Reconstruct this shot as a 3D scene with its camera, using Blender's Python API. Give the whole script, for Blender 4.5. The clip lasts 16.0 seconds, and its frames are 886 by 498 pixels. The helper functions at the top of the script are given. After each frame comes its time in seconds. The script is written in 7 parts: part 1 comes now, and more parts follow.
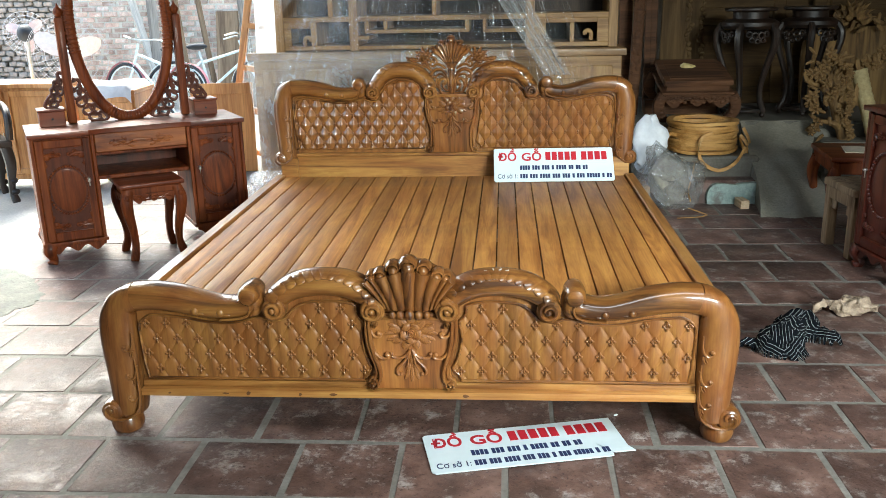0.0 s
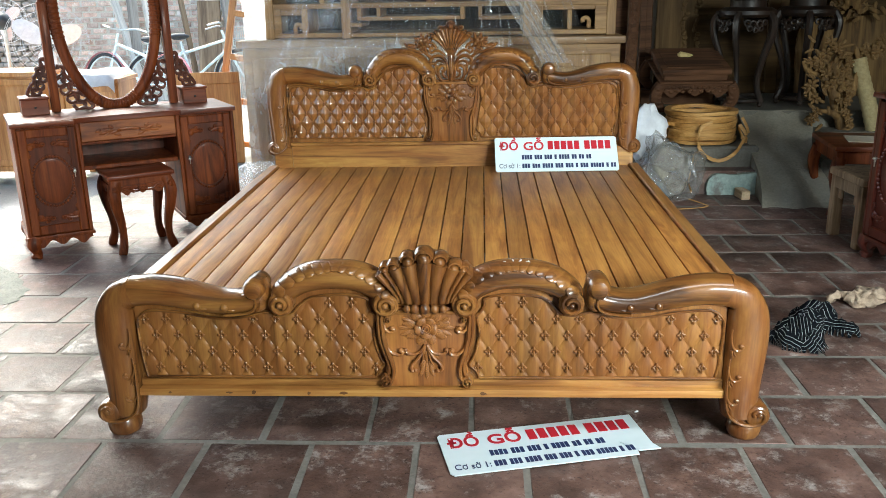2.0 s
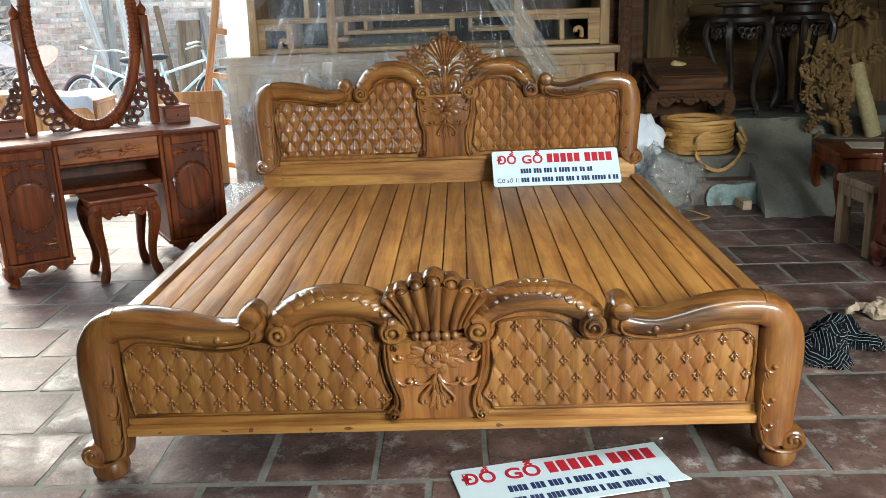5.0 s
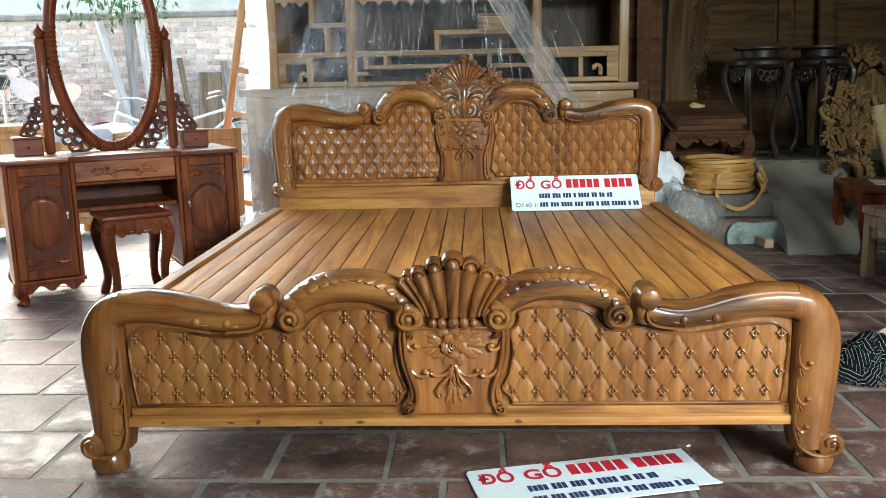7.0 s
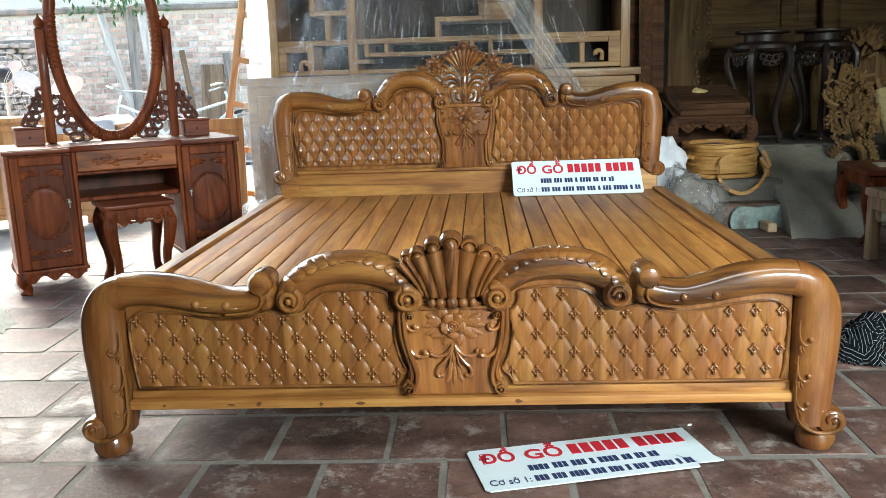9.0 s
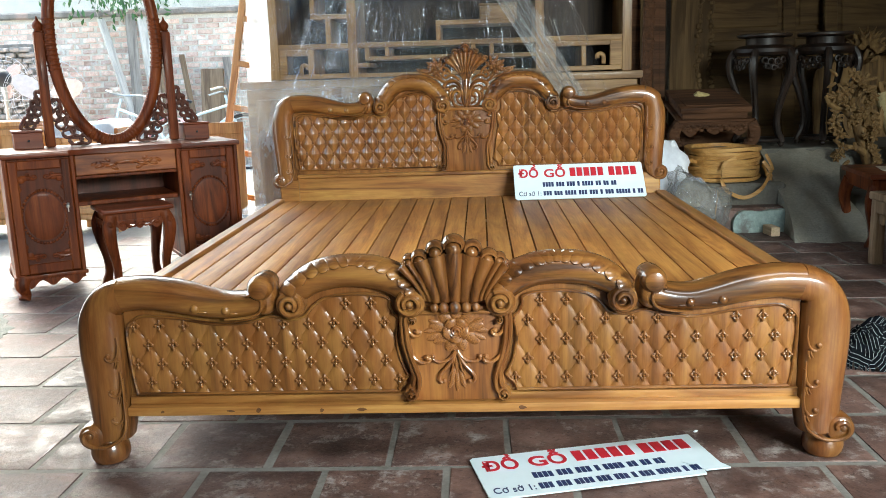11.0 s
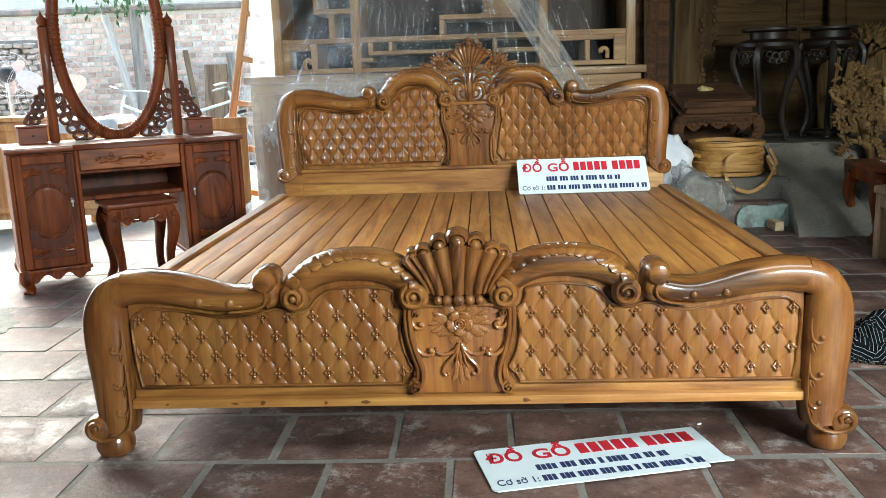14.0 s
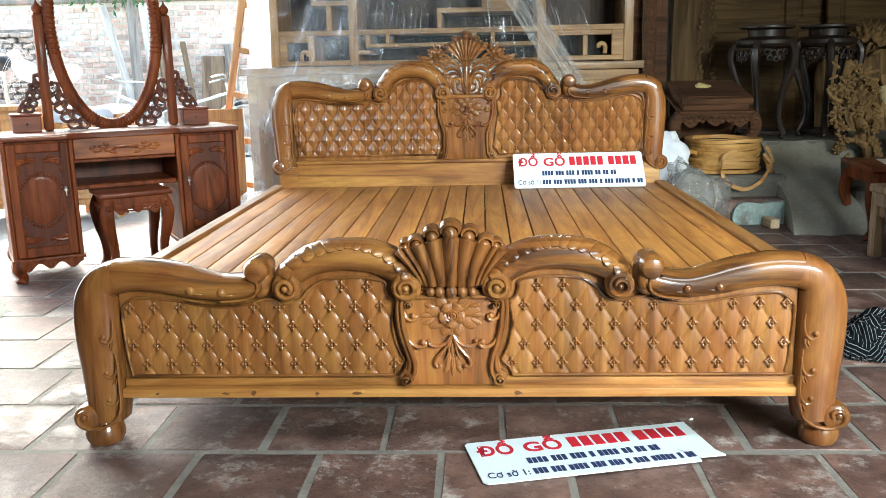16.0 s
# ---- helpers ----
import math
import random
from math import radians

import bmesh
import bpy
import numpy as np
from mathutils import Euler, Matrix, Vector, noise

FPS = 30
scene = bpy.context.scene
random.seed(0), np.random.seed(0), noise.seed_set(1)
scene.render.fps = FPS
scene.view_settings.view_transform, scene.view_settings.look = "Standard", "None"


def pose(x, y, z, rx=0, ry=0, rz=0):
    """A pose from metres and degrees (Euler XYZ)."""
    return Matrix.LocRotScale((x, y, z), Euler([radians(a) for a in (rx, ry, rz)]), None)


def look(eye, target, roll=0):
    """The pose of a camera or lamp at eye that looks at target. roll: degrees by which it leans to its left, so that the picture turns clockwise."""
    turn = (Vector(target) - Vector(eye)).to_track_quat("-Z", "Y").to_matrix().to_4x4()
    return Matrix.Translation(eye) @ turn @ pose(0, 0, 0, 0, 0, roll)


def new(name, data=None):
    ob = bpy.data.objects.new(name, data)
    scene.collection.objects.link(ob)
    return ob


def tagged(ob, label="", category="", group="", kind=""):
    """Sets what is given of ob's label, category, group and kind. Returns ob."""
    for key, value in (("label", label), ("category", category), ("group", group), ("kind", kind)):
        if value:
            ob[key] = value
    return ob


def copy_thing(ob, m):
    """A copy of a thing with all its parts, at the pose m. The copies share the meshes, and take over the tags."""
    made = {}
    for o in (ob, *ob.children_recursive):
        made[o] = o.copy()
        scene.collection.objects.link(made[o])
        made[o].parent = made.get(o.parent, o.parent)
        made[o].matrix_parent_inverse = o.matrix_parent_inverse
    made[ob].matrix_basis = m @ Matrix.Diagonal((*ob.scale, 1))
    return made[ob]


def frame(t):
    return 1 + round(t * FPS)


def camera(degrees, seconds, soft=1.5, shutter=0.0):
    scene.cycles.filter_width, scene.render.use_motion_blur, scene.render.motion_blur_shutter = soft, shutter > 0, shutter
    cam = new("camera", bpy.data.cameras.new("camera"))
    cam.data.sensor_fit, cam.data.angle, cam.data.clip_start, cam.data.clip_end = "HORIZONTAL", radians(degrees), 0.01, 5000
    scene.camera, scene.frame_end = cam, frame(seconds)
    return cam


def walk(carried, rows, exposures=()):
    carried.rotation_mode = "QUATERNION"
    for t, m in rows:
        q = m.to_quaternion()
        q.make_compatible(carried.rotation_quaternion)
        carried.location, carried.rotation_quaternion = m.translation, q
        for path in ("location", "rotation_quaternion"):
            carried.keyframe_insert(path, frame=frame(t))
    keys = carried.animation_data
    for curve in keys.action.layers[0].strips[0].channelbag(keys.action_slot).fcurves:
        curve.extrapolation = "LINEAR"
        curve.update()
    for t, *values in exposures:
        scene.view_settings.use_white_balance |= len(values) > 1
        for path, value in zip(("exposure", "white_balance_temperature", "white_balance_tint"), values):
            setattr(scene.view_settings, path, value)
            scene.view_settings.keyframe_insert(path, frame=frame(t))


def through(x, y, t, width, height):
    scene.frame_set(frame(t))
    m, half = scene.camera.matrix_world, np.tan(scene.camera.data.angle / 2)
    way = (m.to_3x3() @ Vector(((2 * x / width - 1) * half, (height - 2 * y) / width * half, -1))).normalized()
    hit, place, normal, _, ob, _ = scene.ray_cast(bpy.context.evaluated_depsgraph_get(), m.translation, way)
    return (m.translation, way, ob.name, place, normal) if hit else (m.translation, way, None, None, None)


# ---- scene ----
cam = camera(54.9, 16.0, soft=0.75)
PATH = [
    (0, (0.284, -2.453, 1.377), (0.141, -0.543, 0.803), -1.2),
    (0.5, (0.281, -2.437, 1.375), (0.12, -0.528, 0.8), -1.1),
    (1, (0.264, -2.429, 1.369), (0.097, -0.517, 0.805), -1.3),
    (1.5, (0.209, -2.405, 1.35), (0.089, -0.49, 0.785), -1.5),
    (2, (0.163, -2.34, 1.331), (0.07, -0.43, 0.743), -1.0),
    (2.5, (0.137, -2.225, 1.338), (0.052, -0.325, 0.718), -0.8),
    (3, (0.115, -2.205, 1.404), (0.04, -0.319, 0.744), -1.0),
    (3.5, (0.087, -2.213, 1.416), (0.031, -0.332, 0.738), -1.2),
    (4, (0.064, -2.2, 1.425), (0.019, -0.316, 0.755), -1.1),
    (4.5, (0.069, -2.189, 1.404), (0.02, -0.296, 0.757), -1.8),
    (4.7, (0.084, -2.179, 1.363), (0.031, -0.275, 0.754), -2.1),
    (6.8, (0.063, -2.151, 1.056), (-0.016, -0.191, 0.665), -1.2),
    (7, (0.06, -2.149, 1.054), (-0.021, -0.19, 0.663), -1.2),
    (7.5, (0.06, -2.162, 1.042), (-0.019, -0.202, 0.65), -1.2),
    (8, (0.066, -2.165, 1.028), (-0.018, -0.208, 0.624), -1.1),
    (8.5, (0.081, -2.162, 1.024), (-0.006, -0.206, 0.617), -1.3),
    (9, (0.077, -2.152, 1.021), (-0.017, -0.196, 0.613), -1.8),
    (11.5, (0.066, -2.119, 1.008), (-0.027, -0.161, 0.612), -1.8),
    (12, (0.063, -2.116, 1.002), (-0.034, -0.16, 0.597), -2.0),
    (12.5, (0.062, -2.108, 1.0), (-0.037, -0.154, 0.584), -1.9),
    (13, (0.062, -2.105, 0.999), (-0.036, -0.152, 0.581), -1.9),
    (13.5, (0.064, -2.118, 1.004), (-0.034, -0.163, 0.591), -1.9),
    (14, (0.068, -2.126, 1.005), (-0.034, -0.17, 0.599), -1.9),
    (14.5, (0.076, -2.134, 1.004), (-0.03, -0.177, 0.602), -1.8),
    (15, (0.078, -2.126, 0.999), (-0.03, -0.172, 0.588), -1.6),
    (15.5, (0.079, -2.117, 0.995), (-0.024, -0.164, 0.576), -1.4),
    (16, (0.076, -2.118, 0.992), (-0.018, -0.164, 0.576), -1.2),
]
walk(cam, [(t, look(eye, target, roll)) for t, eye, target, roll in PATH], [(0.0, 2.72, 6250, -2), (3.5, 2.55, 6250, -2), (8.0, 2.69, 6250, -2), (12.5, 2.69, 6250, -2), (15.6, 2.67, 6250, -2), (16.0, 3.05, 6250, -2)])

# ---- world, sun, openings ----
world = bpy.data.worlds.new("sky")
scene.world = world
world.use_nodes = True
wn = world.node_tree
sky = wn.nodes.new("ShaderNodeTexSky")
sky.sky_type, sky.sun_disc = "NISHITA", False
sky.sun_elevation, sky.sun_rotation = radians(48), radians(-30)
sky.air_density, sky.dust_density, sky.ozone_density = 1.0, 3.6, 1.0
wn.links.new(sky.outputs[0], wn.nodes["Background"].inputs[0])
wn.nodes["Background"].inputs[1].default_value = 0.145

sun_data = bpy.data.lights.new("sun", "SUN")
sun_data.energy, sun_data.angle, sun_data.color = 1.0, radians(12), (1.0, 0.98, 0.95)
sun = new("sun", sun_data)
sun.matrix_world = look((-3.5, 6.0, 7.7), (0, 0, 0))


def opening_light(name, eye, target, w, h, watts, color):
    d = bpy.data.lights.new(name, "AREA")
    d.shape, d.size, d.size_y, d.energy, d.color, d.spread = "RECTANGLE", w, h, watts, color, radians(98)
    ob = new(name, d)
    ob.matrix_world = look(eye, target)
    return ob


# added fill lamp behind the camera, placed to favour the bed's right side
opening_light("front_fill_lamp", (3.1, -4.3, 2.2), (0.9, 0.9, 0.6), 2.1, 0.8, 11.5, (1.0, 0.99, 0.97)).data.spread = radians(62)
opening_light("daylight_skylight", (1.05, -1.4, 3.17), (1.05, -1.4, 0), 2.6, 0.9, 7.8, (1.0, 0.99, 0.98)).data.spread = radians(150)


# ---- materials ----
def mat_new(name):
    m = bpy.data.materials.new(name)
    m.use_nodes = True
    nt = m.node_tree
    return m, nt, nt.nodes["Principled BSDF"]


def ramp(nt, stops):
    r = nt.nodes.new("ShaderNodeValToRGB")
    el = r.color_ramp.elements
    while len(el) < len(stops):
        el.new(0.5)
    for e, (p, c) in zip(el, stops):
        e.position, e.color = p, (*c, 1)
    return r


def coords(nt, scale=(1, 1, 1), rot=(0, 0, 0)):
    tc = nt.nodes.new("ShaderNodeTexCoord")
    mp = nt.nodes.new("ShaderNodeMapping")
    mp.inputs["Scale"].default_value = scale
    mp.inputs["Rotation"].default_value = [radians(a) for a in rot]
    nt.links.new(tc.outputs["Object"], mp.inputs[0])
    return mp


def tex_noise(nt, vec, scale, detail=4, rough=0.55, dist=0.0):
    n = nt.nodes.new("ShaderNodeTexNoise")
    n.inputs["Scale"].default_value = scale
    n.inputs["Detail"].default_value = detail
    n.inputs["Roughness"].default_value = rough
    n.inputs["Distortion"].default_value = dist
    nt.links.new(vec.outputs[0], n.inputs["Vector"])
    return n


def mix_rgb(nt, a, b, fac, mode="MIX"):
    m = nt.nodes.new("ShaderNodeMix")
    m.data_type, m.blend_type = "RGBA", mode
    for v, i in ((fac, 0), (a, 6), (b, 7)):
        if isinstance(v, (int, float)):
            m.inputs[i].default_value = v
        elif isinstance(v, tuple):
            m.inputs[i].default_value = (*v, 1)
        else:
            nt.links.new(v, m.inputs[i])
    return m.outputs[2]


def bump(nt, bsdf, height, strength, distance=0.002):
    b = nt.nodes.new("ShaderNodeBump")
    b.inputs["Strength"].default_value, b.inputs["Distance"].default_value = strength, distance
    nt.links.new(height, b.inputs["Height"])
    nt.links.new(b.outputs[0], bsdf.inputs["Normal"])


def wood(name, light, mid, dark, along="x", rough=0.3, coat=0.5, vary=0.0, grain=1.0, bumps=0.12, coat_rough=0.12, spec=0.5, mottle=0.0):
    """Sawn wood with grain along one axis, streaks, pores, golden mottling and an optional lacquer coat."""
    m, nt, bs = mat_new(name)
    s = {"x": (1.2, 14, 14), "y": (14, 1.2, 14), "z": (14, 14, 1.2)}[along]
    f = {"x": (6, 160, 160), "y": (160, 6, 160), "z": (160, 160, 6)}[along]
    src = coords(nt, s)
    fine = coords(nt, f)
    if vary:
        oi = nt.nodes.new("ShaderNodeObjectInfo")
        sc = nt.nodes.new("ShaderNodeVectorMath")
        sc.operation = "SCALE"
        sc.inputs[0].default_value = (37.0, 53.0, 71.0)
        nt.links.new(oi.outputs["Random"], sc.inputs["Scale"])
        nt.links.new(sc.outputs[0], src.inputs["Location"])
    n1 = tex_noise(nt, src, grain, 5, 0.6, 1.2)
    n2 = tex_noise(nt, fine, 1.0, 3, 0.5)
    big = tex_noise(nt, coords(nt, (1, 1, 1)), 2.2, 3, 0.5)
    r = ramp(nt, [(0.36, dark), (0.48, mid), (0.63, light)])
    nt.links.new(n1.outputs[0], r.inputs[0])
    r2 = ramp(nt, [(0.3, (0.62, 0.58, 0.55)), (0.55, (1, 1, 1))])
    nt.links.new(n2.outputs[0], r2.inputs[0])
    col = mix_rgb(nt, r.outputs[0], r2.outputs[0], 0.45, "MULTIPLY")
    r3 = ramp(nt, [(0.3, (0.74, 0.7, 0.68)), (0.65, (1.08, 1.04, 1.0))])
    nt.links.new(big.outputs[0], r3.inputs[0])
    col = mix_rgb(nt, col, r3.outputs[0], 0.8, "MULTIPLY")
    if mottle:
        cloud = tex_noise(nt, coords(nt, {"x": (2.2, 7, 7), "y": (7, 2.2, 7), "z": (7, 7, 2.2)}[along], (0.3, 0.2, 0.1)), 1.6, 5, 0.65, 0.6)
        r4 = ramp(nt, [(0.34, (0.78, 0.62, 0.5)), (0.5, (1, 1, 1)), (0.66, (1.28, 1.5, 1.45))])
        nt.links.new(cloud.outputs[0], r4.inputs[0])
        col = mix_rgb(nt, col, r4.outputs[0], mottle, "MULTIPLY")
    if vary:
        hv = nt.nodes.new("ShaderNodeHueSaturation")
        mr = nt.nodes.new("ShaderNodeMapRange")
        mr.inputs[3].default_value, mr.inputs[4].default_value = 1 - vary, 1 + vary
        nt.links.new(oi.outputs["Random"], mr.inputs[0])
        nt.links.new(mr.outputs[0], hv.inputs["Value"])
        nt.links.new(col, hv.inputs["Color"])
        col = hv.outputs[0]
    nt.links.new(col, bs.inputs["Base Color"])
    rr = nt.nodes.new("ShaderNodeMapRange")
    rr.inputs[3].default_value, rr.inputs[4].default_value = rough * 0.8, min(1, rough * 1.35)
    nt.links.new(big.outputs[0], rr.inputs[0])
    nt.links.new(rr.outputs[0], bs.inputs["Roughness"])
    bs.inputs["Coat Weight"].default_value, bs.inputs["Coat Roughness"].default_value = coat, coat_rough
    bs.inputs["Specular IOR Level"].default_value = spec
    bump(nt, bs, n2.outputs[0], bumps)
    return m


def rough_mat(name, a, b, scale=6, rough=0.85, bumps=0.4, dist=0.004, spot=None, fine=60, vary=0.0, coat=0.0):
    """Mineral or cloth surface: blotches of two colours, fine grain, optional stains."""
    m, nt, bs = mat_new(name)
    c = coords(nt)
    if vary:
        oi = nt.nodes.new("ShaderNodeObjectInfo")
        sc = nt.nodes.new("ShaderNodeVectorMath")
        sc.operation = "SCALE"
        sc.inputs[0].default_value = (37.0, 53.0, 71.0)
        nt.links.new(oi.outputs["Random"], sc.inputs["Scale"])
        nt.links.new(sc.outputs[0], c.inputs["Location"])
    n1 = tex_noise(nt, c, scale, 6, 0.62)
    n2 = tex_noise(nt, c, fine, 3, 0.6)
    r = ramp(nt, [(0.32, a), (0.66, b)])
    nt.links.new(n1.outputs[0], r.inputs[0])
    r2 = ramp(nt, [(0.3, (0.72, 0.72, 0.72)), (0.7, (1.1, 1.1, 1.1))])
    nt.links.new(n2.outputs[0], r2.inputs[0])
    col = mix_rgb(nt, r.outputs[0], r2.outputs[0], 0.7, "MULTIPLY")
    if spot:
        n3 = tex_noise(nt, c, scale * 0.55, 5, 0.7)
        r3 = ramp(nt, [(0.54, (0, 0, 0)), (0.66, (1, 1, 1))])
        nt.links.new(n3.outputs[0], r3.inputs[0])
        col = mix_rgb(nt, col, spot, r3.outputs[0])
    if vary:
        hv = nt.nodes.new("ShaderNodeHueSaturation")
        mr = nt.nodes.new("ShaderNodeMapRange")
        mr.inputs[3].default_value, mr.inputs[4].default_value = 1 - vary, 1 + vary
        nt.links.new(oi.outputs["Random"], mr.inputs[0])
        nt.links.new(mr.outputs[0], hv.inputs["Value"])
        nt.links.new(col, hv.inputs["Color"])
        col = hv.outputs[0]
    nt.links.new(col, bs.inputs["Base Color"])
    rr = nt.nodes.new("ShaderNodeMapRange")
    rr.inputs[3].default_value, rr.inputs[4].default_value = rough * 0.75, min(1.0, rough * 1.25)
    nt.links.new(n1.outputs[0], rr.inputs[0])
    nt.links.new(rr.outputs[0], bs.inputs["Roughness"])
    bs.inputs["Coat Weight"].default_value = coat
    ad = nt.nodes.new("ShaderNodeMath")
    nt.links.new(n1.outputs[0], ad.inputs[0])
    nt.links.new(n2.outputs[0], ad.inputs[1])
    bump(nt, bs, ad.outputs[0], bumps, dist)
    return m


def tile_mat():
    """Fired clay tile: blotches, pale scuffs and dust, dark pits, its own tone for each tile."""
    m, nt, bs = mat_new("terracotta_tile")
    c = coords(nt)
    oi = nt.nodes.new("ShaderNodeObjectInfo")
    sc = nt.nodes.new("ShaderNodeVectorMath")
    sc.operation = "SCALE"
    sc.inputs[0].default_value = (37.0, 53.0, 71.0)
    nt.links.new(oi.outputs["Random"], sc.inputs["Scale"])
    nt.links.new(sc.outputs[0], c.inputs["Location"])
    big = tex_noise(nt, c, 7, 6, 0.65)
    r = ramp(nt, [(0.3, (0.056, 0.032, 0.026)), (0.52, (0.118, 0.067, 0.054)), (0.7, (0.21, 0.128, 0.104))])
    nt.links.new(big.outputs[0], r.inputs[0])
    scuff = tex_noise(nt, c, 13, 9, 0.76, 0.15)
    rs = ramp(nt, [(0.53, (0, 0, 0)), (0.68, (0.85, 0.85, 0.85))])
    nt.links.new(scuff.outputs[0], rs.inputs[0])
    col = mix_rgb(nt, r.outputs[0], (0.35, 0.31, 0.285), rs.outputs[0])
    pits = tex_noise(nt, c, 85, 3, 0.6)
    rp_ = ramp(nt, [(0.3, (0.35, 0.33, 0.32)), (0.42, (1, 1, 1))])
    nt.links.new(pits.outputs[0], rp_.inputs[0])
    col = mix_rgb(nt, col, rp_.outputs[0], 0.8, "MULTIPLY")
    hv = nt.nodes.new("ShaderNodeHueSaturation")
    mr = nt.nodes.new("ShaderNodeMapRange")
    mr.inputs[3].default_value, mr.inputs[4].default_value = 0.78, 1.22
    nt.links.new(oi.outputs["Random"], mr.inputs[0])
    nt.links.new(mr.outputs[0], hv.inputs["Value"])
    nt.links.new(col, hv.inputs["Color"])
    nt.links.new(hv.outputs[0], bs.inputs["Base Color"])
    rr = nt.nodes.new("ShaderNodeMapRange")
    rr.inputs[1].default_value, rr.inputs[2].default_value = 0.36, 0.66
    rr.inputs[3].default_value, rr.inputs[4].default_value = 0.36, 0.8
    nt.links.new(scuff.outputs[0], rr.inputs[0])
    nt.links.new(rr.outputs[0], bs.inputs["Roughness"])
    ad = nt.nodes.new("ShaderNodeMath")
    nt.links.new(big.outputs[0], ad.inputs[0])
    nt.links.new(pits.outputs[0], ad.inputs[1])
    bump(nt, bs, ad.outputs[0], 0.5, 0.003)
    return m


def plain(name, color, rough=0.5, metal=0.0, coat=0.0, wear=0.12, scale=25):
    m, nt, bs = mat_new(name)
    n = tex_noise(nt, coords(nt), scale, 4, 0.6)
    r = ramp(nt, [(0.3, tuple(c * (1 - wear) for c in color)), (0.7, tuple(min(1, c * (1 + wear)) for c in color))])
    nt.links.new(n.outputs[0], r.inputs[0])
    nt.links.new(r.outputs[0], bs.inputs["Base Color"])
    bs.inputs["Roughness"].default_value, bs.inputs["Metallic"].default_value = rough, metal
    bs.inputs["Coat Weight"].default_value = coat
    return m


def film(name, tint, clear, rough, scale=(3, 3, 1.2), milky=0.5, lo=0.45, along=False, gloss=0.6, hi=0.74, through=0.4):
    """Thin polythene film: mostly clear, with glossy streaks and milky creases."""
    m, nt, bs = mat_new(name)
    out = nt.nodes["Material Output"]
    tr = nt.nodes.new("ShaderNodeBsdfTransparent")
    gl = nt.nodes.new("ShaderNodeBsdfGlossy")
    gl.inputs["Roughness"].default_value = rough
    gl.inputs["Color"].default_value = (0.95, 0.97, 1, 1)
    bs.inputs["Base Color"].default_value = (*tint, 1)
    bs.inputs["Roughness"].default_value = 0.35
    tl = nt.nodes.new("ShaderNodeBsdfTranslucent")
    tl.inputs["Color"].default_value = (*tint, 1)
    mm = nt.nodes.new("ShaderNodeMixShader")
    mm.inputs[0].default_value = through
    nt.links.new(bs.outputs[0], mm.inputs[1])
    nt.links.new(tl.outputs[0], mm.inputs[2])
    mg = nt.nodes.new("ShaderNodeMixShader")
    mg.inputs[0].default_value = gloss
    nt.links.new(mm.outputs[0], mg.inputs[1])
    nt.links.new(gl.outputs[0], mg.inputs[2])
    c = coords(nt, scale)
    if along:
        nt.links.new(next(k for k in nt.nodes if k.type == "TEX_COORD").outputs["UV"], c.inputs[0])
    n = tex_noise(nt, c, 4.0, 6, 0.65, 0.6)
    mr = nt.nodes.new("ShaderNodeMapRange")
    mr.inputs[1].default_value, mr.inputs[2].default_value = lo, hi
    mr.inputs[3].default_value, mr.inputs[4].default_value = 1 - clear, min(1, 1 - clear + milky)
    nt.links.new(n.outputs[0], mr.inputs[0])
    ms = nt.nodes.new("ShaderNodeMixShader")
    nt.links.new(mr.outputs[0], ms.inputs[0])
    nt.links.new(tr.outputs[0], ms.inputs[1])
    nt.links.new(mg.outputs[0], ms.inputs[2])
    nt.links.new(ms.outputs[0], out.inputs[0])
    bmp = nt.nodes.new("ShaderNodeBump")
    bmp.inputs["Strength"].default_value, bmp.inputs["Distance"].default_value = 0.8, 0.02
    crinkle = tex_noise(nt, c, 21.0, 4, 0.7, 0.8)
    both = nt.nodes.new("ShaderNodeMath")
    both.operation = "MULTIPLY_ADD"
    both.inputs[1].default_value = 0.35
    nt.links.new(crinkle.outputs[0], both.inputs[0])
    nt.links.new(n.outputs[0], both.inputs[2])
    nt.links.new(both.outputs[0], bmp.inputs["Height"])
    nt.links.new(bmp.outputs[0], gl.inputs["Normal"])
    return m


W_BED_X = wood("bed_wood_lengthwise", (0.3, 0.1352, 0.03534), (0.205, 0.0832, 0.02052), (0.0648, 0.0247, 0.00657), "x", 0.4, 1.0, bumps=0.06, coat_rough=0.1, spec=0.25, mottle=0.8)
W_BED_Z = wood("bed_wood_upright", (0.265, 0.1102, 0.02964), (0.18, 0.06968, 0.01824), (0.0576, 0.021, 0.00575), "z", 0.4, 1.0, bumps=0.06, coat_rough=0.1, spec=0.25, mottle=0.8)
W_PANEL = wood("bed_wood_panel", (0.31, 0.1362, 0.03762), (0.25, 0.104, 0.02736), (0.165, 0.0665, 0.0174), "z", 0.42, 0.65, bumps=0.06, coat_rough=0.26, spec=0.25, mottle=0.7)
W_PANEL_H = wood("headboard_panel_wood", (0.31, 0.1362, 0.0399), (0.25, 0.104, 0.02964), (0.14, 0.0557, 0.0155), "z", 0.38, 1.0, bumps=0.05, coat_rough=0.12, spec=0.3, mottle=0.5)
W_PANEL_H.node_tree.nodes["Principled BSDF"].inputs["Coat IOR"].default_value = 1.6
W_CENTRE = wood("bed_centre_wood", (0.386, 0.162, 0.0383), (0.286, 0.109, 0.0249), (0.118, 0.0411, 0.0105), "z", 0.48, 0.6, bumps=0.06, coat_rough=0.08, mottle=0.5)
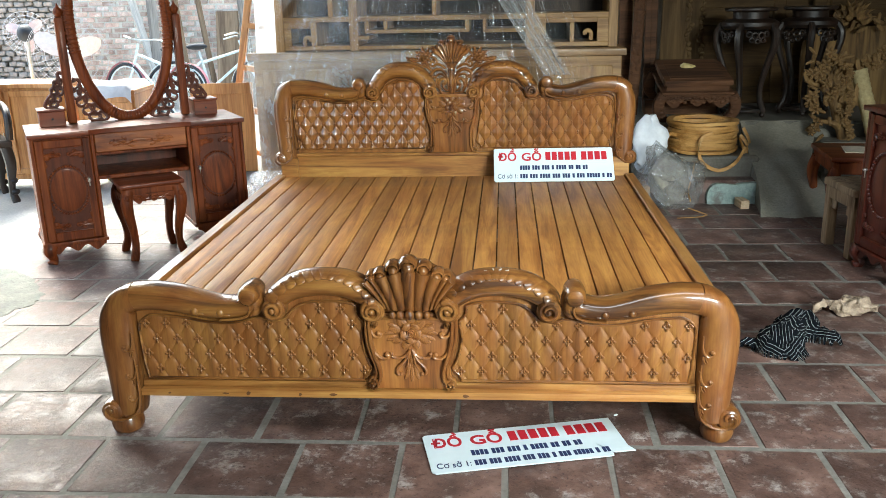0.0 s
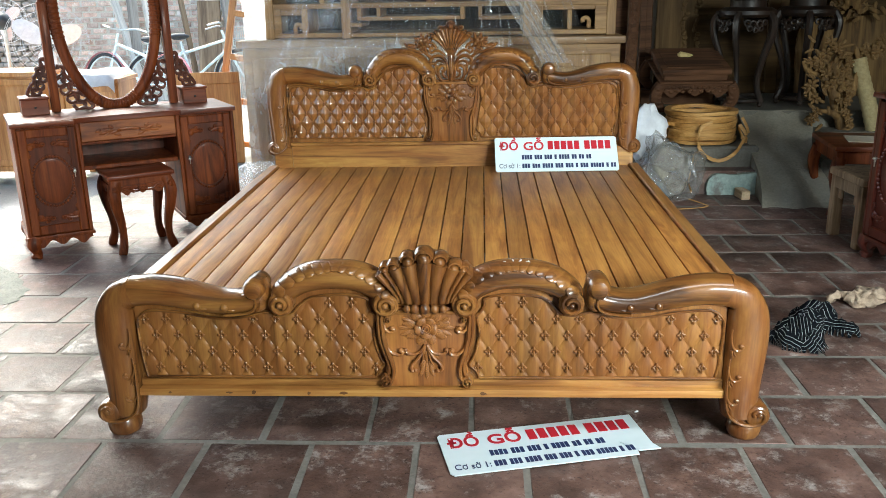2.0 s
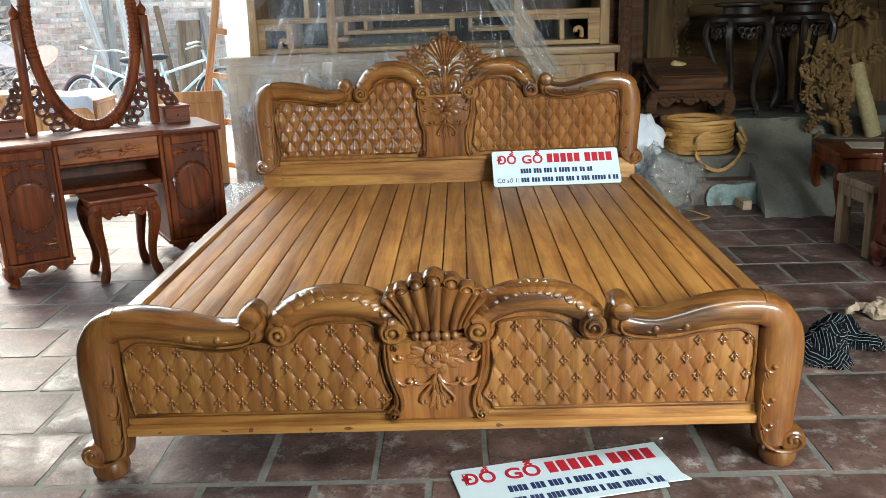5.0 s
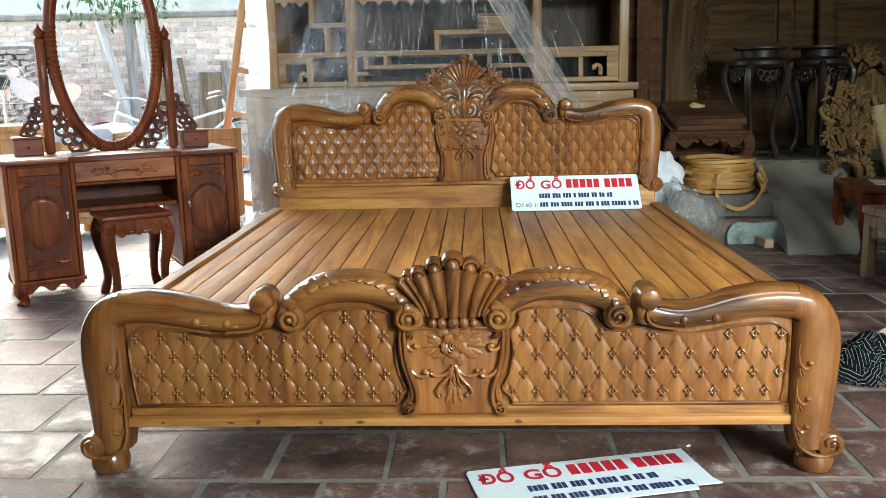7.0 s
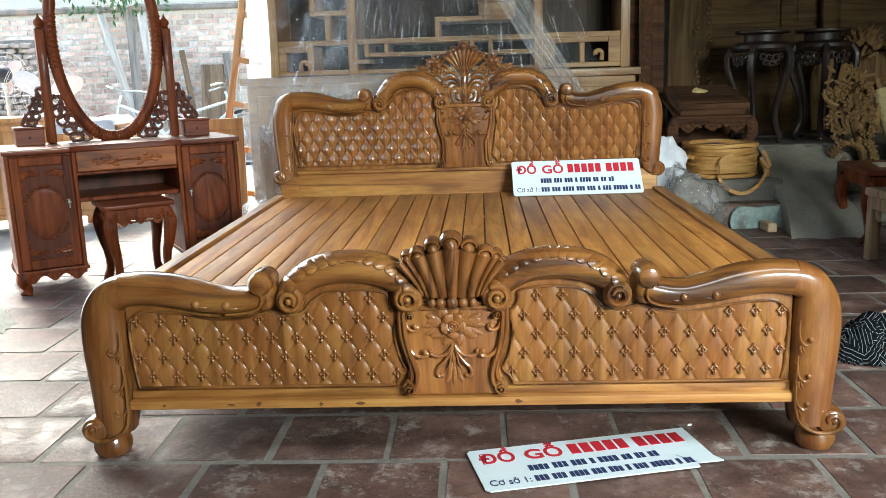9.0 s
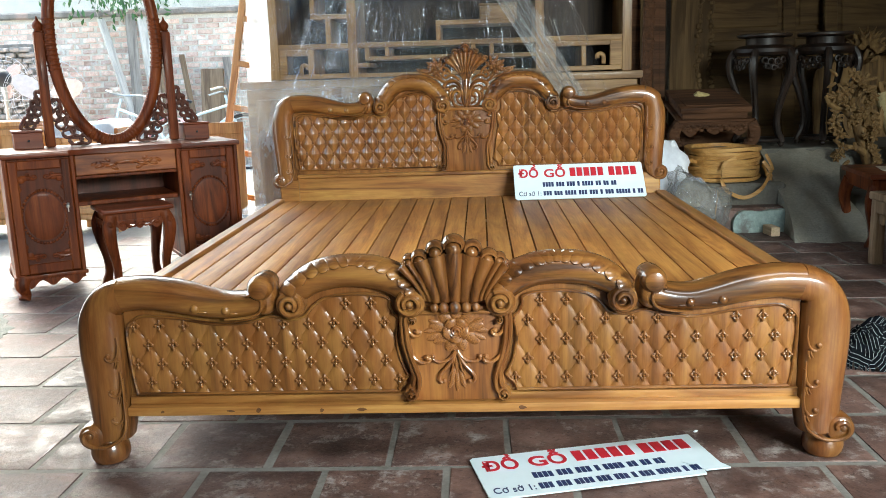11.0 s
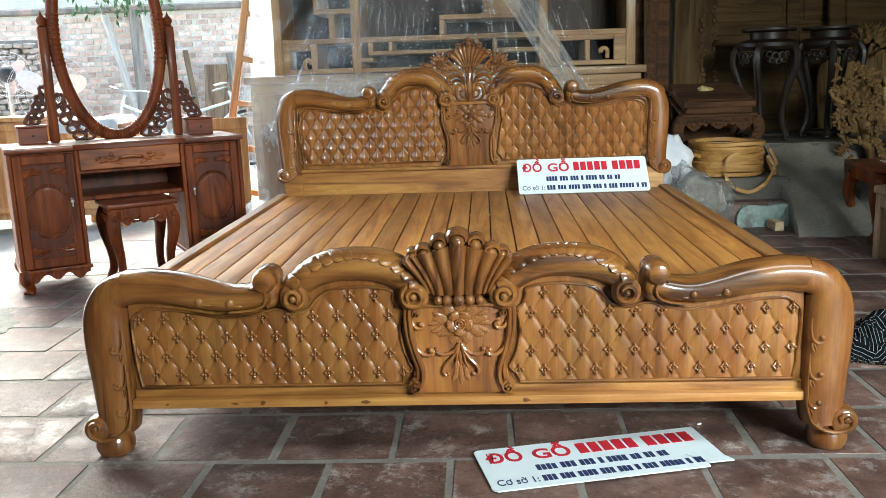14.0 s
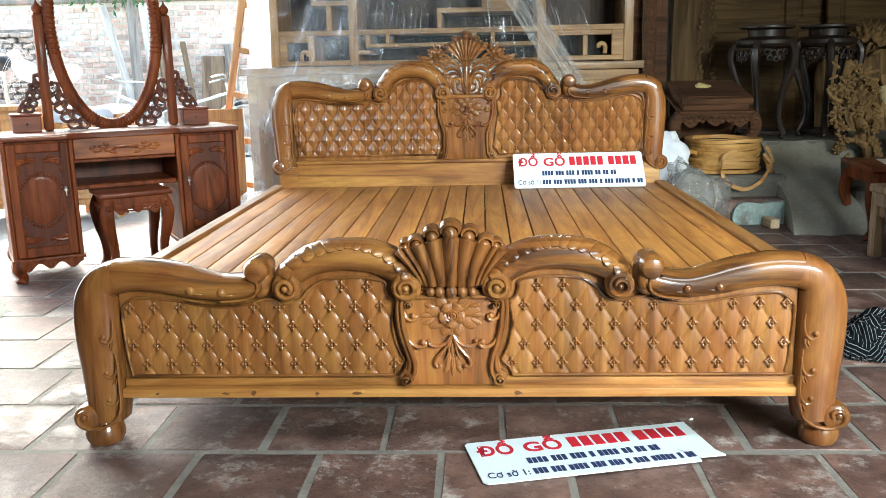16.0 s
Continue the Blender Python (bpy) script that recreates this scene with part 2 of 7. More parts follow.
W_SLAT = wood("bed_slat_wood", (0.514, 0.251, 0.065), (0.398, 0.174, 0.0422), (0.262, 0.102, 0.0238), "y", 0.5, 0.06, 0.2, bumps=0.08, coat_rough=0.22, spec=0.35, mottle=0.5)
W_RAIL = wood("bed_rail_wood", (0.44, 0.225, 0.06), (0.31, 0.142, 0.036), (0.15, 0.058, 0.014), "x", 0.4, 0.3, mottle=0.6)
W_ROSE = wood("rosewood", (0.21, 0.052, 0.013), (0.14, 0.032, 0.008), (0.065, 0.014, 0.004), "z", 0.5, 0.06, spec=0.18, mottle=0.5)
W_ROSE_X = wood("rosewood_lengthwise", (0.21, 0.05, 0.014), (0.145, 0.031, 0.009), (0.07, 0.014, 0.005), "x", 0.46, 0.2, spec=0.3)
# darker door panels; also shade colour for the shelf recess and brackets
W_ROSE_DK = wood("rosewood_panel_and_shade", (0.12, 0.028, 0.009), (0.085, 0.019, 0.006), (0.05, 0.01, 0.003), "z", 0.5, 0.15, spec=0.25)
W_ROSE_LT = wood("rosewood_light", (0.36, 0.115, 0.026), (0.25, 0.07, 0.015), (0.11, 0.026, 0.006), "x", 0.42, 0.2, spec=0.3)
W_RED = wood("red_lacquered_wood", (0.16, 0.03, 0.014), (0.12, 0.02, 0.01), (0.06, 0.011, 0.007), "z", 0.3, 0.5)
W_BLACK = wood("black_lacquered_wood", (0.03, 0.015, 0.008), (0.017, 0.009, 0.005), (0.008, 0.005, 0.004), "z", 0.5, 0.08)
W_OLD = wood("old_brown_wood", (0.121, 0.0575, 0.0275), (0.0874, 0.0403, 0.0187), (0.046, 0.0207, 0.0099), "x", 0.72, 0.0, bumps=0.25, spec=0.25)
W_CAB = wood("pale_cabinet_wood", (0.31, 0.19, 0.075), (0.24, 0.138, 0.052), (0.16, 0.086, 0.03), "x", 0.55, 0.08)
W_CAB_Z = wood("pale_cabinet_wood_upright", (0.31, 0.19, 0.075), (0.24, 0.138, 0.052), (0.16, 0.086, 0.03), "z", 0.55, 0.08)
# shade inside the compartments, put into the back board's colour
W_DARKBACK = wood("cabinet_recess_shade", (0.06, 0.04, 0.026), (0.042, 0.028, 0.018), (0.025, 0.016, 0.011), "z", 0.7, 0.0)
W_RAW = wood("raw_dusty_wood", (0.36, 0.25, 0.15), (0.27, 0.18, 0.1), (0.16, 0.1, 0.055), "z", 0.8, 0.0, bumps=0.3)
W_CARVE = wood("raw_carving_wood", (0.266, 0.161, 0.0546), (0.182, 0.105, 0.0351), (0.091, 0.0504, 0.0169), "z", 0.75, 0.0, bumps=0.3)
# pale stacked wood, darkened so its colour carries the back corner's shade
W_STACK = wood("shaded_panel_wood", (0.112, 0.069, 0.027), (0.085, 0.05, 0.019), (0.048, 0.027, 0.01), "x", 0.75, 0.0, spec=0.25)
W_STACK_Z = wood("shaded_plank_wood", (0.125, 0.08, 0.034), (0.092, 0.056, 0.023), (0.05, 0.029, 0.011), "z", 0.8, 0.0, spec=0.25)
# orange wood lightened: sunlight on the yard furniture is in the colour
W_ORANGE = wood("sunlit_orange_varnished_wood", (0.68, 0.35, 0.12), (0.58, 0.27, 0.085), (0.42, 0.17, 0.045), "z", 0.4, 0.2)
W_PALE = wood("very_pale_plank", (0.78, 0.73, 0.64), (0.68, 0.63, 0.54), (0.5, 0.45, 0.38), "z", 0.85, 0.0)
W_GREY = wood("weathered_grey_plank", (0.42, 0.38, 0.32), (0.33, 0.29, 0.24), (0.2, 0.17, 0.14), "z", 0.85, 0.0)
M_TILE = tile_mat()
M_MORTAR = rough_mat("grey_mortar", (0.155, 0.144, 0.126), (0.239, 0.222, 0.196), 9, 0.85, 0.4)
# yard mortar, its colour raised to stand in for daylight on the wall
M_MORTAR_LIT = rough_mat("daylit_beige_mortar", (0.68, 0.62, 0.52), (0.82, 0.77, 0.67), 9, 0.9, 0.4)
M_CONC = rough_mat("grey_concrete", (0.24, 0.222, 0.175), (0.36, 0.335, 0.27), 3.5, 0.8, 0.5, 0.006, (0.25, 0.235, 0.2))
M_CONC_DK = rough_mat("dark_concrete", (0.115, 0.106, 0.086), (0.2, 0.186, 0.155), 4, 0.75, 0.5, 0.006)
M_PATCH = rough_mat("dusty_cement", (0.09, 0.088, 0.072), (0.2, 0.19, 0.16), 9, 0.85, 0.8, 0.01, (0.13, 0.14, 0.11))
M_YARD = rough_mat("pale_yard_concrete", (0.48, 0.45, 0.39), (0.64, 0.6, 0.53), 2.2, 0.8, 0.5, 0.006, (0.26, 0.28, 0.22))
M_MINT = rough_mat("peeling_mint_paint", (0.24, 0.33, 0.31), (0.42, 0.52, 0.49), 11, 0.7, 0.5, 0.004, (0.18, 0.18, 0.165))
# brick colour raised too: the sun stands behind this wall
M_BRICK = rough_mat("old_red_brick_daylit", (0.62, 0.4, 0.3), (0.86, 0.7, 0.58), 9, 0.9, 0.5, 0.005, (0.86, 0.82, 0.75), 50, 0.28)
M_WALL = rough_mat("dusty_render", (0.13, 0.115, 0.09), (0.19, 0.165, 0.135), 2.5, 0.9, 0.4, 0.006)
M_ROOF = rough_mat("sheet_roof", (0.12, 0.115, 0.105), (0.18, 0.175, 0.16), 3, 0.6, 0.2)
M_STONE = rough_mat("rubble_stone", (0.19, 0.165, 0.14), (0.36, 0.32, 0.275), 6, 0.9, 0.6, 0.01, (0.42, 0.3, 0.24))
M_SIGN = plain("white_sign_plastic", (0.69, 0.79, 0.83), 0.3, wear=0.05, scale=8)
M_INK_RED = plain("red_print", (0.5, 0.02, 0.035), 0.4, wear=0.06)
M_INK_BLUE = plain("navy_print", (0.02, 0.035, 0.11), 0.4, wear=0.06)
M_METAL = plain("steel", (0.55, 0.54, 0.5), 0.3, 1.0)
M_BRASS = plain("aged_brass", (0.5, 0.42, 0.28), 0.35, 1.0)
W_LIP = wood("bed_lip_wood", (0.495, 0.26, 0.0765), (0.396, 0.185, 0.0468), (0.225, 0.084, 0.018), "x", 0.42, 0.3, mottle=0.6)
W_KNOT = wood("bed_knot_wood", (0.17, 0.07, 0.02), (0.12, 0.048, 0.014), (0.07, 0.026, 0.008), "x", 0.45, 0.3)
M_STRIP = wood("veneer_strip", (0.64, 0.38, 0.13), (0.54, 0.3, 0.09), (0.4, 0.2, 0.05), "x", 0.5, 0.15)
M_WHITE = plain("white_cloth", (0.72, 0.74, 0.78), 0.85, wear=0.08)
M_TAN = rough_mat("tan_rag", (0.26, 0.19, 0.135), (0.4, 0.31, 0.225), 30, 0.9, 0.5)
M_LEAF = plain("green_leaf", (0.06, 0.14, 0.035), 0.5, wear=0.3)
M_FAN = plain("white_fan_plastic", (0.7, 0.7, 0.72), 0.4)
M_PINK = plain("pink_fan_blade", (0.72, 0.55, 0.53), 0.4)
M_DARK = plain("black_rubber", (0.02, 0.02, 0.022), 0.6)
M_BIKE = plain("pale_bicycle_paint", (0.62, 0.68, 0.68), 0.35, 0.2)
M_BIKE_RED = plain("red_bicycle_paint", (0.5, 0.18, 0.19), 0.35, 0.2)
M_YELLOW = plain("yellow_paper", (0.5, 0.4, 0.17), 0.7)
M_REDCLOTH = plain("red_cloth", (0.35, 0.04, 0.05), 0.8)
M_FILM = film("clear_polythene", (0.84, 0.84, 0.8), 0.95, 0.06, (5.5, 0.7, 1), 0.5, 0.57, True, 0.82, 0.66)
M_FILM_THICK = film("milky_polythene", (0.7, 0.67, 0.63), 0.7, 0.25, (2.2, 2.2, 1.0), 0.25, 0.42, False, 0.25)
M_FILM_BUNCH = film("gathered_polythene", (0.86, 0.86, 0.83), 0.84, 0.14, (9, 0.5, 1), 0.5, 0.42, True, 0.5, 0.62)
M_FILM_FLAT = film("crinkled_polythene", (0.84, 0.84, 0.8), 0.955, 0.1, (3, 3, 3), 0.2, 0.5, False, 0.75, 0.7)
M_FLAP = film("white_polythene", (0.9, 0.92, 0.93), 0.3, 0.4, (2, 2, 1), 0.15, through=0.9, gloss=0.1)
M_BAG = film("grey_plastic_bag", (0.45, 0.45, 0.43), 0.72, 0.16, (7, 7, 7), 0.4, 0.48, False, 0.5)


# ---- geometry helpers ----
def finish(bm, name, material, sharp=35):
    me = bpy.data.meshes.new(name)
    bmesh.ops.recalc_face_normals(bm, faces=bm.faces)
    bm.to_mesh(me)
    bm.free()
    me.materials.append(material)
    me.polygons.foreach_set("use_smooth", [True] * len(me.polygons))
    me.set_sharp_from_angle(angle=radians(sharp))
    return me


def part(name, bm, material, parent, label="", sharp=35):
    ob = new(name, finish(bm, name, material, sharp))
    ob.parent = parent
    if label:
        ob["label"] = label
    return ob


def piece(name, me, parent, m):
    ob = new(name, me)
    ob.parent = parent
    ob.matrix_basis = m
    return ob


def thing(name, m, label, category, group="", kind=""):
    ob = new(name)
    ob.matrix_basis = m
    ob.empty_display_size = 0.1
    return tagged(ob, label, category, group, kind)


def solid(name, bm, material, label, category, kind="", m=None, group="", sharp=35):
    ob = new(name, finish(bm, name, material, sharp))
    if m is not None:
        ob.matrix_basis = m
    return tagged(ob, label, category, group, kind)


def box(bm, x0, x1, y0, y1, z0, z1, bevel=0.0, seg=1):
    vs = [bm.verts.new((x, y, z)) for z in (z0, z1) for y in (y0, y1) for x in (x0, x1)]
    fs = [bm.faces.new([vs[i] for i in q]) for q in ((0, 2, 3, 1), (4, 5, 7, 6), (0, 1, 5, 4), (2, 6, 7, 3), (0, 4, 6, 2), (1, 3, 7, 5))]
    if bevel > 0:
        es = list({e for f in fs for e in f.edges})
        bmesh.ops.bevel(bm, geom=es, offset=bevel, segments=seg, affect="EDGES", profile=0.6)
    return bm


def bx(*a, **k):
    return box(bmesh.new(), *a, **k)


def smooth_line(pts, n=8):
    """Catmull-Rom through points (any dimension)."""
    p = [np.array(q, float) for q in pts]
    p = [2 * p[0] - p[1]] + p + [2 * p[-1] - p[-2]]
    out = []
    for i in range(1, len(p) - 2):
        for k in range(n):
            t = k / n
            out.append(0.5 * (2 * p[i] + (p[i + 1] - p[i - 1]) * t + (2 * p[i - 1] - 5 * p[i] + 4 * p[i + 1] - p[i + 2]) * t * t
                              + (3 * p[i] - p[i - 1] - 3 * p[i + 1] + p[i + 2]) * t ** 3))
    out.append(p[-2])
    return out


def sweep(bm, pts, radii, seg=12, side=(0, 1, 0), cap=True, power=1.0):
    """Tube along pts; radii: a list for each point, or one scalar or (across, along side). side: the reference axis of the section."""
    P = [Vector(p) for p in pts]
    s0 = Vector(side).normalized()
    rings = []
    for i, p in enumerate(P):
        t = (P[min(i + 1, len(P) - 1)] - P[max(i - 1, 0)])
        t = t.normalized() if t.length > 1e-9 else Vector((0, 0, 1))
        s = (s0 - t * s0.dot(t))
        s = s.normalized() if s.length > 1e-3 else t.orthogonal().normalized()
        n = t.cross(s)
        r = radii[i] if isinstance(radii, list) else radii
        ra, rb = (r if hasattr(r, "__len__") else (r, r))
        ring = []
        for k in range(seg):
            a = 2 * math.pi * k / seg
            c, d = math.cos(a), math.sin(a)
            if power != 1.0:
                c = math.copysign(abs(c) ** power, c)
                d = math.copysign(abs(d) ** power, d)
            ring.append(bm.verts.new(p + n * (c * ra) + s * (d * rb)))
        rings.append(ring)
    for a, b in zip(rings, rings[1:]):
        for k in range(seg):
            bm.faces.new((a[k], a[(k + 1) % seg], b[(k + 1) % seg], b[k]))
    if cap:
        bm.faces.new(list(reversed(rings[0])))
        bm.faces.new(rings[-1])
    return bm


def lathe(bm, prof, seg=20, c=(0, 0, 0), close=True):
    rings = []
    for r, z in prof:
        rings.append([bm.verts.new((c[0] + r * math.cos(2 * math.pi * k / seg), c[1] + r * math.sin(2 * math.pi * k / seg), c[2] + z)) for k in range(seg)])
    for a, b in zip(rings, rings[1:]):
        for k in range(seg):
            bm.faces.new((a[k], a[(k + 1) % seg], b[(k + 1) % seg], b[k]))
    if close:
        bm.faces.new(list(reversed(rings[0])))
        bm.faces.new(rings[-1])
    return bm


def blob(bm, c, r, u=10, v=6, m=None):
    """Ellipsoid at c with radii r, optionally turned by the 3x3 matrix m."""
    r = r if hasattr(r, "__len__") else (r, r, r)
    c = Vector(c)

    def at(a, b):
        q = Vector((r[0] * math.cos(a) * math.sin(b), r[1] * math.sin(a) * math.sin(b), r[2] * math.cos(b)))
        return c + (m @ q if m else q)
    top, bot = bm.verts.new(at(0, 0)), bm.verts.new(at(0, math.pi))
    rings = [[bm.verts.new(at(2 * math.pi * k / u, math.pi * j / v)) for k in range(u)] for j in range(1, v)]
    for k in range(u):
        bm.faces.new((top, rings[0][k], rings[0][(k + 1) % u]))
        bm.faces.new((bot, rings[-1][(k + 1) % u], rings[-1][k]))
    for a, b in zip(rings, rings[1:]):
        for k in range(u):
            bm.faces.new((a[k], b[k], b[(k + 1) % u], a[(k + 1) % u]))
    return bm


def rot_y(deg):
    return Matrix.Rotation(radians(deg), 3, "Y")


def plate(bm, outline, y0, y1, bevel=0.0):
    """Board cut to an outline of (x, z), from y0 (front) to y1."""
    f = [bm.verts.new((x, y0, z)) for x, z in outline]
    b = [bm.verts.new((x, y1, z)) for x, z in outline]
    n = len(f)
    ff = bm.faces.new(f)
    bm.faces.new(list(reversed(b)))
    for i in range(n):
        bm.faces.new((f[i], b[i], b[(i + 1) % n], f[(i + 1) % n]))
    if bevel:
        bmesh.ops.bevel(bm, geom=list(ff.edges), offset=bevel, segments=2, affect="EDGES", profile=0.6)
    return bm


def spiral(c, r0, r1, a0, turns, n=40, y=0.0, dy=0.0):
    out = []
    for i in range(n + 1):
        t = i / n
        a = radians(a0) + turns * 2 * math.pi * t
        r = r0 + (r1 - r0) * t
        out.append((c[0] + r * math.cos(a), y + dy * t, c[1] + r * math.sin(a)))
    return out


def inside(x, z, poly):
    hit = False
    j = len(poly) - 1
    for i in range(len(poly)):
        xi, zi, xj, zj = poly[i][0], poly[i][1], poly[j][0], poly[j][1]
        if (zi > z) != (zj > z) and x < (xj - xi) * (z - zi) / (zj - zi) + xi:
            hit = not hit
        j = i
    return hit


def crumple(bm, amount, scale, seed=0.0):
    for v in bm.verts:
        q = v.co * scale + Vector((seed, seed * 1.7, seed * 0.6))
        v.co += noise.noise_vector(q) * amount + noise.noise_vector(q * 2.7) * amount * 0.45
    return bm

# ---- setting ----
X0, X1, Y0, Y1, ROOF = -2.6, 4.6, -4.4, 5.4, 3.2
EAVE = -1.85


def setting(name, bm, material, label, category):
    return solid(name, bm, material, label, category, "structure")


setting("ground", bx(-60, 60, -60, 60, -0.4, -0.05), M_YARD, "pale weathered concrete yard ground", "ground")
floor = setting("floor", bx(X0 + 0.1, X1, Y0, Y1, -0.2, -0.002), M_MORTAR, "grey mortar bed under the terracotta floor tiles", "floor")
setting("wall_back", bx(-1.15, X1 + 0.2, Y1, Y1 + 0.2, -0.2, ROOF), M_WALL, "dusty rendered back wall of the workshop", "wall")
setting("wall_right", bx(X1, X1 + 0.2, Y0 - 0.2, Y1, -0.2, ROOF), M_WALL, "dusty rendered side wall of the workshop", "wall")
# out of view; its doorway is put where the fill lamp stands
fw = bx(X0, 1.75, Y0 - 0.2, Y0, -0.2, ROOF)
box(fw, 4.2, X1, Y0 - 0.2, Y0, -0.2, ROOF)
box(fw, 1.75, 4.2, Y0 - 0.2, Y0, 2.7, ROOF)
setting("wall_front", fw, M_WALL, "unseen rendered front wall with a doorway added for the fill lamp", "wall")
# wall and beam stand out of view and limit light from the yard
setting("wall_left", bx(-2.6, -2.4, Y0, 1.05, -0.2, ROOF), M_WALL, "unseen side wall added to shade the front left, ending at the open yard", "wall")
setting("shade_beam", bx(EAVE - 0.16, EAVE, 1.1, Y1 + 0.2, 2.45, ROOF), M_WALL, "unseen beam added over the open side to block high light", "beam")
# eave overhang, also unseen, sized to keep sun off the left floor
rf = bx(EAVE - 1.03, X1 + 0.2, 1.1, Y1 + 0.2, ROOF, ROOF + 0.15)
SKY = (-.3, 2.4, -1.9, -.9)  # skylight in the roof
box(rf, -2.6, X1 + 0.2, Y0 - 0.2, SKY[2], ROOF, ROOF + 0.15)
box(rf, -2.6, X1 + 0.2, SKY[3], 1.1, ROOF, ROOF + 0.15)
box(rf, -2.6, SKY[0], SKY[2], SKY[3], ROOF, ROOF + 0.15)
box(rf, SKY[1], X1 + 0.2, SKY[2], SKY[3], ROOF, ROOF + 0.15)
setting("ceiling", rf, M_ROOF, "grey sheet roof with a skylight and an unseen eave lengthened for shade", "ceiling")

# worn cement patch where the tiles end beside the yard
pb = bmesh.new()
rng = random.Random(5)
edge = smooth_line([(-2.9, 0.78), (-2.2, 0.92), (-2.0, 1.1), (-1.96, 1.3), (-2.08, 1.5), (-2.35, 1.72), (-2.9, 1.8)], 6)
top_v = [pb.verts.new((x + rng.uniform(-.02, .02), y + rng.uniform(-.02, .02), 0.0012)) for x, y in edge]
pb.faces.new(top_v)
bmesh.ops.extrude_face_region(pb, geom=list(pb.faces))
for v in list(pb.verts)[len(edge):]:
    v.co.z = -0.03
setting("cement_patch", pb, M_PATCH, "worn grey-green cement patch at the edge of the tiles", "floor")

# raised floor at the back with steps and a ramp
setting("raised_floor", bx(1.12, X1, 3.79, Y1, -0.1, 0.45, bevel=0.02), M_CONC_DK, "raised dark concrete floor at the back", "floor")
st = bx(1.25, 2.02, 3.2, 3.36, -0.05, 0.15, bevel=0.015)
setting("step_lower", st, M_TILE, "worn terracotta-topped lower step", "step")
mf = bmesh.new()
ol = smooth_line([(1.63, 0.0), (1.62, 0.06), (1.65, 0.125), (1.7, 0.138), (1.78, 0.133), (1.88, 0.14), (1.96, 0.143), (2.0, 0.11), (1.99, 0.05), (1.95, 0.0)], 4)
plate(mf, [(p[0], p[1]) for p in ol], 3.165, 3.25, 0.012)
setting("step_riser_paint", crumple(mf, 0.008, 14), M_MINT, "peeling mint-green painted plaster on the step riser", "step")
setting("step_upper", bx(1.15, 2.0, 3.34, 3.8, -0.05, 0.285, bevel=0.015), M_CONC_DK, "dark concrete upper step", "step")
rp = bmesh.new()
NX, NY = 10, 16
rows_v = []
for j in range(NY + 1):
    t = j / NY
    y = 2.8 + 1.02 * t
    z = 0.456 * (t ** 0.9) if t > 0 else -0.01
    xl = 1.875 + 0.12 * t + 0.02 * math.sin(5 * t)
    xr = 2.28 + 0.16 * t + 0.025 * math.sin(9 * t)
    rows_v.append([rp.verts.new((xl + (xr - xl) * i / NX, y + 0.02 * math.sin(i), z + 0.012 * math.sin(i * 1.3 + j * .6) * (1 if 0 < t < 1 else 0))) for i in range(NX + 1)])
for a, b in zip(rows_v, rows_v[1:]):
    for i in range(NX):
        rp.faces.new((a[i], a[i + 1], b[i + 1], b[i]))
ret = bmesh.ops.extrude_face_region(rp, geom=list(rp.faces))
for v in [g for g in ret["geom"] if isinstance(g, bmesh.types.BMVert)]:
    v.co.z = -0.06
setting("ramp", rp, M_CONC, "rough grey cement ramp up to the raised floor", "ramp")
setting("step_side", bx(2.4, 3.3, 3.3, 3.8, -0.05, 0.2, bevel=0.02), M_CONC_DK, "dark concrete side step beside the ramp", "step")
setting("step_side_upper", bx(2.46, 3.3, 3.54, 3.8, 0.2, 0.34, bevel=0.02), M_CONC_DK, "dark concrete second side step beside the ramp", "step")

# ---- the carved bed ----
bed = thing("carved_bed", pose(0, 0, 0), "golden-brown lacquered wooden bed with carved quilted boards and bare slats", "bed")
LX = 0.0668  # pitch of the quilted diamonds


def arch_line(s, up):
    p = [(.436, .455), (.416, .477), (.372, .505 + up * .7), (.32, .519 + up), (.266, .5225 + up), (.208, .517 + up * .95), (.156, .497 + up * .6), (.124, .47 + up * .15), (.113, .448)]
    r = [.034, .038, .0415, .043, .043, .043, .042, .039, .035]
    q = smooth_line([(x, z, w) for (x, z), w in zip(p, r)], 5)
    return [(s * a[0], 0, a[1]) for a in q], [a[2] for a in q]


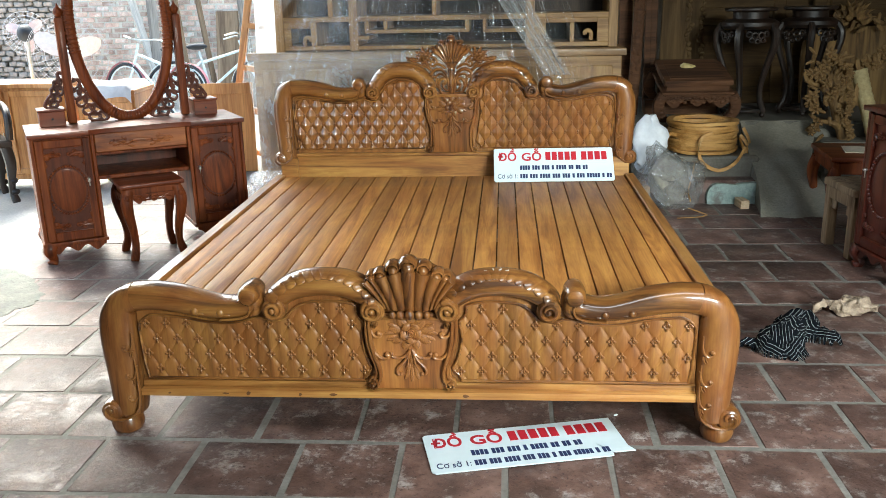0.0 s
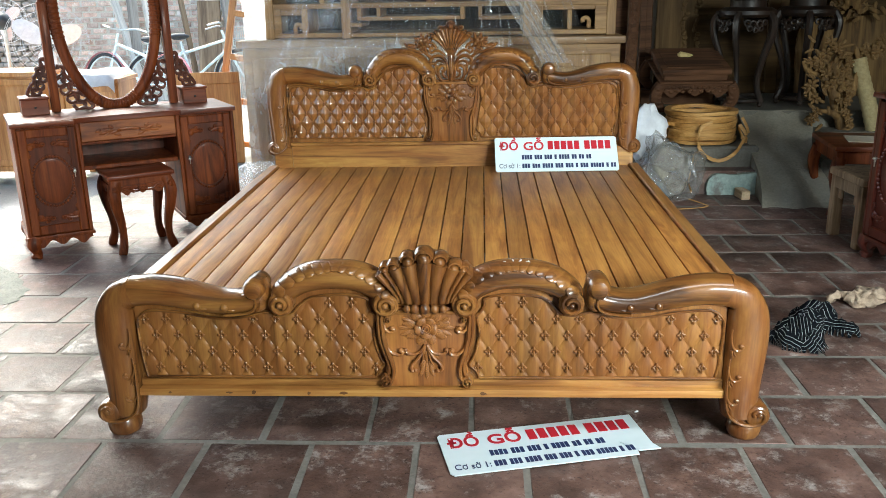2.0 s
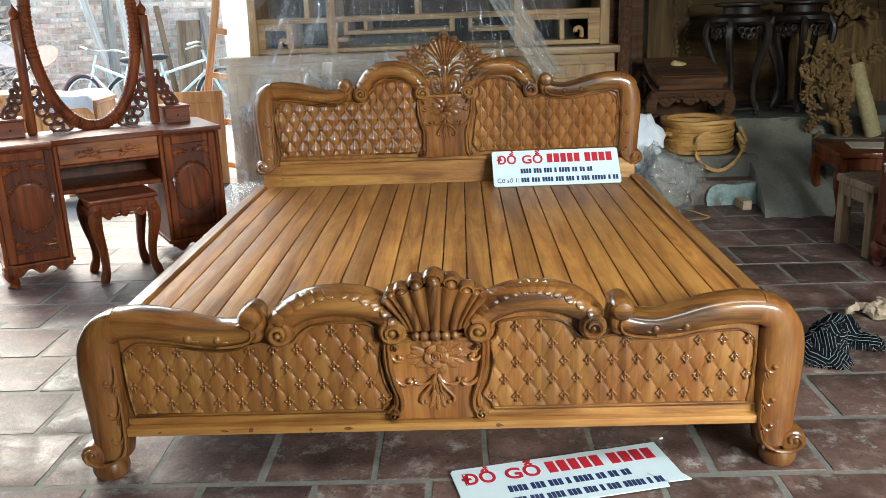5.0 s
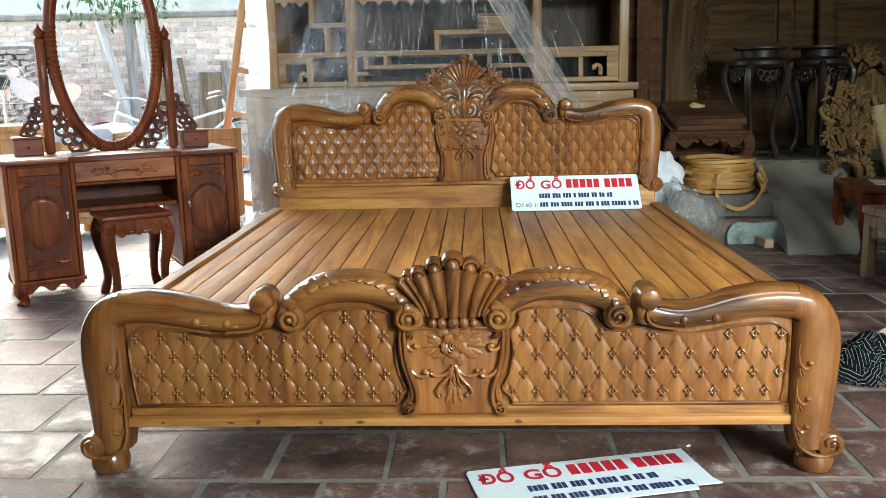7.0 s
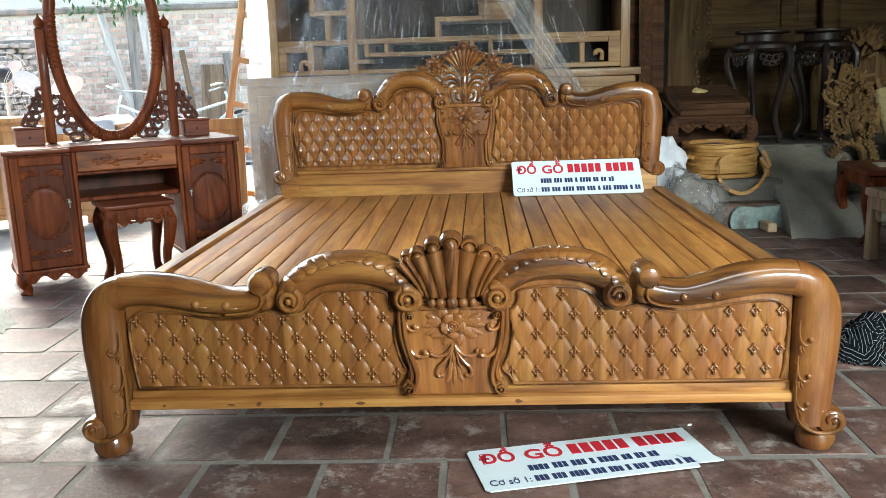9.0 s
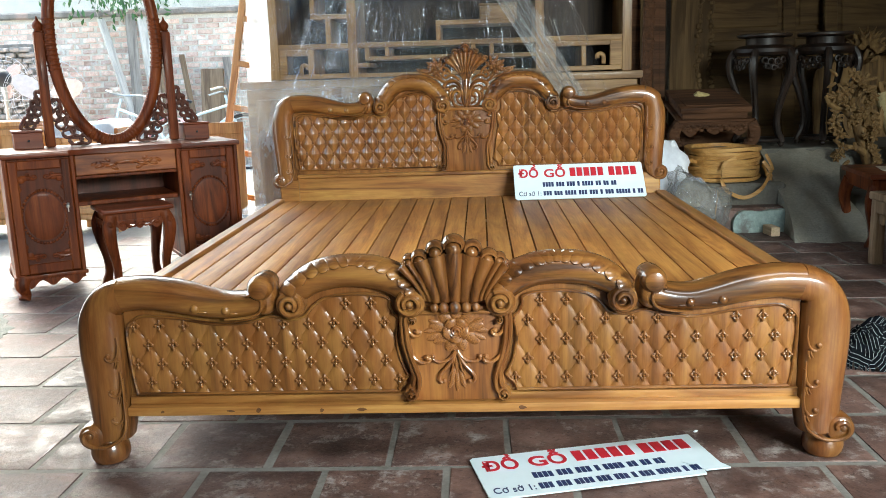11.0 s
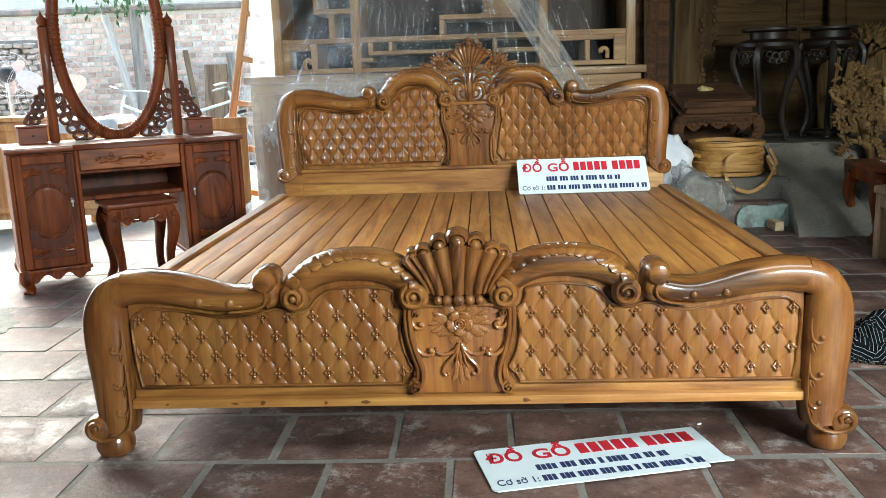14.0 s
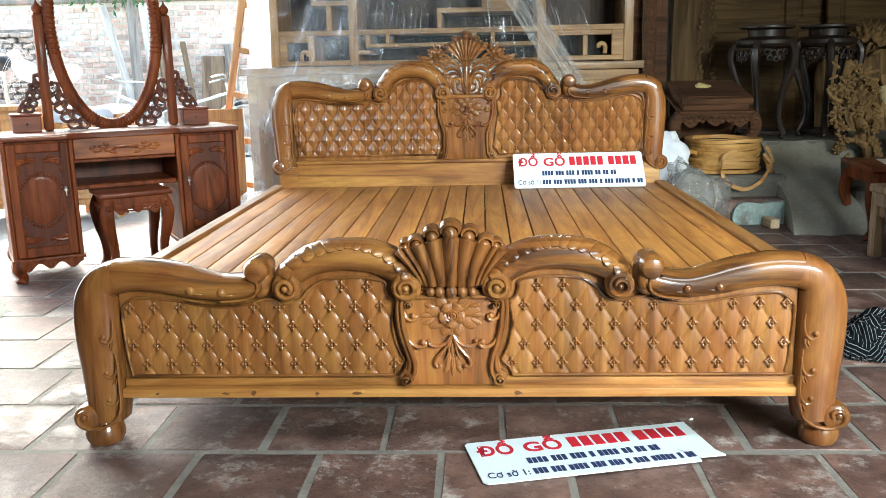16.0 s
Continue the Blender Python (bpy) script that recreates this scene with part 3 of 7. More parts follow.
def quilt(poly, yb, amp, foot, xp, zp, lz):
    """Carved quilted panel: raised diamonds on a lattice, clipped to an outline."""
    bm = bmesh.new()
    n = 12
    xs = [p[0] for p in poly]
    zs = [p[1] for p in poly]
    cache = {}

    def vert(i, j):
        if (i, j) not in cache:
            fa, fb = (i % n) / n, (j % n) / n
            if foot:
                d = 2 * min(fa, 1 - fa, fb, 1 - fb)
                h = amp * (.3 * (1 - (1 - min(1, d / .26)) ** 2) + .7 * abs(math.sin(math.pi * fa) * math.sin(math.pi * fb)) ** .75)
            else:
                d = 2 * min(fa, 1 - fa, fb, 1 - fb)
                h = amp * (.45 * d + .55 * abs(math.sin(math.pi * fa) * math.sin(math.pi * fb)))
            cache[i, j] = bm.verts.new((xp + LX * (i + j) / 2 / n, yb - h, zp + lz * (i - j) / 2 / n))
        return cache[i, j]
    span = int(n * ((max(xs) - min(xs)) / LX + (max(zs) - min(zs)) / lz)) + 12 * n
    for i in range(-span, span):
        for j in range(-span, span):
            x, z = xp + LX * (i + j + 1) / 2 / n, zp + lz * (i - j) / 2 / n
            if min(xs) < x < max(xs) and min(zs) < z < max(zs) and inside(x, z, poly):
                p, q, r, t = vert(i, j), vert(i + 1, j), vert(i + 1, j + 1), vert(i, j + 1)
                if (i % n < n / 2) == (j % n < n / 2):
                    bm.faces.new((p, q, r))
                    bm.faces.new((p, r, t))
                else:
                    bm.faces.new((p, q, t))
                    bm.faces.new((q, r, t))
    return bm


def flower_mesh():
    """Four hollowed petals round a bead, cut at each crossing of the quilting."""
    bm = bmesh.new()
    for k in range(4):
        a = math.pi / 2 * k
        c, s = math.cos(a), math.sin(a)
        long = .0072 if abs(s) > .5 else .0058
        blob(bm, (.0105 * c, -.002, .0105 * s), (.0046 + (long - .0046) * abs(c), .0045, .0046 + (long - .0046) * abs(s)), 8, 6)
        for e in (-1, 1):
            blob(bm, (.0072 * c - .0042 * e * s, -.001, .0072 * s + .0042 * e * c), (.0032, .0035, .0032), 6, 4)
    blob(bm, (0, -.0045, 0), (.0042, .005, .0042), 8, 6)
    return finish(bm, "carved_flower", W_PANEL)


def bead_mesh():
    return finish(blob(blob(bmesh.new(), (0, -.001, .0048), (.005, .005, .005), 7, 5), (0, -.001, -.005), (.0046, .005, .0046), 7, 5), "carved_bead", W_PANEL)


FLOWER, BEAD = flower_mesh(), bead_mesh()


def leaf_mesh(name, material, vein=.35, blunt=False):
    """Carved leaf of unit size: x from base to rounded tip, y across, z out of the surface."""
    bm = bmesh.new()
    nu, nv = 10, 8
    rows_v = []
    for i in range(nu + 1):
        u = i / nu
        if blunt:
            w = .5 * (math.sqrt(max(.003, 1 - ((u - .58) / .42) ** 2)) if u > .58 else .45 + .55 * math.sin(math.pi / 2 * u / .58))
        else:
            w = .5 * max(.02, math.sin(math.pi * min(1, .16 + .84 * u ** 1.15))) ** .6
        row = []
        for j in range(nv + 1):
            v = 2 * j / nv - 1
            h = (1 - abs(v) ** 2.6) * (.45 + .55 * math.sin(math.pi * min(1, .1 + u * .8)))
            h -= vein * math.exp(-(v / .2) ** 2) * (1 - u) + .12 * math.exp(-((abs(v) - .55) / .14) ** 2) * (1 - u)
            if abs(v) == 1 or i in (0, nu):
                h = -.35
            row.append(bm.verts.new((u - .03 * abs(v), v * w, h)))
        rows_v.append(row)
    for r0, r1 in zip(rows_v, rows_v[1:]):
        for j in range(nv):
            bm.faces.new((r0[j], r0[j + 1], r1[j + 1], r1[j]))
    bm.faces.new([r[0] for r in rows_v] + rows_v[-1][1:] + [r[-1] for r in reversed(rows_v[:-1])] + list(reversed(rows_v[0][1:-1])))
    return finish(bm, name, material, 55)


LEAF_Z, LEAF_H = leaf_mesh("rose_petal", W_CENTRE, .15), leaf_mesh("rose_petal", W_BED_Z, .15)
LEAF_OLD, LEAF_RAW = leaf_mesh("carved_leaf", W_OLD), leaf_mesh("carved_leaf", W_CARVE)
PETAL_Z, PETAL_H = leaf_mesh("rose_petal", W_CENTRE, .0, True), leaf_mesh("rose_petal", W_BED_Z, .0, True)


def lay(name, me, root, at, along, out, size):
    """Leaf at a point: along is its run, out the surface's normal, size = length, width, height."""
    o = Vector(out).normalized()
    d = Vector(along)
    d = (d - o * d.dot(o)).normalized()
    c = o.cross(d)
    m = Matrix.Identity(4)
    for i in range(3):
        m[i][0], m[i][1], m[i][2], m[i][3] = d[i] * size[0], c[i] * size[1], o[i] * size[2], at[i]
    return piece(name, me, root, m)


def rose(root, x, z, k, yy, low, leaf, petal, material, spread=1.0):
    """Open rose in relief: outer leaves, two rounds of cupped petals and a coiled heart."""
    for i in range(9):
        a = 2 * math.pi * (i + .25) / 9
        ca, sa = math.cos(a), math.sin(a)
        wide = 1 + .25 * ca * ca
        lay("rose_leaf", leaf if i % 2 else petal, root, (x + .022 * k * ca, yy + .003, z + .02 * k * sa), (ca, 0, sa), (0, -1, 0), (.036 * k * spread * wide, .03 * k * spread, .005 * low))
    for i in range(5):
        a = 2 * math.pi * i / 5 + .95
        ca, sa = math.cos(a), math.sin(a)
        lay("rose_petal", petal, root, (x + .006 * k * ca, yy - .001 * low, z + .006 * k * sa), (ca, -.12, sa), (-.25 * ca, -1, -.25 * sa), (.027 * k, .034 * k, .0075 * low))
    bm = bmesh.new()
    blob(bm, (x, yy - .003 * low, z), (.016 * k, .009 * low, .016 * k), 14, 8)
    sweep(bm, spiral((x, z), .0155 * k, .002 * k, 200, 2.1, 40, yy - .006 * low, -.006 * low), [(.0028 * k, .006 * low)] * 41, 7)
    for a in (200, 250, 300, 345):
        ca, sa = math.cos(radians(a)), math.sin(radians(a))
        q = [(x + (.018 * math.cos(t) * ca - .021 * math.sin(t) * sa) * k, yy - .0065 * low, z + (.018 * math.cos(t) * sa + .021 * math.sin(t) * ca) * k) for t in np.linspace(-.8, .8, 9)]
        sweep(bm, q, [(.0022 * k, .005 * low)] * 9, 6)
    part("rose_heart", bm, material, root)


def volute(bm, x, z, r, yf, s, turn=1.25, a0=90):
    """Snail-like scroll: a drum, a fat coil and a round eye."""
    sweep(bm, [(x, yf + .008, z), (x, yf + .012, z), (x, yf + .05, z)], [r * .9, r, r], 24, side=(1, 0, 0))
    sp = spiral((x, z), r * .78, r * .36, a0, s * turn, 44, yf + .01, -.012)
    sweep(bm, sp, [(r * .24 * (1 - .3 * i / 44), .013) for i in range(45)], 10)
    blob(bm, (x, yf - .001, z), (r * .27, .014, r * .27), 16, 10)


def hook(bm, path, s, y, r0, r1, bulb, n=6):
    """Carved tendril that swells towards its curled, round end."""
    q = smooth_line(path, n)
    k = len(q) - 1
    sweep(bm, [(s * a, y - .003 * math.sin(math.pi * i / k), b) for i, (a, b) in enumerate(q)], [(r0 + (r1 - r0) * (i / k) ** .8, (r0 + (r1 - r0) * i / k) * 1.25) for i in range(k + 1)], 8)
    if bulb:
        blob(bm, (s * q[-1][0], y - .003, q[-1][1]), (bulb, bulb * 1.1, bulb), 10, 7)


def fan_shell(bottom, top, y0, y1, amp, back, nv=16, nu=8, bow=1.4):
    """Fluted shell: one convex flute between each pair of bottom and top points, spreading upwards."""
    bm = bmesh.new()
    rows_v = []
    for j in range(nv + 1):
        v = j / nv
        row = []
        for k in range(len(bottom) - 1):
            for i in range(nu + (k == len(bottom) - 2)):
                u = i / nu
                b0, b1, t0, t1 = bottom[k], bottom[k + 1], top[k], top[k + 1]
                bxx, bz, tx, tz = b0[0] + (b1[0] - b0[0]) * u, b0[1] + (b1[1] - b0[1]) * u, t0[0] + (t1[0] - t0[0]) * u, t0[1] + (t1[1] - t0[1]) * u
                rip = abs(math.sin(math.pi * u)) ** .6 * amp * (.45 + .55 * v)
                row.append(bm.verts.new((bxx + (tx - bxx) * v ** bow, y0 + (y1 - y0) * v ** 1.6 - rip - .008 * math.sin(math.pi * v), bz + (tz - bz) * v)))
        rows_v.append(row)
    last = []
    for row in rows_v:
        last.append([bm.verts.new((p.co.x, back, p.co.z)) for p in row])
    for grid in (rows_v, last):
        for a, b in zip(grid, grid[1:]):
            for i in range(len(a) - 1):
                bm.faces.new((a[i], a[i + 1], b[i + 1], b[i]))
    for a, b in ((rows_v[0], last[0]), (rows_v[-1], last[-1])):
        for i in range(len(a) - 1):
            bm.faces.new((a[i], a[i + 1], b[i + 1], b[i]))
    for e in (0, -1):
        for j in range(nv):
            bm.faces.new((rows_v[j][e], rows_v[j + 1][e], last[j + 1][e], last[j][e]))
    return bm


def hooded_lobe(root, x, z, r, yf, lean):
    """Ball tucked under a rolled hood at the end of a flute."""
    lobe = part("shell_lobe", blob(bmesh.new(), (x, yf - .012, z - r * .12), (r * .74, .024, r * .72), 18, 11), W_BED_Z, root)
    bm = bmesh.new()
    arc = [(x + r * .8 * math.cos(t) + lean * .2 * r, yf + .002, z + r * .2 + r * .62 * math.sin(t)) for t in np.linspace(-.35, math.pi + .35, 17)]
    sweep(bm, arc, [(r * (.2 + .2 * math.sin(math.pi * i / 16)), .03) for i in range(17)], 10)
    blob(bm, (x, yf + .02, z + r * .1), (r * .95, .03, r * .9), 18, 10)
    part("hood", bm, W_BED_Z, lobe)


def leaf_band(root, line, rad, yc):
    """Lapped scallops along the upper edge of an arch, growing from its crown towards both ends."""
    N = len(line)
    F = Vector((0, -1, 0))

    def at(k, phi, h):
        k = min(N - 1.001, max(0, k))
        i = int(k)
        c = Vector(line[i]).lerp(Vector(line[i + 1]), k - i)
        r = rad[i] + (rad[i + 1] - rad[i]) * (k - i)
        T = (Vector(line[i + 1]) - Vector(line[i])).normalized()
        n = Vector((-T.z, 0, T.x))
        n = -n if n.z < 0 else n
        out = (n * (math.cos(phi) / r) + F * (math.sin(phi) / .058)).normalized()
        return c + Vector((0, yc, 0)) + n * (r * math.cos(phi)) + F * (.058 * math.sin(phi)) + out * h
    for way in (1, -1):
        k = 1.6 if way > 0 else N - 2.6
        while (N / 2 - k) * way > .3:
            end = abs(2 * k / N - 1)
            step = 1.7 + 2.3 * end
            bm = bmesh.new()
            grid = []
            for v in (0, .2, .42, .64, .82, .93, .985, 1.0):
                row = []
                for f in (0, .04, .12, .25, .4, .55, .7, .83, .93, .985, 1.0):
                    e = 2 * f - 1
                    low = (40 + 40 * end) * (.66 + .34 * math.sqrt(max(0, 1 - e * e)))
                    h = .0105 * (.65 + .5 * end) * (1 - .75 * e * e) * (.25 + .75 * v ** .8) * (.7 + .3 * f)
                    h -= .0018 * math.exp(-((f - .45) / .1) ** 2) * (1 - v)
                    if v == 1 or f in (0, 1.0):
                        h = -.002
                    row.append(bm.verts.new(at(k + way * step * (f * 1.06 + .5 * (v - .4)), radians(18 + low * v), h)))
                grid.append(row)
            for a, b in zip(grid, grid[1:]):
                for i in range(len(a) - 1):
                    bm.faces.new((a[i], a[i + 1], b[i + 1], b[i]))
            bmesh.ops.recalc_face_normals(bm, faces=bm.faces)
            if sum((f.normal.y for f in bm.faces)) > 0:
                bmesh.ops.reverse_faces(bm, faces=bm.faces)
            part("carved_leaf", bm, W_BED_X, root, sharp=50)
            k += way * step


def bed_board(name, xo, zo, yo, up, bottom, head, label):
    """One end of the bed. Heights in the foot's measure, raised by zo; the front lies at yo."""
    yc = 0.042
    root = part(name, plate(bmesh.new(), [(-.885, bottom - .03), (.885, bottom - .03), (.885, .45), (.6, .43), (.45, .44), (.36, .49 + up), (.2, .49 + up), (.1, .44),
                                          (-.1, .44), (-.2, .49 + up), (-.36, .49 + up), (-.45, .44), (-.6, .43), (-.885, .45)], 0.030, 0.066), W_PANEL, bed, label)
    root.matrix_basis = pose(xo, yo, zo)
    slim = .86 if head else 1.0
    inner = .877 if head else .8865
    lz = .102 if head else .105
    for s in (-1, 1):
        # post: square in section with soft edges, bowed outwards
        q = smooth_line([(.945, .075, .05), (.9425, .125, .056), (.945, .2, .0585), (.949, .29, .0625), (.9495, .355, .063), (.945, .405, .0595), (.9285, .4455, .051), (.906, .463, .0465), (.88, .4705, .0455)], 6)
        bm = sweep(bmesh.new(), [(s * (inner + (a[0] - .8865) * slim), yc, a[1]) for a in q], [(a[2] * (slim if a[1] < .44 else 1), .056) for a in q], 28, power=.8)
        post = part("post", bm, W_BED_Z, root)
        dx = inner - .8865
        bm = bmesh.new()
        cx = (.99 if not head else .955) + (0 if not head else .003)
        sweep(bm, [(s * cx, y, .086) for y in (-.02, -.012, .0, .08, .092)], [.022, .034, .038, .038, .03], 26, side=(1, 0, 0))
        blob(bm, (s * (cx - .045), yc, .108), (.056, .056, .056), 22, 12)
        q = smooth_line([(.889, .25), (.8885, .18), (.889, .13), (.902, .09), (.935, .066), (cx - dx - .018, .06), (cx - dx + .012, .072), (cx - dx + .017, .094), (cx - dx + .002, .108), (cx - dx - .014, .101), (cx - dx - .012, .089)], 5)
        sweep(bm, [(s * (x + dx), -.01 - .011 * min(1, i / 30), z) for i, (x, z) in enumerate(q)], [(.0028 + .0035 * min(1, i / 30), .008) for i in range(len(q))], 8)
        blob(bm, (s * (cx + .003), -.019, .093), (.011, .008, .011), 12, 8)
        part("post_scroll", bm, W_BED_Z, root)
        if not head:
            bm = lathe(bmesh.new(), [(.03, 0), (.044, .003), (.051, .015), (.053, .03), (.05, .046), (.043, .058), (.038, .075)], 26, (s * .966, yc, 0))
            part("bun_foot", bm, W_BED_Z, root)
        bm = bmesh.new()
        for zz, k in ((.303, 1.0), (.205, 1.05), (.128, .95)):
            hook(bm, [(.8935 + dx, zz + .062 * k), (.892 + dx, zz + .035 * k), (.897 + dx, zz + .01), (.909 + dx, zz - .003), (.922 + dx, zz), (.927 + dx, zz + .009), (.921 + dx, zz + .011)], s, -.009, .002, .0055, .0065)
            for e in (0, 1):
                sweep(bm, [(s * (a + dx + .006 * e), -.0085, b + .004 * e) for a, b in smooth_line([(.896, zz - .004), (.898, zz - .016), (.904, zz - .027)], 4)], [.0042 * (1 - .09 * i) for i in range(9)], 7)
        part("carved_tendril", bm, W_BED_Z, root)
        # top rail, dipping towards a rolled end
        q = smooth_line([(inner - .002, .4705, .0454), (.82, .474, .0435), (.74, .4635, .042), (.67, .447, .0385), (.61, .4375, .034), (.565, .4385, .0335), (.53, .445, .034), (.503, .455, .031), (.49, .463, .024)], 6)
        part("top_rail", sweep(bmesh.new(), [(s * a[0], yc, a[1]) for a in q], [(a[2], .0557) for a in q], 28, power=.8), W_BED_X, root)
        bm = bmesh.new()
        sweep(bm, [(s * .505, y, .489 - .02 * (y + .02)) for y in (-.026, -.022, -.012, .004, .03, .06, .085, .098)], [.012, .024, .031, .0345, .035, .035, .032, .02], 26, side=(1, 0, 0))
        sweep(bm, [(s * x, yc - .008, z) for x, z in smooth_line([(.505, .489), (.496, .478), (.489, .462), (.487, .444), (.491, .43), (.502, .422)], 4)], [(.0375 - .0013 * k, .05 - .0004 * k) for k in range(21)], 16)
        part("curled_end", bm, W_BED_X, root)
        bm = bmesh.new()
        q = smooth_line([(.536, .472), (.522, .4775), (.508, .472), (.5, .456), (.502, .438), (.512, .424), (.532, .4155), (.56, .411), (.6, .409)], 5)
        sweep(bm, [(s * a, -.0125 + .006 * (k / (len(q) - 1)), b) for k, (a, b) in enumerate(q)], [(.0052 * (1 - .55 * (k / (len(q) - 1)) ** 2), .01) for k in range(len(q))], 10)
        part("scroll_ridge", bm, W_BED_X, root)
        for bxx, bzz in ((.596, .4335), (.677, .4385)):
            bm = blob(bmesh.new(), (s * bxx, -.011, bzz), (.0125, .0105, .0125), 14, 9)
            blob(bm, (s * (bxx - .019), -.0085, bzz - .009), (.014, .006, .0045), 10, 6)
            part("carved_boss", bm, W_BED_X, root)
        # arch with its volutes and a band of lapped leaves along the upper edge
        line, rad = arch_line(s, up)
        part("arch", sweep(bmesh.new(), [(x, yc, z) for x, _, z in line], [(r, .058) for r in rad], 24, power=.95), W_BED_X, root)
        bm = bmesh.new()
        volute(bm, s * .426, .445, .0375, -.022, s, 1.3, 60)
        part("volute", bm, W_BED_X, root)
        bm = bmesh.new()
        volute(bm, s * .116, .444, .0385, -.024, -s, 1.3, 120)
        part("volute", bm, W_BED_X, root)
        leaf_band(root, line, rad, yc)
        # panel outline, quilted field and its thin bead
        b = bottom
        out = [(.156, b), (.862, b), (.87, b + .05), (.876, .338), (.873, .385), (.842, .411), (.805, .413), (.73, .4055), (.66, .392), (.6, .387), (.54, .394), (.487, .408), (.44, .397),
               (.4, .405), (.372, .434 + up * .4), (.336, .455 + up * .8), (.275, .463 + up), (.215, .461 + up), (.175, .45 + up * .6), (.173, .43), (.163, .408), (.15, .394), (.157, .36), (.157, .33),
               (.149, .285), (.136, b + .056), (.129, b + .042), (.149, b + .022)]
        if head:
            out = [(x if x < .8 else x - .012, z) for x, z in out]
        poly = [(s * x, z) for x, z in out]
        xp, zp = (s * .8215, .3335) if not head else (s * .278, .423)
        part("quilted_panel", quilt(poly, .027, .0054 if not head else .0175, not head, xp, zp, lz), W_PANEL_H if head else W_PANEL, root, sharp=60 if not head else 22)
        # bead: straight at the foot of the panel, curved round the rest
        curve = smooth_line([(x, z) for x, z in out[1:]], 4)
        sm = [(s * x, .0225, z) for x, z in [(.149, b + .022), (.156, b + .006), (.156, b), (.5, b), (.862, b)] + curve]
        part("panel_bead", sweep(bmesh.new(), sm, [(.0042, .007)] * len(sm), 8), W_BED_X, root)
        if head:
            sm = [(s * x, .026, z) for x, z in smooth_line([(.86, .2), (.872, .3), (.872, .395), (.842, .423), (.805, .425), (.73, .418), (.66, .404), (.6, .399), (.54, .406), (.487, .421), (.44, .41), (.41, .418), (.385, .45), (.345, .485), (.275, .513), (.21, .51), (.165, .48)], 4)]
            part("panel_bead", sweep(bmesh.new(), sm, [(.006, .008)] * len(sm), 8), W_BED_X, root)
        # carved lattice nodes
        m_ = .012 if not head else .006
        for jj in range(-6, 8):
            for k in range(-20, 20):
                px, pz = xp + (k + (.5 if jj % 2 else 0)) * LX, zp + lz * .5 * jj
                if all(inside(px + dx_, pz + dz_, poly) for dx_, dz_ in ((m_, 0), (-m_, 0), (0, m_), (0, -m_))):
                    piece("carved_flower" if not head else "carved_bead", FLOWER if not head else BEAD, root, pose(px, .0225 if not head else .022, pz) @ Matrix.Diagonal((.92, 1, .98, 1) if not head else (1.25, 1.25, 1.25, 1)))
    # middle block
    zb = bottom - .022
    mc = W_BED_Z if head else W_CENTRE
    cb = plate(bmesh.new(), [(-.132, zb), (.132, zb), (.124, zb + .05), (.116, .26), (.124, .3), (.134, .345), (.136, .43), (-.136, .43), (-.134, .345), (-.124, .3), (-.116, .26), (-.124, zb + .05)], .006, .06, .003)
    part("centre_panel", cb, mc, root, "carved centre panel with a rose and trailing leaves")
    leaf, petal = (LEAF_H, PETAL_H) if head else (LEAF_Z, PETAL_Z)
    for s in (-1, 1):
        bm = bmesh.new()
        q = smooth_line([(.108, .408), (.122, .412), (.13, .4), (.1285, .37), (.126, .335), (.117, .295), (.105, .258), (.1, .235), (.102, zb + .035), (.112, zb + .02)], 5)
        sweep(bm, [(s * x, .0, z) for x, z in q], [(.005 + .003 * math.sin(math.pi * k / len(q)), .013) for k in range(len(q))], 10)
        q = smooth_line([(.138, .415), (.1405, .385), (.138, .34), (.129, .3), (.117, .262), (.1125, .24), (.116, zb + .042), (.126, zb + .036)], 5)
        sweep(bm, [(s * x, .008, z) for x, z in q], [(.0075, .013)] * len(q), 10)
        part("side_scroll", bm, W_BED_Z, root)
        bm = bmesh.new()
        volute(bm, s * .122, zb + .0185, .0195, -.008, s, 1.2, 90)
        part("scroll_end", bm, W_BED_Z, root)
        bm = bmesh.new()
        volute(bm, s * .113, .3945, .0115, -.007, -s, 1.2, 90)
        part("scroll_end", bm, W_BED_Z, root)
        bm = bmesh.new()
        hook(bm, [(.124, .376), (.119, .362), (.108, .354), (.097, .356), (.094, .364), (.1, .366)], s, -.001, .0035, .0065, .0075)
        hook(bm, [(.126, .345), (.121, .316), (.108, .293), (.09, .2815), (.076, .283), (.071, .291), (.077, .295)], s, -.001, .0035, .0068, .0075)
        hook(bm, [(.003, .312), (.014, .295), (.03, .2845), (.048, .283), (.06, .289), (.061, .297)], s, .0, .0045, .005, .006)
        hook(bm, [(.002, .312), (.012, .288), (.026, .268), (.041, .252), (.046, .237), (.041, .227), (.033, .229)], s, .0005, .0048, .0052, .006)
        hook(bm, [(.001, .31), (.008, .285), (.012, .262), (.02, .245)], s, .002, .004, .002, 0)
        part("carved_tendril", bm, mc, root)
        for lx, lz_, la, ll in ((.05, .366, 4, .036), (.046, .352, 20, .034), (.045, .384, -22, .03)):
            lay("carved_leaf", leaf, root, (s * lx, .005, lz_), (s * math.cos(radians(la)), 0, -math.sin(radians(la))), (0, -1, 0), (ll, .016, .004))
    rose(root, 0, .3665, 1.12, .003, 1.5 if head else 1.0, leaf, petal, mc)
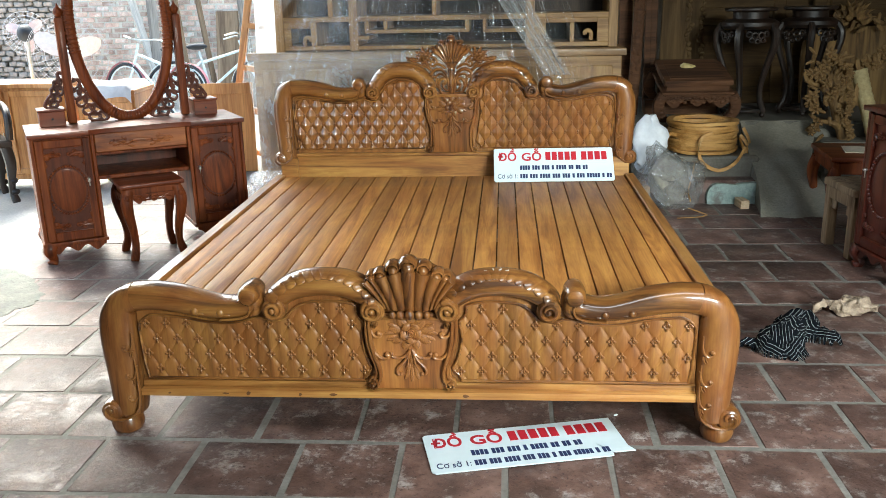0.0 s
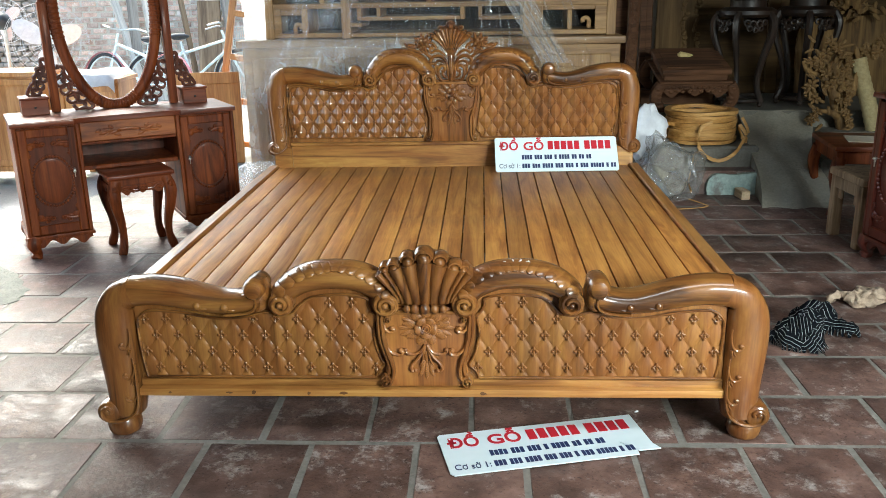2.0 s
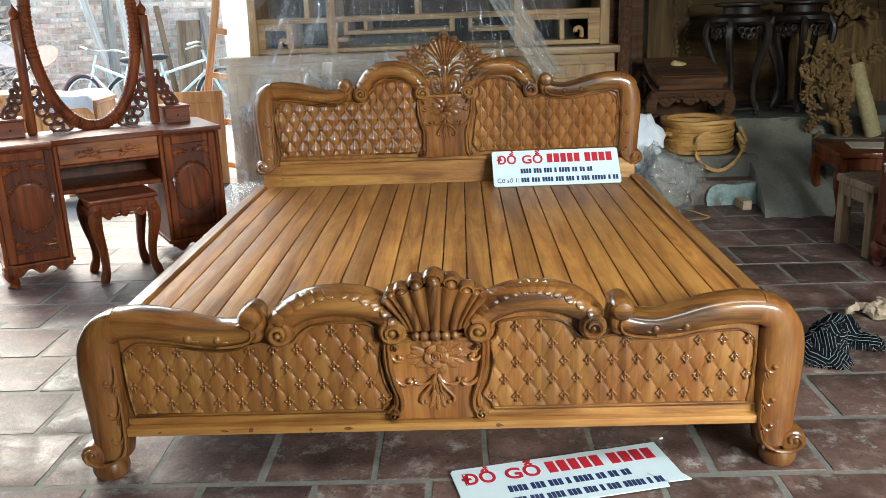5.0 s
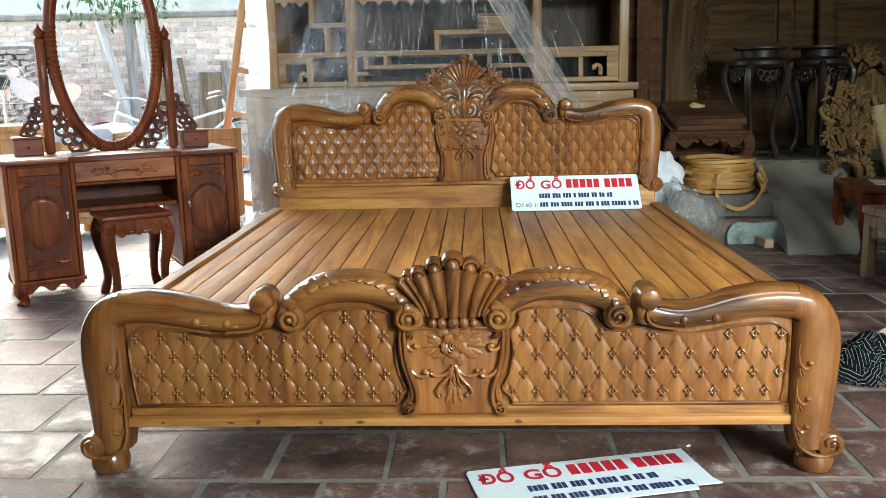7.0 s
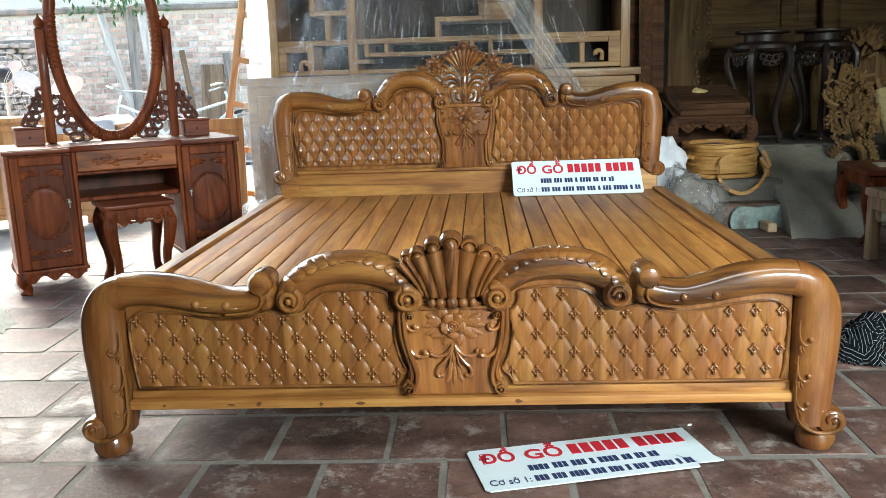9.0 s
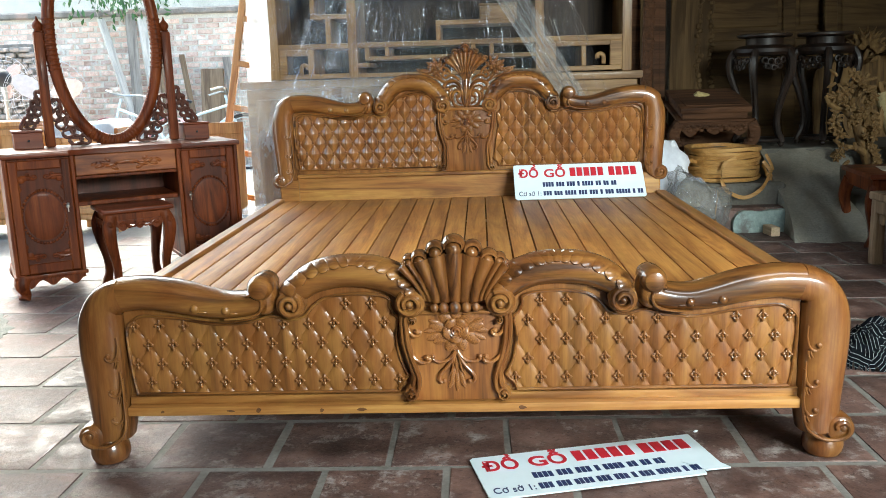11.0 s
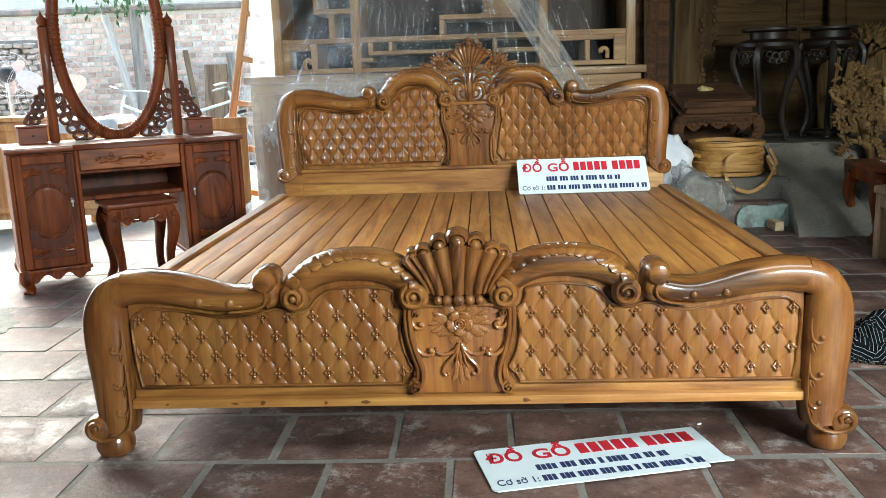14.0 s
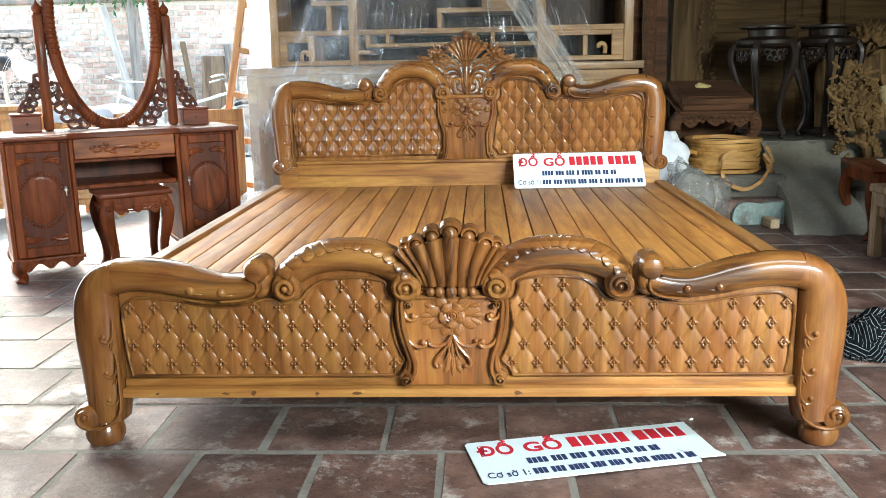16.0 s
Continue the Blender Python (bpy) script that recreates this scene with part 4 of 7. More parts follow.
    for lx, lz_, la, ll in ((0, .3, -90, .05), (.008, .262, -80, .05), (-.008, .262, -100, .05), (0, .25, -90, .056), (.01, .232, -62, .03), (-.01, .232, -118, .03)):
        lay("carved_leaf", leaf, root, (lx, .006, lz_), (math.cos(radians(la)), 0, math.sin(radians(la))), (0, -1, 0), (ll, .016, .0045))
    return root


foot = bed_board("footboard", -.006, 0, 0, 0.0, .196, False, "carved footboard with quilted diamond panels and flower studs")
tips = [(-.142, .535), (-.123, .55), (-.104, .552), (-.066, .563), (-.023, .575), (.023, .575), (.066, .563), (.104, .552), (.123, .55), (.142, .535)]
feet = [(-.083, .452), (-.072, .448), (-.06, .445), (-.037, .443), (-.0135, .443), (.0135, .443), (.037, .443), (.06, .445), (.072, .448), (.083, .452)]
part("fluted_shell", fan_shell(feet, tips, -.004, -.022, .017, .07), W_BED_Z, foot)
for lx, lz, lr in ((0, .587, .029), (-.046, .578, .023), (.046, .578, .023), (-.086, .555, .0215), (.086, .555, .0215), (-.114, .552, .015), (.114, .552, .015)):
    hooded_lobe(foot, lx, lz, lr, -.006 + abs(lx) * .12, lx * 8)
for lx, lr in ((-.053, .0115), (-.029, .0135), (0, .0155), (.029, .0135), (.053, .0115)):
    part("carved_bead", blob(bmesh.new(), (lx, -.016, .432), (lr, lr * 1.1, lr * 1.05), 14, 9), W_BED_Z, foot)
bm = bmesh.new()
plate(bm, [(-.085, .418), (.085, .418), (.1, .5), (.14, .53), (.09, .56), (.045, .585), (0, .595), (-.045, .585), (-.09, .56), (-.14, .53), (-.1, .5)], .02, .072, .006)
part("shell_back", bm, W_BED_Z, foot)
part("crest_ledge", bx(-.148, .148, -.012, .05, .4125, .4205, bevel=.0035, seg=2), W_BED_X, foot)
bm = bx(-.885, .885, -.008, .075, .144, .168, bevel=.003, seg=2)
lip = part("bottom_lip", bm, W_LIP, foot, "pale knotty edge of the bottom rail")
for kx, kr in ((-.605, .012), (-.53, .008), (-.255, .017), (.172, .012), (-.79, .006), (-.36, .007)):
    bm = blob(bmesh.new(), (kx, -.0075, .156), (kr * 1.6, .0006, .0095), 22, 12)
    for v in bm.verts:
        v.co.x += .5 * kr * noise.noise(Vector((v.co.x * 60, 0, v.co.z * 130)))
        v.co.z += .004 * noise.noise(Vector((v.co.x * 90, 3, v.co.z * 90)))
    part("knot", bm, W_KNOT, lip, "dark brown knot")
bm = bmesh.new()
plate(bm, [(-.885, .168), (.885, .168), (.885, .19), (-.885, .19)], .016, .07, .004)
part("bottom_rail", bm, W_RAIL, foot)
# chalk scribble on top of the arch
bm = bmesh.new()
rng = random.Random(3)
for k in range(7):
    x = .21 + .022 * k
    q = smooth_line([(x + rng.uniform(-.006, .008), .035 + rng.uniform(-.012, .012)) for _ in range(4)], 4)
    zt = .5655 - 2.4 * (x - .268) ** 2
    sweep(bm, [(a, b, zt) for a, b in q], .0011, 5, side=(0, 0, 1))
part("chalk_mark", bm, M_WHITE, foot, "white chalk scribble")

headboard = bed_board("headboard", .002, .425, 2.167, .038, .138, True, "carved headboard with deep quilted diamond panels")
tips = [(-.102, .655), (-.08, .672), (-.058, .69), (-.036, .7), (-.015, .712), (.015, .712), (.036, .7), (.058, .69), (.08, .672), (.102, .655)]
feet = [(-.0165, .555), (-.0135, .55), (-.0105, .546), (-.007, .544), (-.003, .542), (.003, .542), (.007, .544), (.0105, .546), (.0135, .55), (.0165, .555)]
part("fluted_shell", fan_shell(feet, tips, .016, .004, .011, .055, bow=1.7), W_BED_X, headboard)
for lx, lz, lr in ((0, .716, .023), (-.05, .699, .0165), (.05, .699, .0165), (-.094, .667, .015), (.094, .667, .015), (-.027, .705, .011), (.027, .705, .011), (-.074, .681, .011), (.074, .681, .011)):
    hooded_lobe(headboard, lx, lz, lr, .014, lx * 8)
part("crest_stem", sweep(bmesh.new(), [(0, .022, .435), (0, .02, .48), (0, .018, .53), (0, .018, .57)], [(.011, .02), (.012, .022), (.016, .022), (.02, .016)], 12, side=(0, 1, 0)), W_BED_X, headboard)
for s in (-1, 1):
    for path, r0, r1, bulb in (
            ([(.008, .44), (.016, .47), (.02, .51), (.034, .545), (.062, .562), (.09, .558), (.106, .542), (.104, .525), (.093, .524)], .007, .0085, .0095),
            ([(.012, .436), (.036, .434), (.058, .446), (.068, .472), (.066, .498), (.05, .514), (.034, .506), (.034, .49), (.045, .486)], .006, .0075, .0085),
            ([(.024, .51), (.04, .53), (.062, .538), (.08, .53), (.084, .514), (.075, .508)], .005, .006, .007),
            ([(.064, .46), (.08, .478), (.082, .5), (.072, .512)], .006, .005, .006),
            ([(.022, .45), (.036, .456), (.046, .47), (.042, .482)], .0045, .005, .0055),
            ([(.03, .565), (.056, .585), (.08, .59), (.1, .578), (.112, .59), (.104, .604), (.094, .6)], .0055, .0055, .0065),
            ([(.1, .553), (.125, .57), (.15, .59)], .007, .0055, 0),
            ([(.12, .575), (.15, .578), (.185, .592), (.21, .6), (.23, .612), (.228, .622)], .0055, .004, .006),
            ([(.075, .6), (.09, .622), (.11, .63), (.126, .622)], .005, .005, .006)):
        bm = bmesh.new()
        hook(bm, path, s, .024, r0 * 1.25, r1 * 1.2, bulb)
        part("pierced_scroll", bm, W_BED_X, headboard)
    rose(headboard, s * .146, .626, 1.0, .018, 2.2, PETAL_H, PETAL_H, W_BED_X, .55)
    for lx, lz, la, ll in ((.17, .62, -25, .045), (.19, .612, 10, .044), (.118, .636, 140, .032), (.135, .6, -120, .034), (.168, .64, 35, .032), (.152, .652, 80, .032), (.13, .652, 112, .032), (.205, .606, -35, .032), (.185, .6, -60, .03), (.222, .612, 35, .028), (.105, .612, 170, .03)):
        lay("carved_leaf", LEAF_H, headboard, (s * lx, .026, lz), (s * math.cos(radians(la)), 0, math.sin(radians(la))), (0, -1, 0), (ll, ll * .5, .009))
part("crest_rail", bx(-.105, .105, -.008, .07, .418, .434, bevel=.006, seg=2), W_BED_X, headboard)
bm = bx(-.868, .868, -.004, .06, .098, .116, bevel=.004)
part("ledge", bm, W_RAIL, headboard)
bm = bx(-.868, .868, .014, .055, -.06, .098, bevel=.003)
part("lower_board", bm, W_RAIL, headboard)
for s in (-1, 1):
    a, b = sorted((s * .862, s * .957))
    part("block_post", bx(a, b, -.012, .1, -.425, .088, bevel=.005), W_RAIL, headboard)
# side rails, slats, supports
for s in (-1, 1):
    a, b = sorted((s * .937, s * .985))
    part("side_rail", bx(a, b, .085, 2.16, .24, .423, bevel=.004), wood("side_rail_wood", (.5, .26, .08), (.38, .17, .045), (.22, .09, .025), "y", .36, .4) if s < 0 else bpy.data.materials["side_rail_wood"], bed)
NSL = 22
PIT = 1.868 / NSL
slat_me = finish(bx(-PIT / 2 + .0026, PIT / 2 - .0026, 0, 2.07, -.024, 0, bevel=.0022, seg=2), "slat", W_SLAT)
for k in range(NSL):
    piece("slat", slat_me, bed, pose(-.934 + PIT * (k + .5), .09, .41))
for y in (.35, .95, 1.55):
    part("cross_beam", bx(-.935, .935, y, y + .06, .3, .385), W_RAIL, bed)
for y in (.97,):
    part("middle_leg", bx(-.035, .035, y, y + .05, 0, .3), W_RAIL, bed)


# ---- printed plastic signs ----
def print_line(bm, x0, x1, z, h, words, y, rng, gap=.2):
    """A line of small print, grouped in words."""
    n = sum(words) + (len(words) - 1) * .7
    w = (x1 - x0) / n
    x = x0
    for k, c in enumerate(words):
        for i in range(c):
            box(bm, x + w * gap * .5, x + w * (1 - gap * .5), y - .0012, y, z, z + h * (1 if rng.random() > .2 else .93))
            x += w
        x += w * .7


def lettering(t, text, x0, x1, z, h, material, label, bold=.024):
    """Raised print in the built-in font, fitted between x0 and x1, capital height h."""
    cu = bpy.data.curves.new("lettering", "FONT")
    cu.body, cu.extrude, cu.offset = text, .004, bold
    tmp = bpy.data.objects.new("lettering", cu)
    me = bpy.data.meshes.new_from_object(tmp)
    bpy.data.objects.remove(tmp)
    xs = [v.co.x for v in me.vertices]
    k, kz = (x1 - x0) / (max(xs) - min(xs)), h / .7
    for v in me.vertices:
        x, y, e = v.co
        v.co = (x0 + (x - min(xs)) * k, -.0034 - .001 * (e > 0), z + y * kz)
    me.materials.append(material)
    ob = new("lettering", me)
    ob.parent = t
    ob["label"] = label
    return ob


def sign(m, w, h, broken, label):
    """Sign lies in its own x-z plane, lower left corner at the origin, front towards -y."""
    t = thing("shop_sign", m, label, "sign", "printed shop signs")
    bm = bmesh.new()
    if broken:
        plate(bm, [(0.012, 0), (w * .9, 0.0), (w * .905, .018), (w * .845, .075), (w * .85, .078), (w * .915, .02), (w * 1.02, .018), (w * 1.0, .05), (w, h), (.008, h), (0, h - .01), (0, .012)], -.003, .001)
    else:
        plate(bm, [(0.008, 0), (w - .008, 0), (w, .008), (w, h - .008), (w - .008, h), (.008, h), (0, h - .008), (0, .008)], -.003, .001)
    part("sign_board", bm, M_SIGN, t, "white plastic board")
    rng = random.Random(int(w * 1000))
    lettering(t, "ĐỒ", w * .035, w * .19, h * .63, h * .23, M_INK_RED, "red headline word")
    lettering(t, "GỖ", w * .235, w * .4, h * .63, h * .23, M_INK_RED, "red headline word")
    lettering(t, "Cơ sở 1:", w * .03, w * .2, h * .1, h * .125, M_INK_BLUE, "navy small word", .003)
    for x0, x1, hh, n in ((.43, .7, .25, 5), (.73, .955, .25, 4)):
        for i in range(n):
            a = x0 + (x1 - x0) * i / n
            part("headline_bar", bx(w * (a + .005), w * (a + (x1 - x0) / n - .007), -.0044, -.0032, h * .635, h * (.635 + hh)), M_INK_RED, t)
    bm = bmesh.new()
    print_line(bm, w * .215, w * .785, h * .35, h * .13, [4, 3, 3, 1, 4, 2, 2, 2], -.0032, rng)
    part("small_print", bm, M_INK_BLUE, t, "navy printed lines")["kind"] = "stuff"
    bm = bmesh.new()
    print_line(bm, w * .215, w * (.9 if broken else .98), h * .1, h * .125, [3, 3, 4, 3, 3, 1, 3, 5, 1, 2], -.0032, rng)
    part("small_print", bm, M_INK_BLUE, t, "navy printed lines")["kind"] = "stuff"
    return t


sign(Matrix.Translation((.232, 1.985, .4125)) @ Euler((radians(-42), 0, radians(2.2))).to_matrix().to_4x4(), .635, .205, False, "white plastic shop sign leaning on the headboard")
sign(Matrix.Translation((.072, -.226, .006)) @ Euler((radians(-90), 0, radians(13.2))).to_matrix().to_4x4(), .628, .232, True, "white plastic shop sign with a cracked corner lying on the tiles")

# ---- dressing tables and stool ----
def slab(bm, outline, z0, z1, bevel=0.0):
    """Board of an outline of (x, y) lying flat."""
    a = [bm.verts.new((x, y, z0)) for x, y in outline]
    b = [bm.verts.new((x, y, z1)) for x, y in outline]
    n = len(a)
    lo = bm.faces.new(list(reversed(a)))
    hi = bm.faces.new(b)
    for i in range(n):
        bm.faces.new((a[i], a[(i + 1) % n], b[(i + 1) % n], b[i]))
    if bevel:
        bmesh.ops.bevel(bm, geom=list(hi.edges) + list(lo.edges), offset=bevel, segments=2, affect="EDGES", profile=0.6)
    return bm


def oval(cx, cz, a, b, y, n=48):
    return [(cx + a * math.cos(2 * math.pi * k / n), y, cz + b * math.sin(2 * math.pi * k / n)) for k in range(n + 1)]


def scallop(x0, x1, ztop, depth, n=24):
    """Outline of a carved apron with a scalloped lower edge."""
    low = []
    for k in range(n + 1):
        t = k / n
        w = abs(2 * t - 1)
        z = ztop - depth * (.55 + .28 * math.cos(w * 9.5) + .17 * w)
        low.append((x0 + (x1 - x0) * t, z))
    return [(x1, ztop), (x0, ztop)] + low


def cabriole(bm, x, y, ztop, sx, sy, r=.02):
    q = smooth_line([(0, ztop, 1.5), (.012, ztop * .72, 1.45), (.004, ztop * .42, 1.05), (-.004, ztop * .2, .85), (.008, ztop * .06, 1.1), (.012, 0, 1.0)], 5)
    sweep(bm, [(x + sx * a[0], y + sy * a[0], a[1]) for a in q], [r * a[2] for a in q], 10, power=.8)


def pedestal(parent, x0, x1, y0, y1, z0, z1, knob_side, wood_f, wood_p, foot_x):
    """Cabinet with one carved door, apron and short curved feet."""
    body = part("cabinet_body", bx(x0, x1, y0 + .022, y1, z0, z1, bevel=.004), wood_f, parent)
    w = x1 - x0
    door = part("door", bx(x0 + .03, x1 - .03, y0 + .014, y0 + .024, z0 + .03, z1 - .025), wood_p, parent, "rosewood door with a carved oval panel")
    for a, b, c, d in ((x0, x0 + .02, z0, z1), (x1 - .02, x1, z0, z1)):
        part("stile", bx(a, b, y0, y0 + .03, c, d, bevel=.004), wood_f, parent)
    fx0, fx1, fz0, fz1 = x0 + .022, x1 - .022, z0 + .02, z1 - .012
    for a, b, c, d in ((fx0, fx0 + .04, fz0, fz1), (fx1 - .04, fx1, fz0, fz1), (fx0 + .04, fx1 - .04, fz0, fz0 + .05), (fx0 + .04, fx1 - .04, fz1 - .045, fz1)):
        part("door_frame", bx(a, b, y0 - .002, y0 + .02, c, d, bevel=.005), wood_f, door)
    cx, cz = (x0 + x1) / 2, (fz0 + fz1) / 2
    aw, ah = (fx1 - fx0 - .06) * .42, (fz1 - fz0) * .215
    bm = blob(bmesh.new(), (cx, y0 + .015, cz), (aw, .0055, ah), 24, 10)
    part("oval_boss", bm, wood_f, door)
    bm = bmesh.new()
    for k in range(44):
        a = 2 * math.pi * k / 44
        blob(bm, (cx + aw * 1.12 * math.cos(a), y0 + .009, cz + ah * 1.1 * math.sin(a)), .0076, 7, 5)
    part("bead_ring", bm, wood_f, door)["kind"] = "stuff"
    for sx in (-1, 1):
        for sz in (-1, 1):
            bm = bmesh.new()
            px, pz = cx + sx * aw * .98, cz + sz * ah * 1.42
            q = smooth_line([(px - sx * .06, pz + sz * .016), (px - sx * .03, pz + sz * .03), (px + sx * .008, pz + sz * .026), (px + sx * .022, pz - sz * .004), (px + sx * .02, pz - sz * .03), (px + sx * .008, pz - sz * .036), (px + sx * .002, pz - sz * .022)], 5)
            sweep(bm, [(a, y0 + .007, b) for a, b in q], [.0075 * (1.1 - .4 * i / len(q)) for i in range(len(q))], 7)
            blob(bm, (px - sx * .002, y0 + .007, pz + sz * .014), (.018, .007, .016), 8, 5)
            blob(bm, (px - sx * .03, y0 + .007, pz + sz * .02), (.02, .006, .01), 8, 5)
            blob(bm, (px + sx * .014, y0 + .007, pz - sz * .018), (.011, .006, .018), 8, 5)
            for ox, oz, k in ((-.062, .024, 1.0), (-.036, .038, .8), (.026, -.048, .9), (.03, .012, .8)):
                q = [(px + sx * (ox + .013 * k * math.cos(t) * (1 - t / 9)), y0 + .007, pz + sz * (oz + .011 * k * math.sin(t) * (1 - t / 9))) for t in np.linspace(0, 5.6, 13)]
                sweep(bm, q, [.0052 * k] * 13, 6)
            part("corner_carving", bm, wood_f, door)
    kx = x1 - .052 if knob_side > 0 else x0 + .052
    bm = bmesh.new()
    blob(bm, (kx, y0 - .012, (z0 + z1) / 2 + .06), (.008, .014, .008), 10, 6)
    lathe(bm, [(.011, 0), (.011, .001)], 10, (kx, y0 + .002, (z0 + z1) / 2 + .06))
    part("door_knob", bm, M_METAL, door, "small steel knob")
    bm = bmesh.new()
    lathe(bm, [(.003, 0), (.003, .03)], 6, (kx, y0 - .012, (z0 + z1) / 2 + .02))
    blob(bm, (kx, y0 - .012, (z0 + z1) / 2 + .048), (.009, .002, .009), 8, 5)
    part("key", bm, M_METAL, door, "small steel key hanging in its lock")
    bm = plate(bmesh.new(), scallop(x0 + .01, x1 - .005, z0 + .006, .06), y0 + .004, y0 + .026)
    part("apron", bm, wood_f, parent)
    part("base_moulding", bx(x0 - .008, x1 + .008, y0 - .008, y1, z0 - .004, z0 + .016, bevel=.005, seg=2), wood_f, parent)
    for fx in foot_x:
        for fy, sy in ((y0 + .028, -1), (y1 - .03, 1)):
            sx = 1 if fx > (x0 + x1) / 2 else -1
            b2 = bmesh.new()
            cabriole(b2, fx, fy, z0 + .004, sx, sy, .025)
            part("foot", b2, wood_f, parent)
    return body


def openwork(parent, x, z, s, w, h, y):
    """Pierced scroll bracket: an outline and twisted loops filling a triangle beside a post."""
    bm = bmesh.new()
    q = smooth_line([(x + s * w * .04, z + h * .98), (x + s * w * .22, z + h * .93), (x + s * w * .34, z + h * .7), (x + s * w * .55, z + h * .56), (x + s * w * .7, z + h * .36), (x + s * w * .9, z + h * .24), (x + s * w * 1.05, z + h * .08), (x + s * w * .98, z + .006)], 4)
    sweep(bm, [(a, y, b) for a, b in q] + [(x + s * w * t, y, z + .006) for t in (.8, .6, .45)], (.0075, .01), 7)
    # darker copy of the rosewood, so the bracket reads as backlit
    br = part("openwork_bracket", bm, W_ROSE_DK, parent, "pierced carved scroll bracket")
    loops = ((.12, .86, .13, .11), (.13, .66, .14, .11), (.34, .66, .13, .1), (.27, .47, .15, .1), (.5, .47, .13, .1), (.44, .27, .15, .1), (.66, .28, .14, .09), (.62, .1, .15, .08), (.86, .11, .14, .08))
    for a, b, ra, rb in loops:
        ph = 9 * a + 5 * b
        q = [(x + s * w * (a + ra * (1 + .28 * math.cos(2 * t + ph) + .15 * math.sin(3 * t + ph)) * math.cos(t)), y, z + h * (b + rb * (1 + .28 * math.cos(2 * t + ph)) * math.sin(t))) for t in np.linspace(0, 2 * math.pi, 19)]
        part("scroll_loop", sweep(bmesh.new(), q, [(.006 + .0042 * abs(math.sin(k * .5 + ph)), .011) for k in range(19)], 6, cap=False), W_ROSE_DK, br)


def dressing_table(m, label):
    t = thing("dressing_table", m, label, "dressing table")
    for s in (-1, 1):
        a, b = sorted((s * .563, s * .245))
        pedestal(t, a, b, 0, .42, .105, .69, -s, W_ROSE, W_ROSE_DK, [s * .53])
    bm = slab(bmesh.new(), [(-.57, -.025), (-.27, -.025), (-.235, .0), (-.12, .008), (.12, .008), (.235, .0), (.27, -.025), (.57, -.025), (.57, .435), (-.57, .435)], .69, .716, .006)
    part("tabletop", bm, W_ROSE_X, t)
    drawer = part("drawer", bx(-.243, .243, .012, .39, .586, .689, bevel=.004), W_ROSE_LT, t, "lighter drawer front with a carved leaf handle")
    bm = sweep(bmesh.new(), [(-.055, .01, .632), (-.045, -.008, .64), (0, -.016, .645), (.045, -.008, .64), (.055, .01, .632)], (.008, .006), 8)
    part("handle", bm, W_ROSE_LT, drawer)
    for s in (-1, 1):
        for lx, lz, la, ll in ((.075, .628, 15, .03), (.105, .64, -20, .028), (.13, .625, 10, .024), (.155, .64, 30, .018), (.06, .612, -25, .022), (.09, .655, -35, .016)):
            part("carved_leaf", blob(bmesh.new(), (s * lx, .011, lz), (ll, .005, .009), 8, 5, rot_y(s * la)), W_ROSE_LT, drawer)
    part("drawer_rail", bx(-.245, .245, .03, .06, .568, .584, bevel=.003), W_ROSE, t)
    # recess shade comes from the darker rosewood here
    part("shelf_back", bx(-.245, .245, .395, .41, .43, .69), W_ROSE_DK, t)
    part("shelf", bx(-.245, .245, .045, .41, .432, .455, bevel=.004), W_ROSE, t)
    # mirror stand without glass
    for s in (-1, 1):
        a, b = sorted((s * .352, s * .485))
        bo = part("trinket_box", bx(a, b, .245, .4, .716, .797, bevel=.003), W_ROSE_X, t)
        part("box_lid", bx(a - .006, b + .006, .238, .405, .797, .808, bevel=.003), W_ROSE_X, bo)
        part("box_knob", blob(bmesh.new(), ((a + b) / 2, .24, .757), .006, 8, 6), M_DARK, bo)
        bm = bx(s * .312 - .024, s * .312 + .024, .302, .348, .716, 1.295, bevel=.012, seg=2)
        post = part("mirror_post", bm, W_ROSE, t)
        bm = lathe(bmesh.new(), [(.012, 0), (.022, .004), (.016, .01), (.023, .022), (.025, .032), (.02, .045), (.009, .056), (.005, .066), (.002, .078)], 16, (s * .31, .325, 1.293))
        part("finial", bm, W_ROSE, post, "turned onion-shaped finial")
        openwork(t, s * .291, .718, -s, .165, .25, .325)
        openwork(t, s * .329, .808, s, .11, .2, .325)
        part("pivot", sweep(bmesh.new(), [(s * .255, .325, 1.25), (s * .3, .325, 1.25)], .009, 8, side=(0, 1, 0)), W_ROSE, post)
    A, B, CZ = .262, .53, 1.262
    ring = oval(0, CZ, A, B, .325, 72)
    fr = part("mirror_frame", sweep(bmesh.new(), ring, (.03, .027), 12, cap=False), W_ROSE, t, "empty oval mirror frame with rope carving")
    bm = bmesh.new()
    for k in range(120):
        a = 2 * math.pi * k / 120
        blob(bm, (.236 * math.cos(a), .312, CZ + .504 * math.sin(a)), (.0045, .009, .0065), 6, 4)
    part("rope_edge", bm, W_ROSE, fr)["kind"] = "stuff"
    bm = bmesh.new()
    for s in (-1, 1):
        for k in range(11):
            a = radians(-17 + 2.7 * k)
            c = (s * A * math.cos(a), .325, CZ + B * math.sin(a))
            tg = Vector((-s * A * math.sin(a), 0, B * math.cos(a))).normalized()
            nn = Vector((0, 1, 0)).cross(tg)
            q = [(Vector(c) + nn * (.0275 * math.cos(u)) + Vector((0, .0255 * math.sin(u), 0))) for u in np.linspace(0, 2 * math.pi, 13)]
            sweep(bm, q, .0068, 8, side=tg, cap=False)
    for k in range(16):
        a = radians(-90 - 26 + 52 * k / 15)
        c = Vector((A * math.cos(a), .325, CZ + B * math.sin(a)))
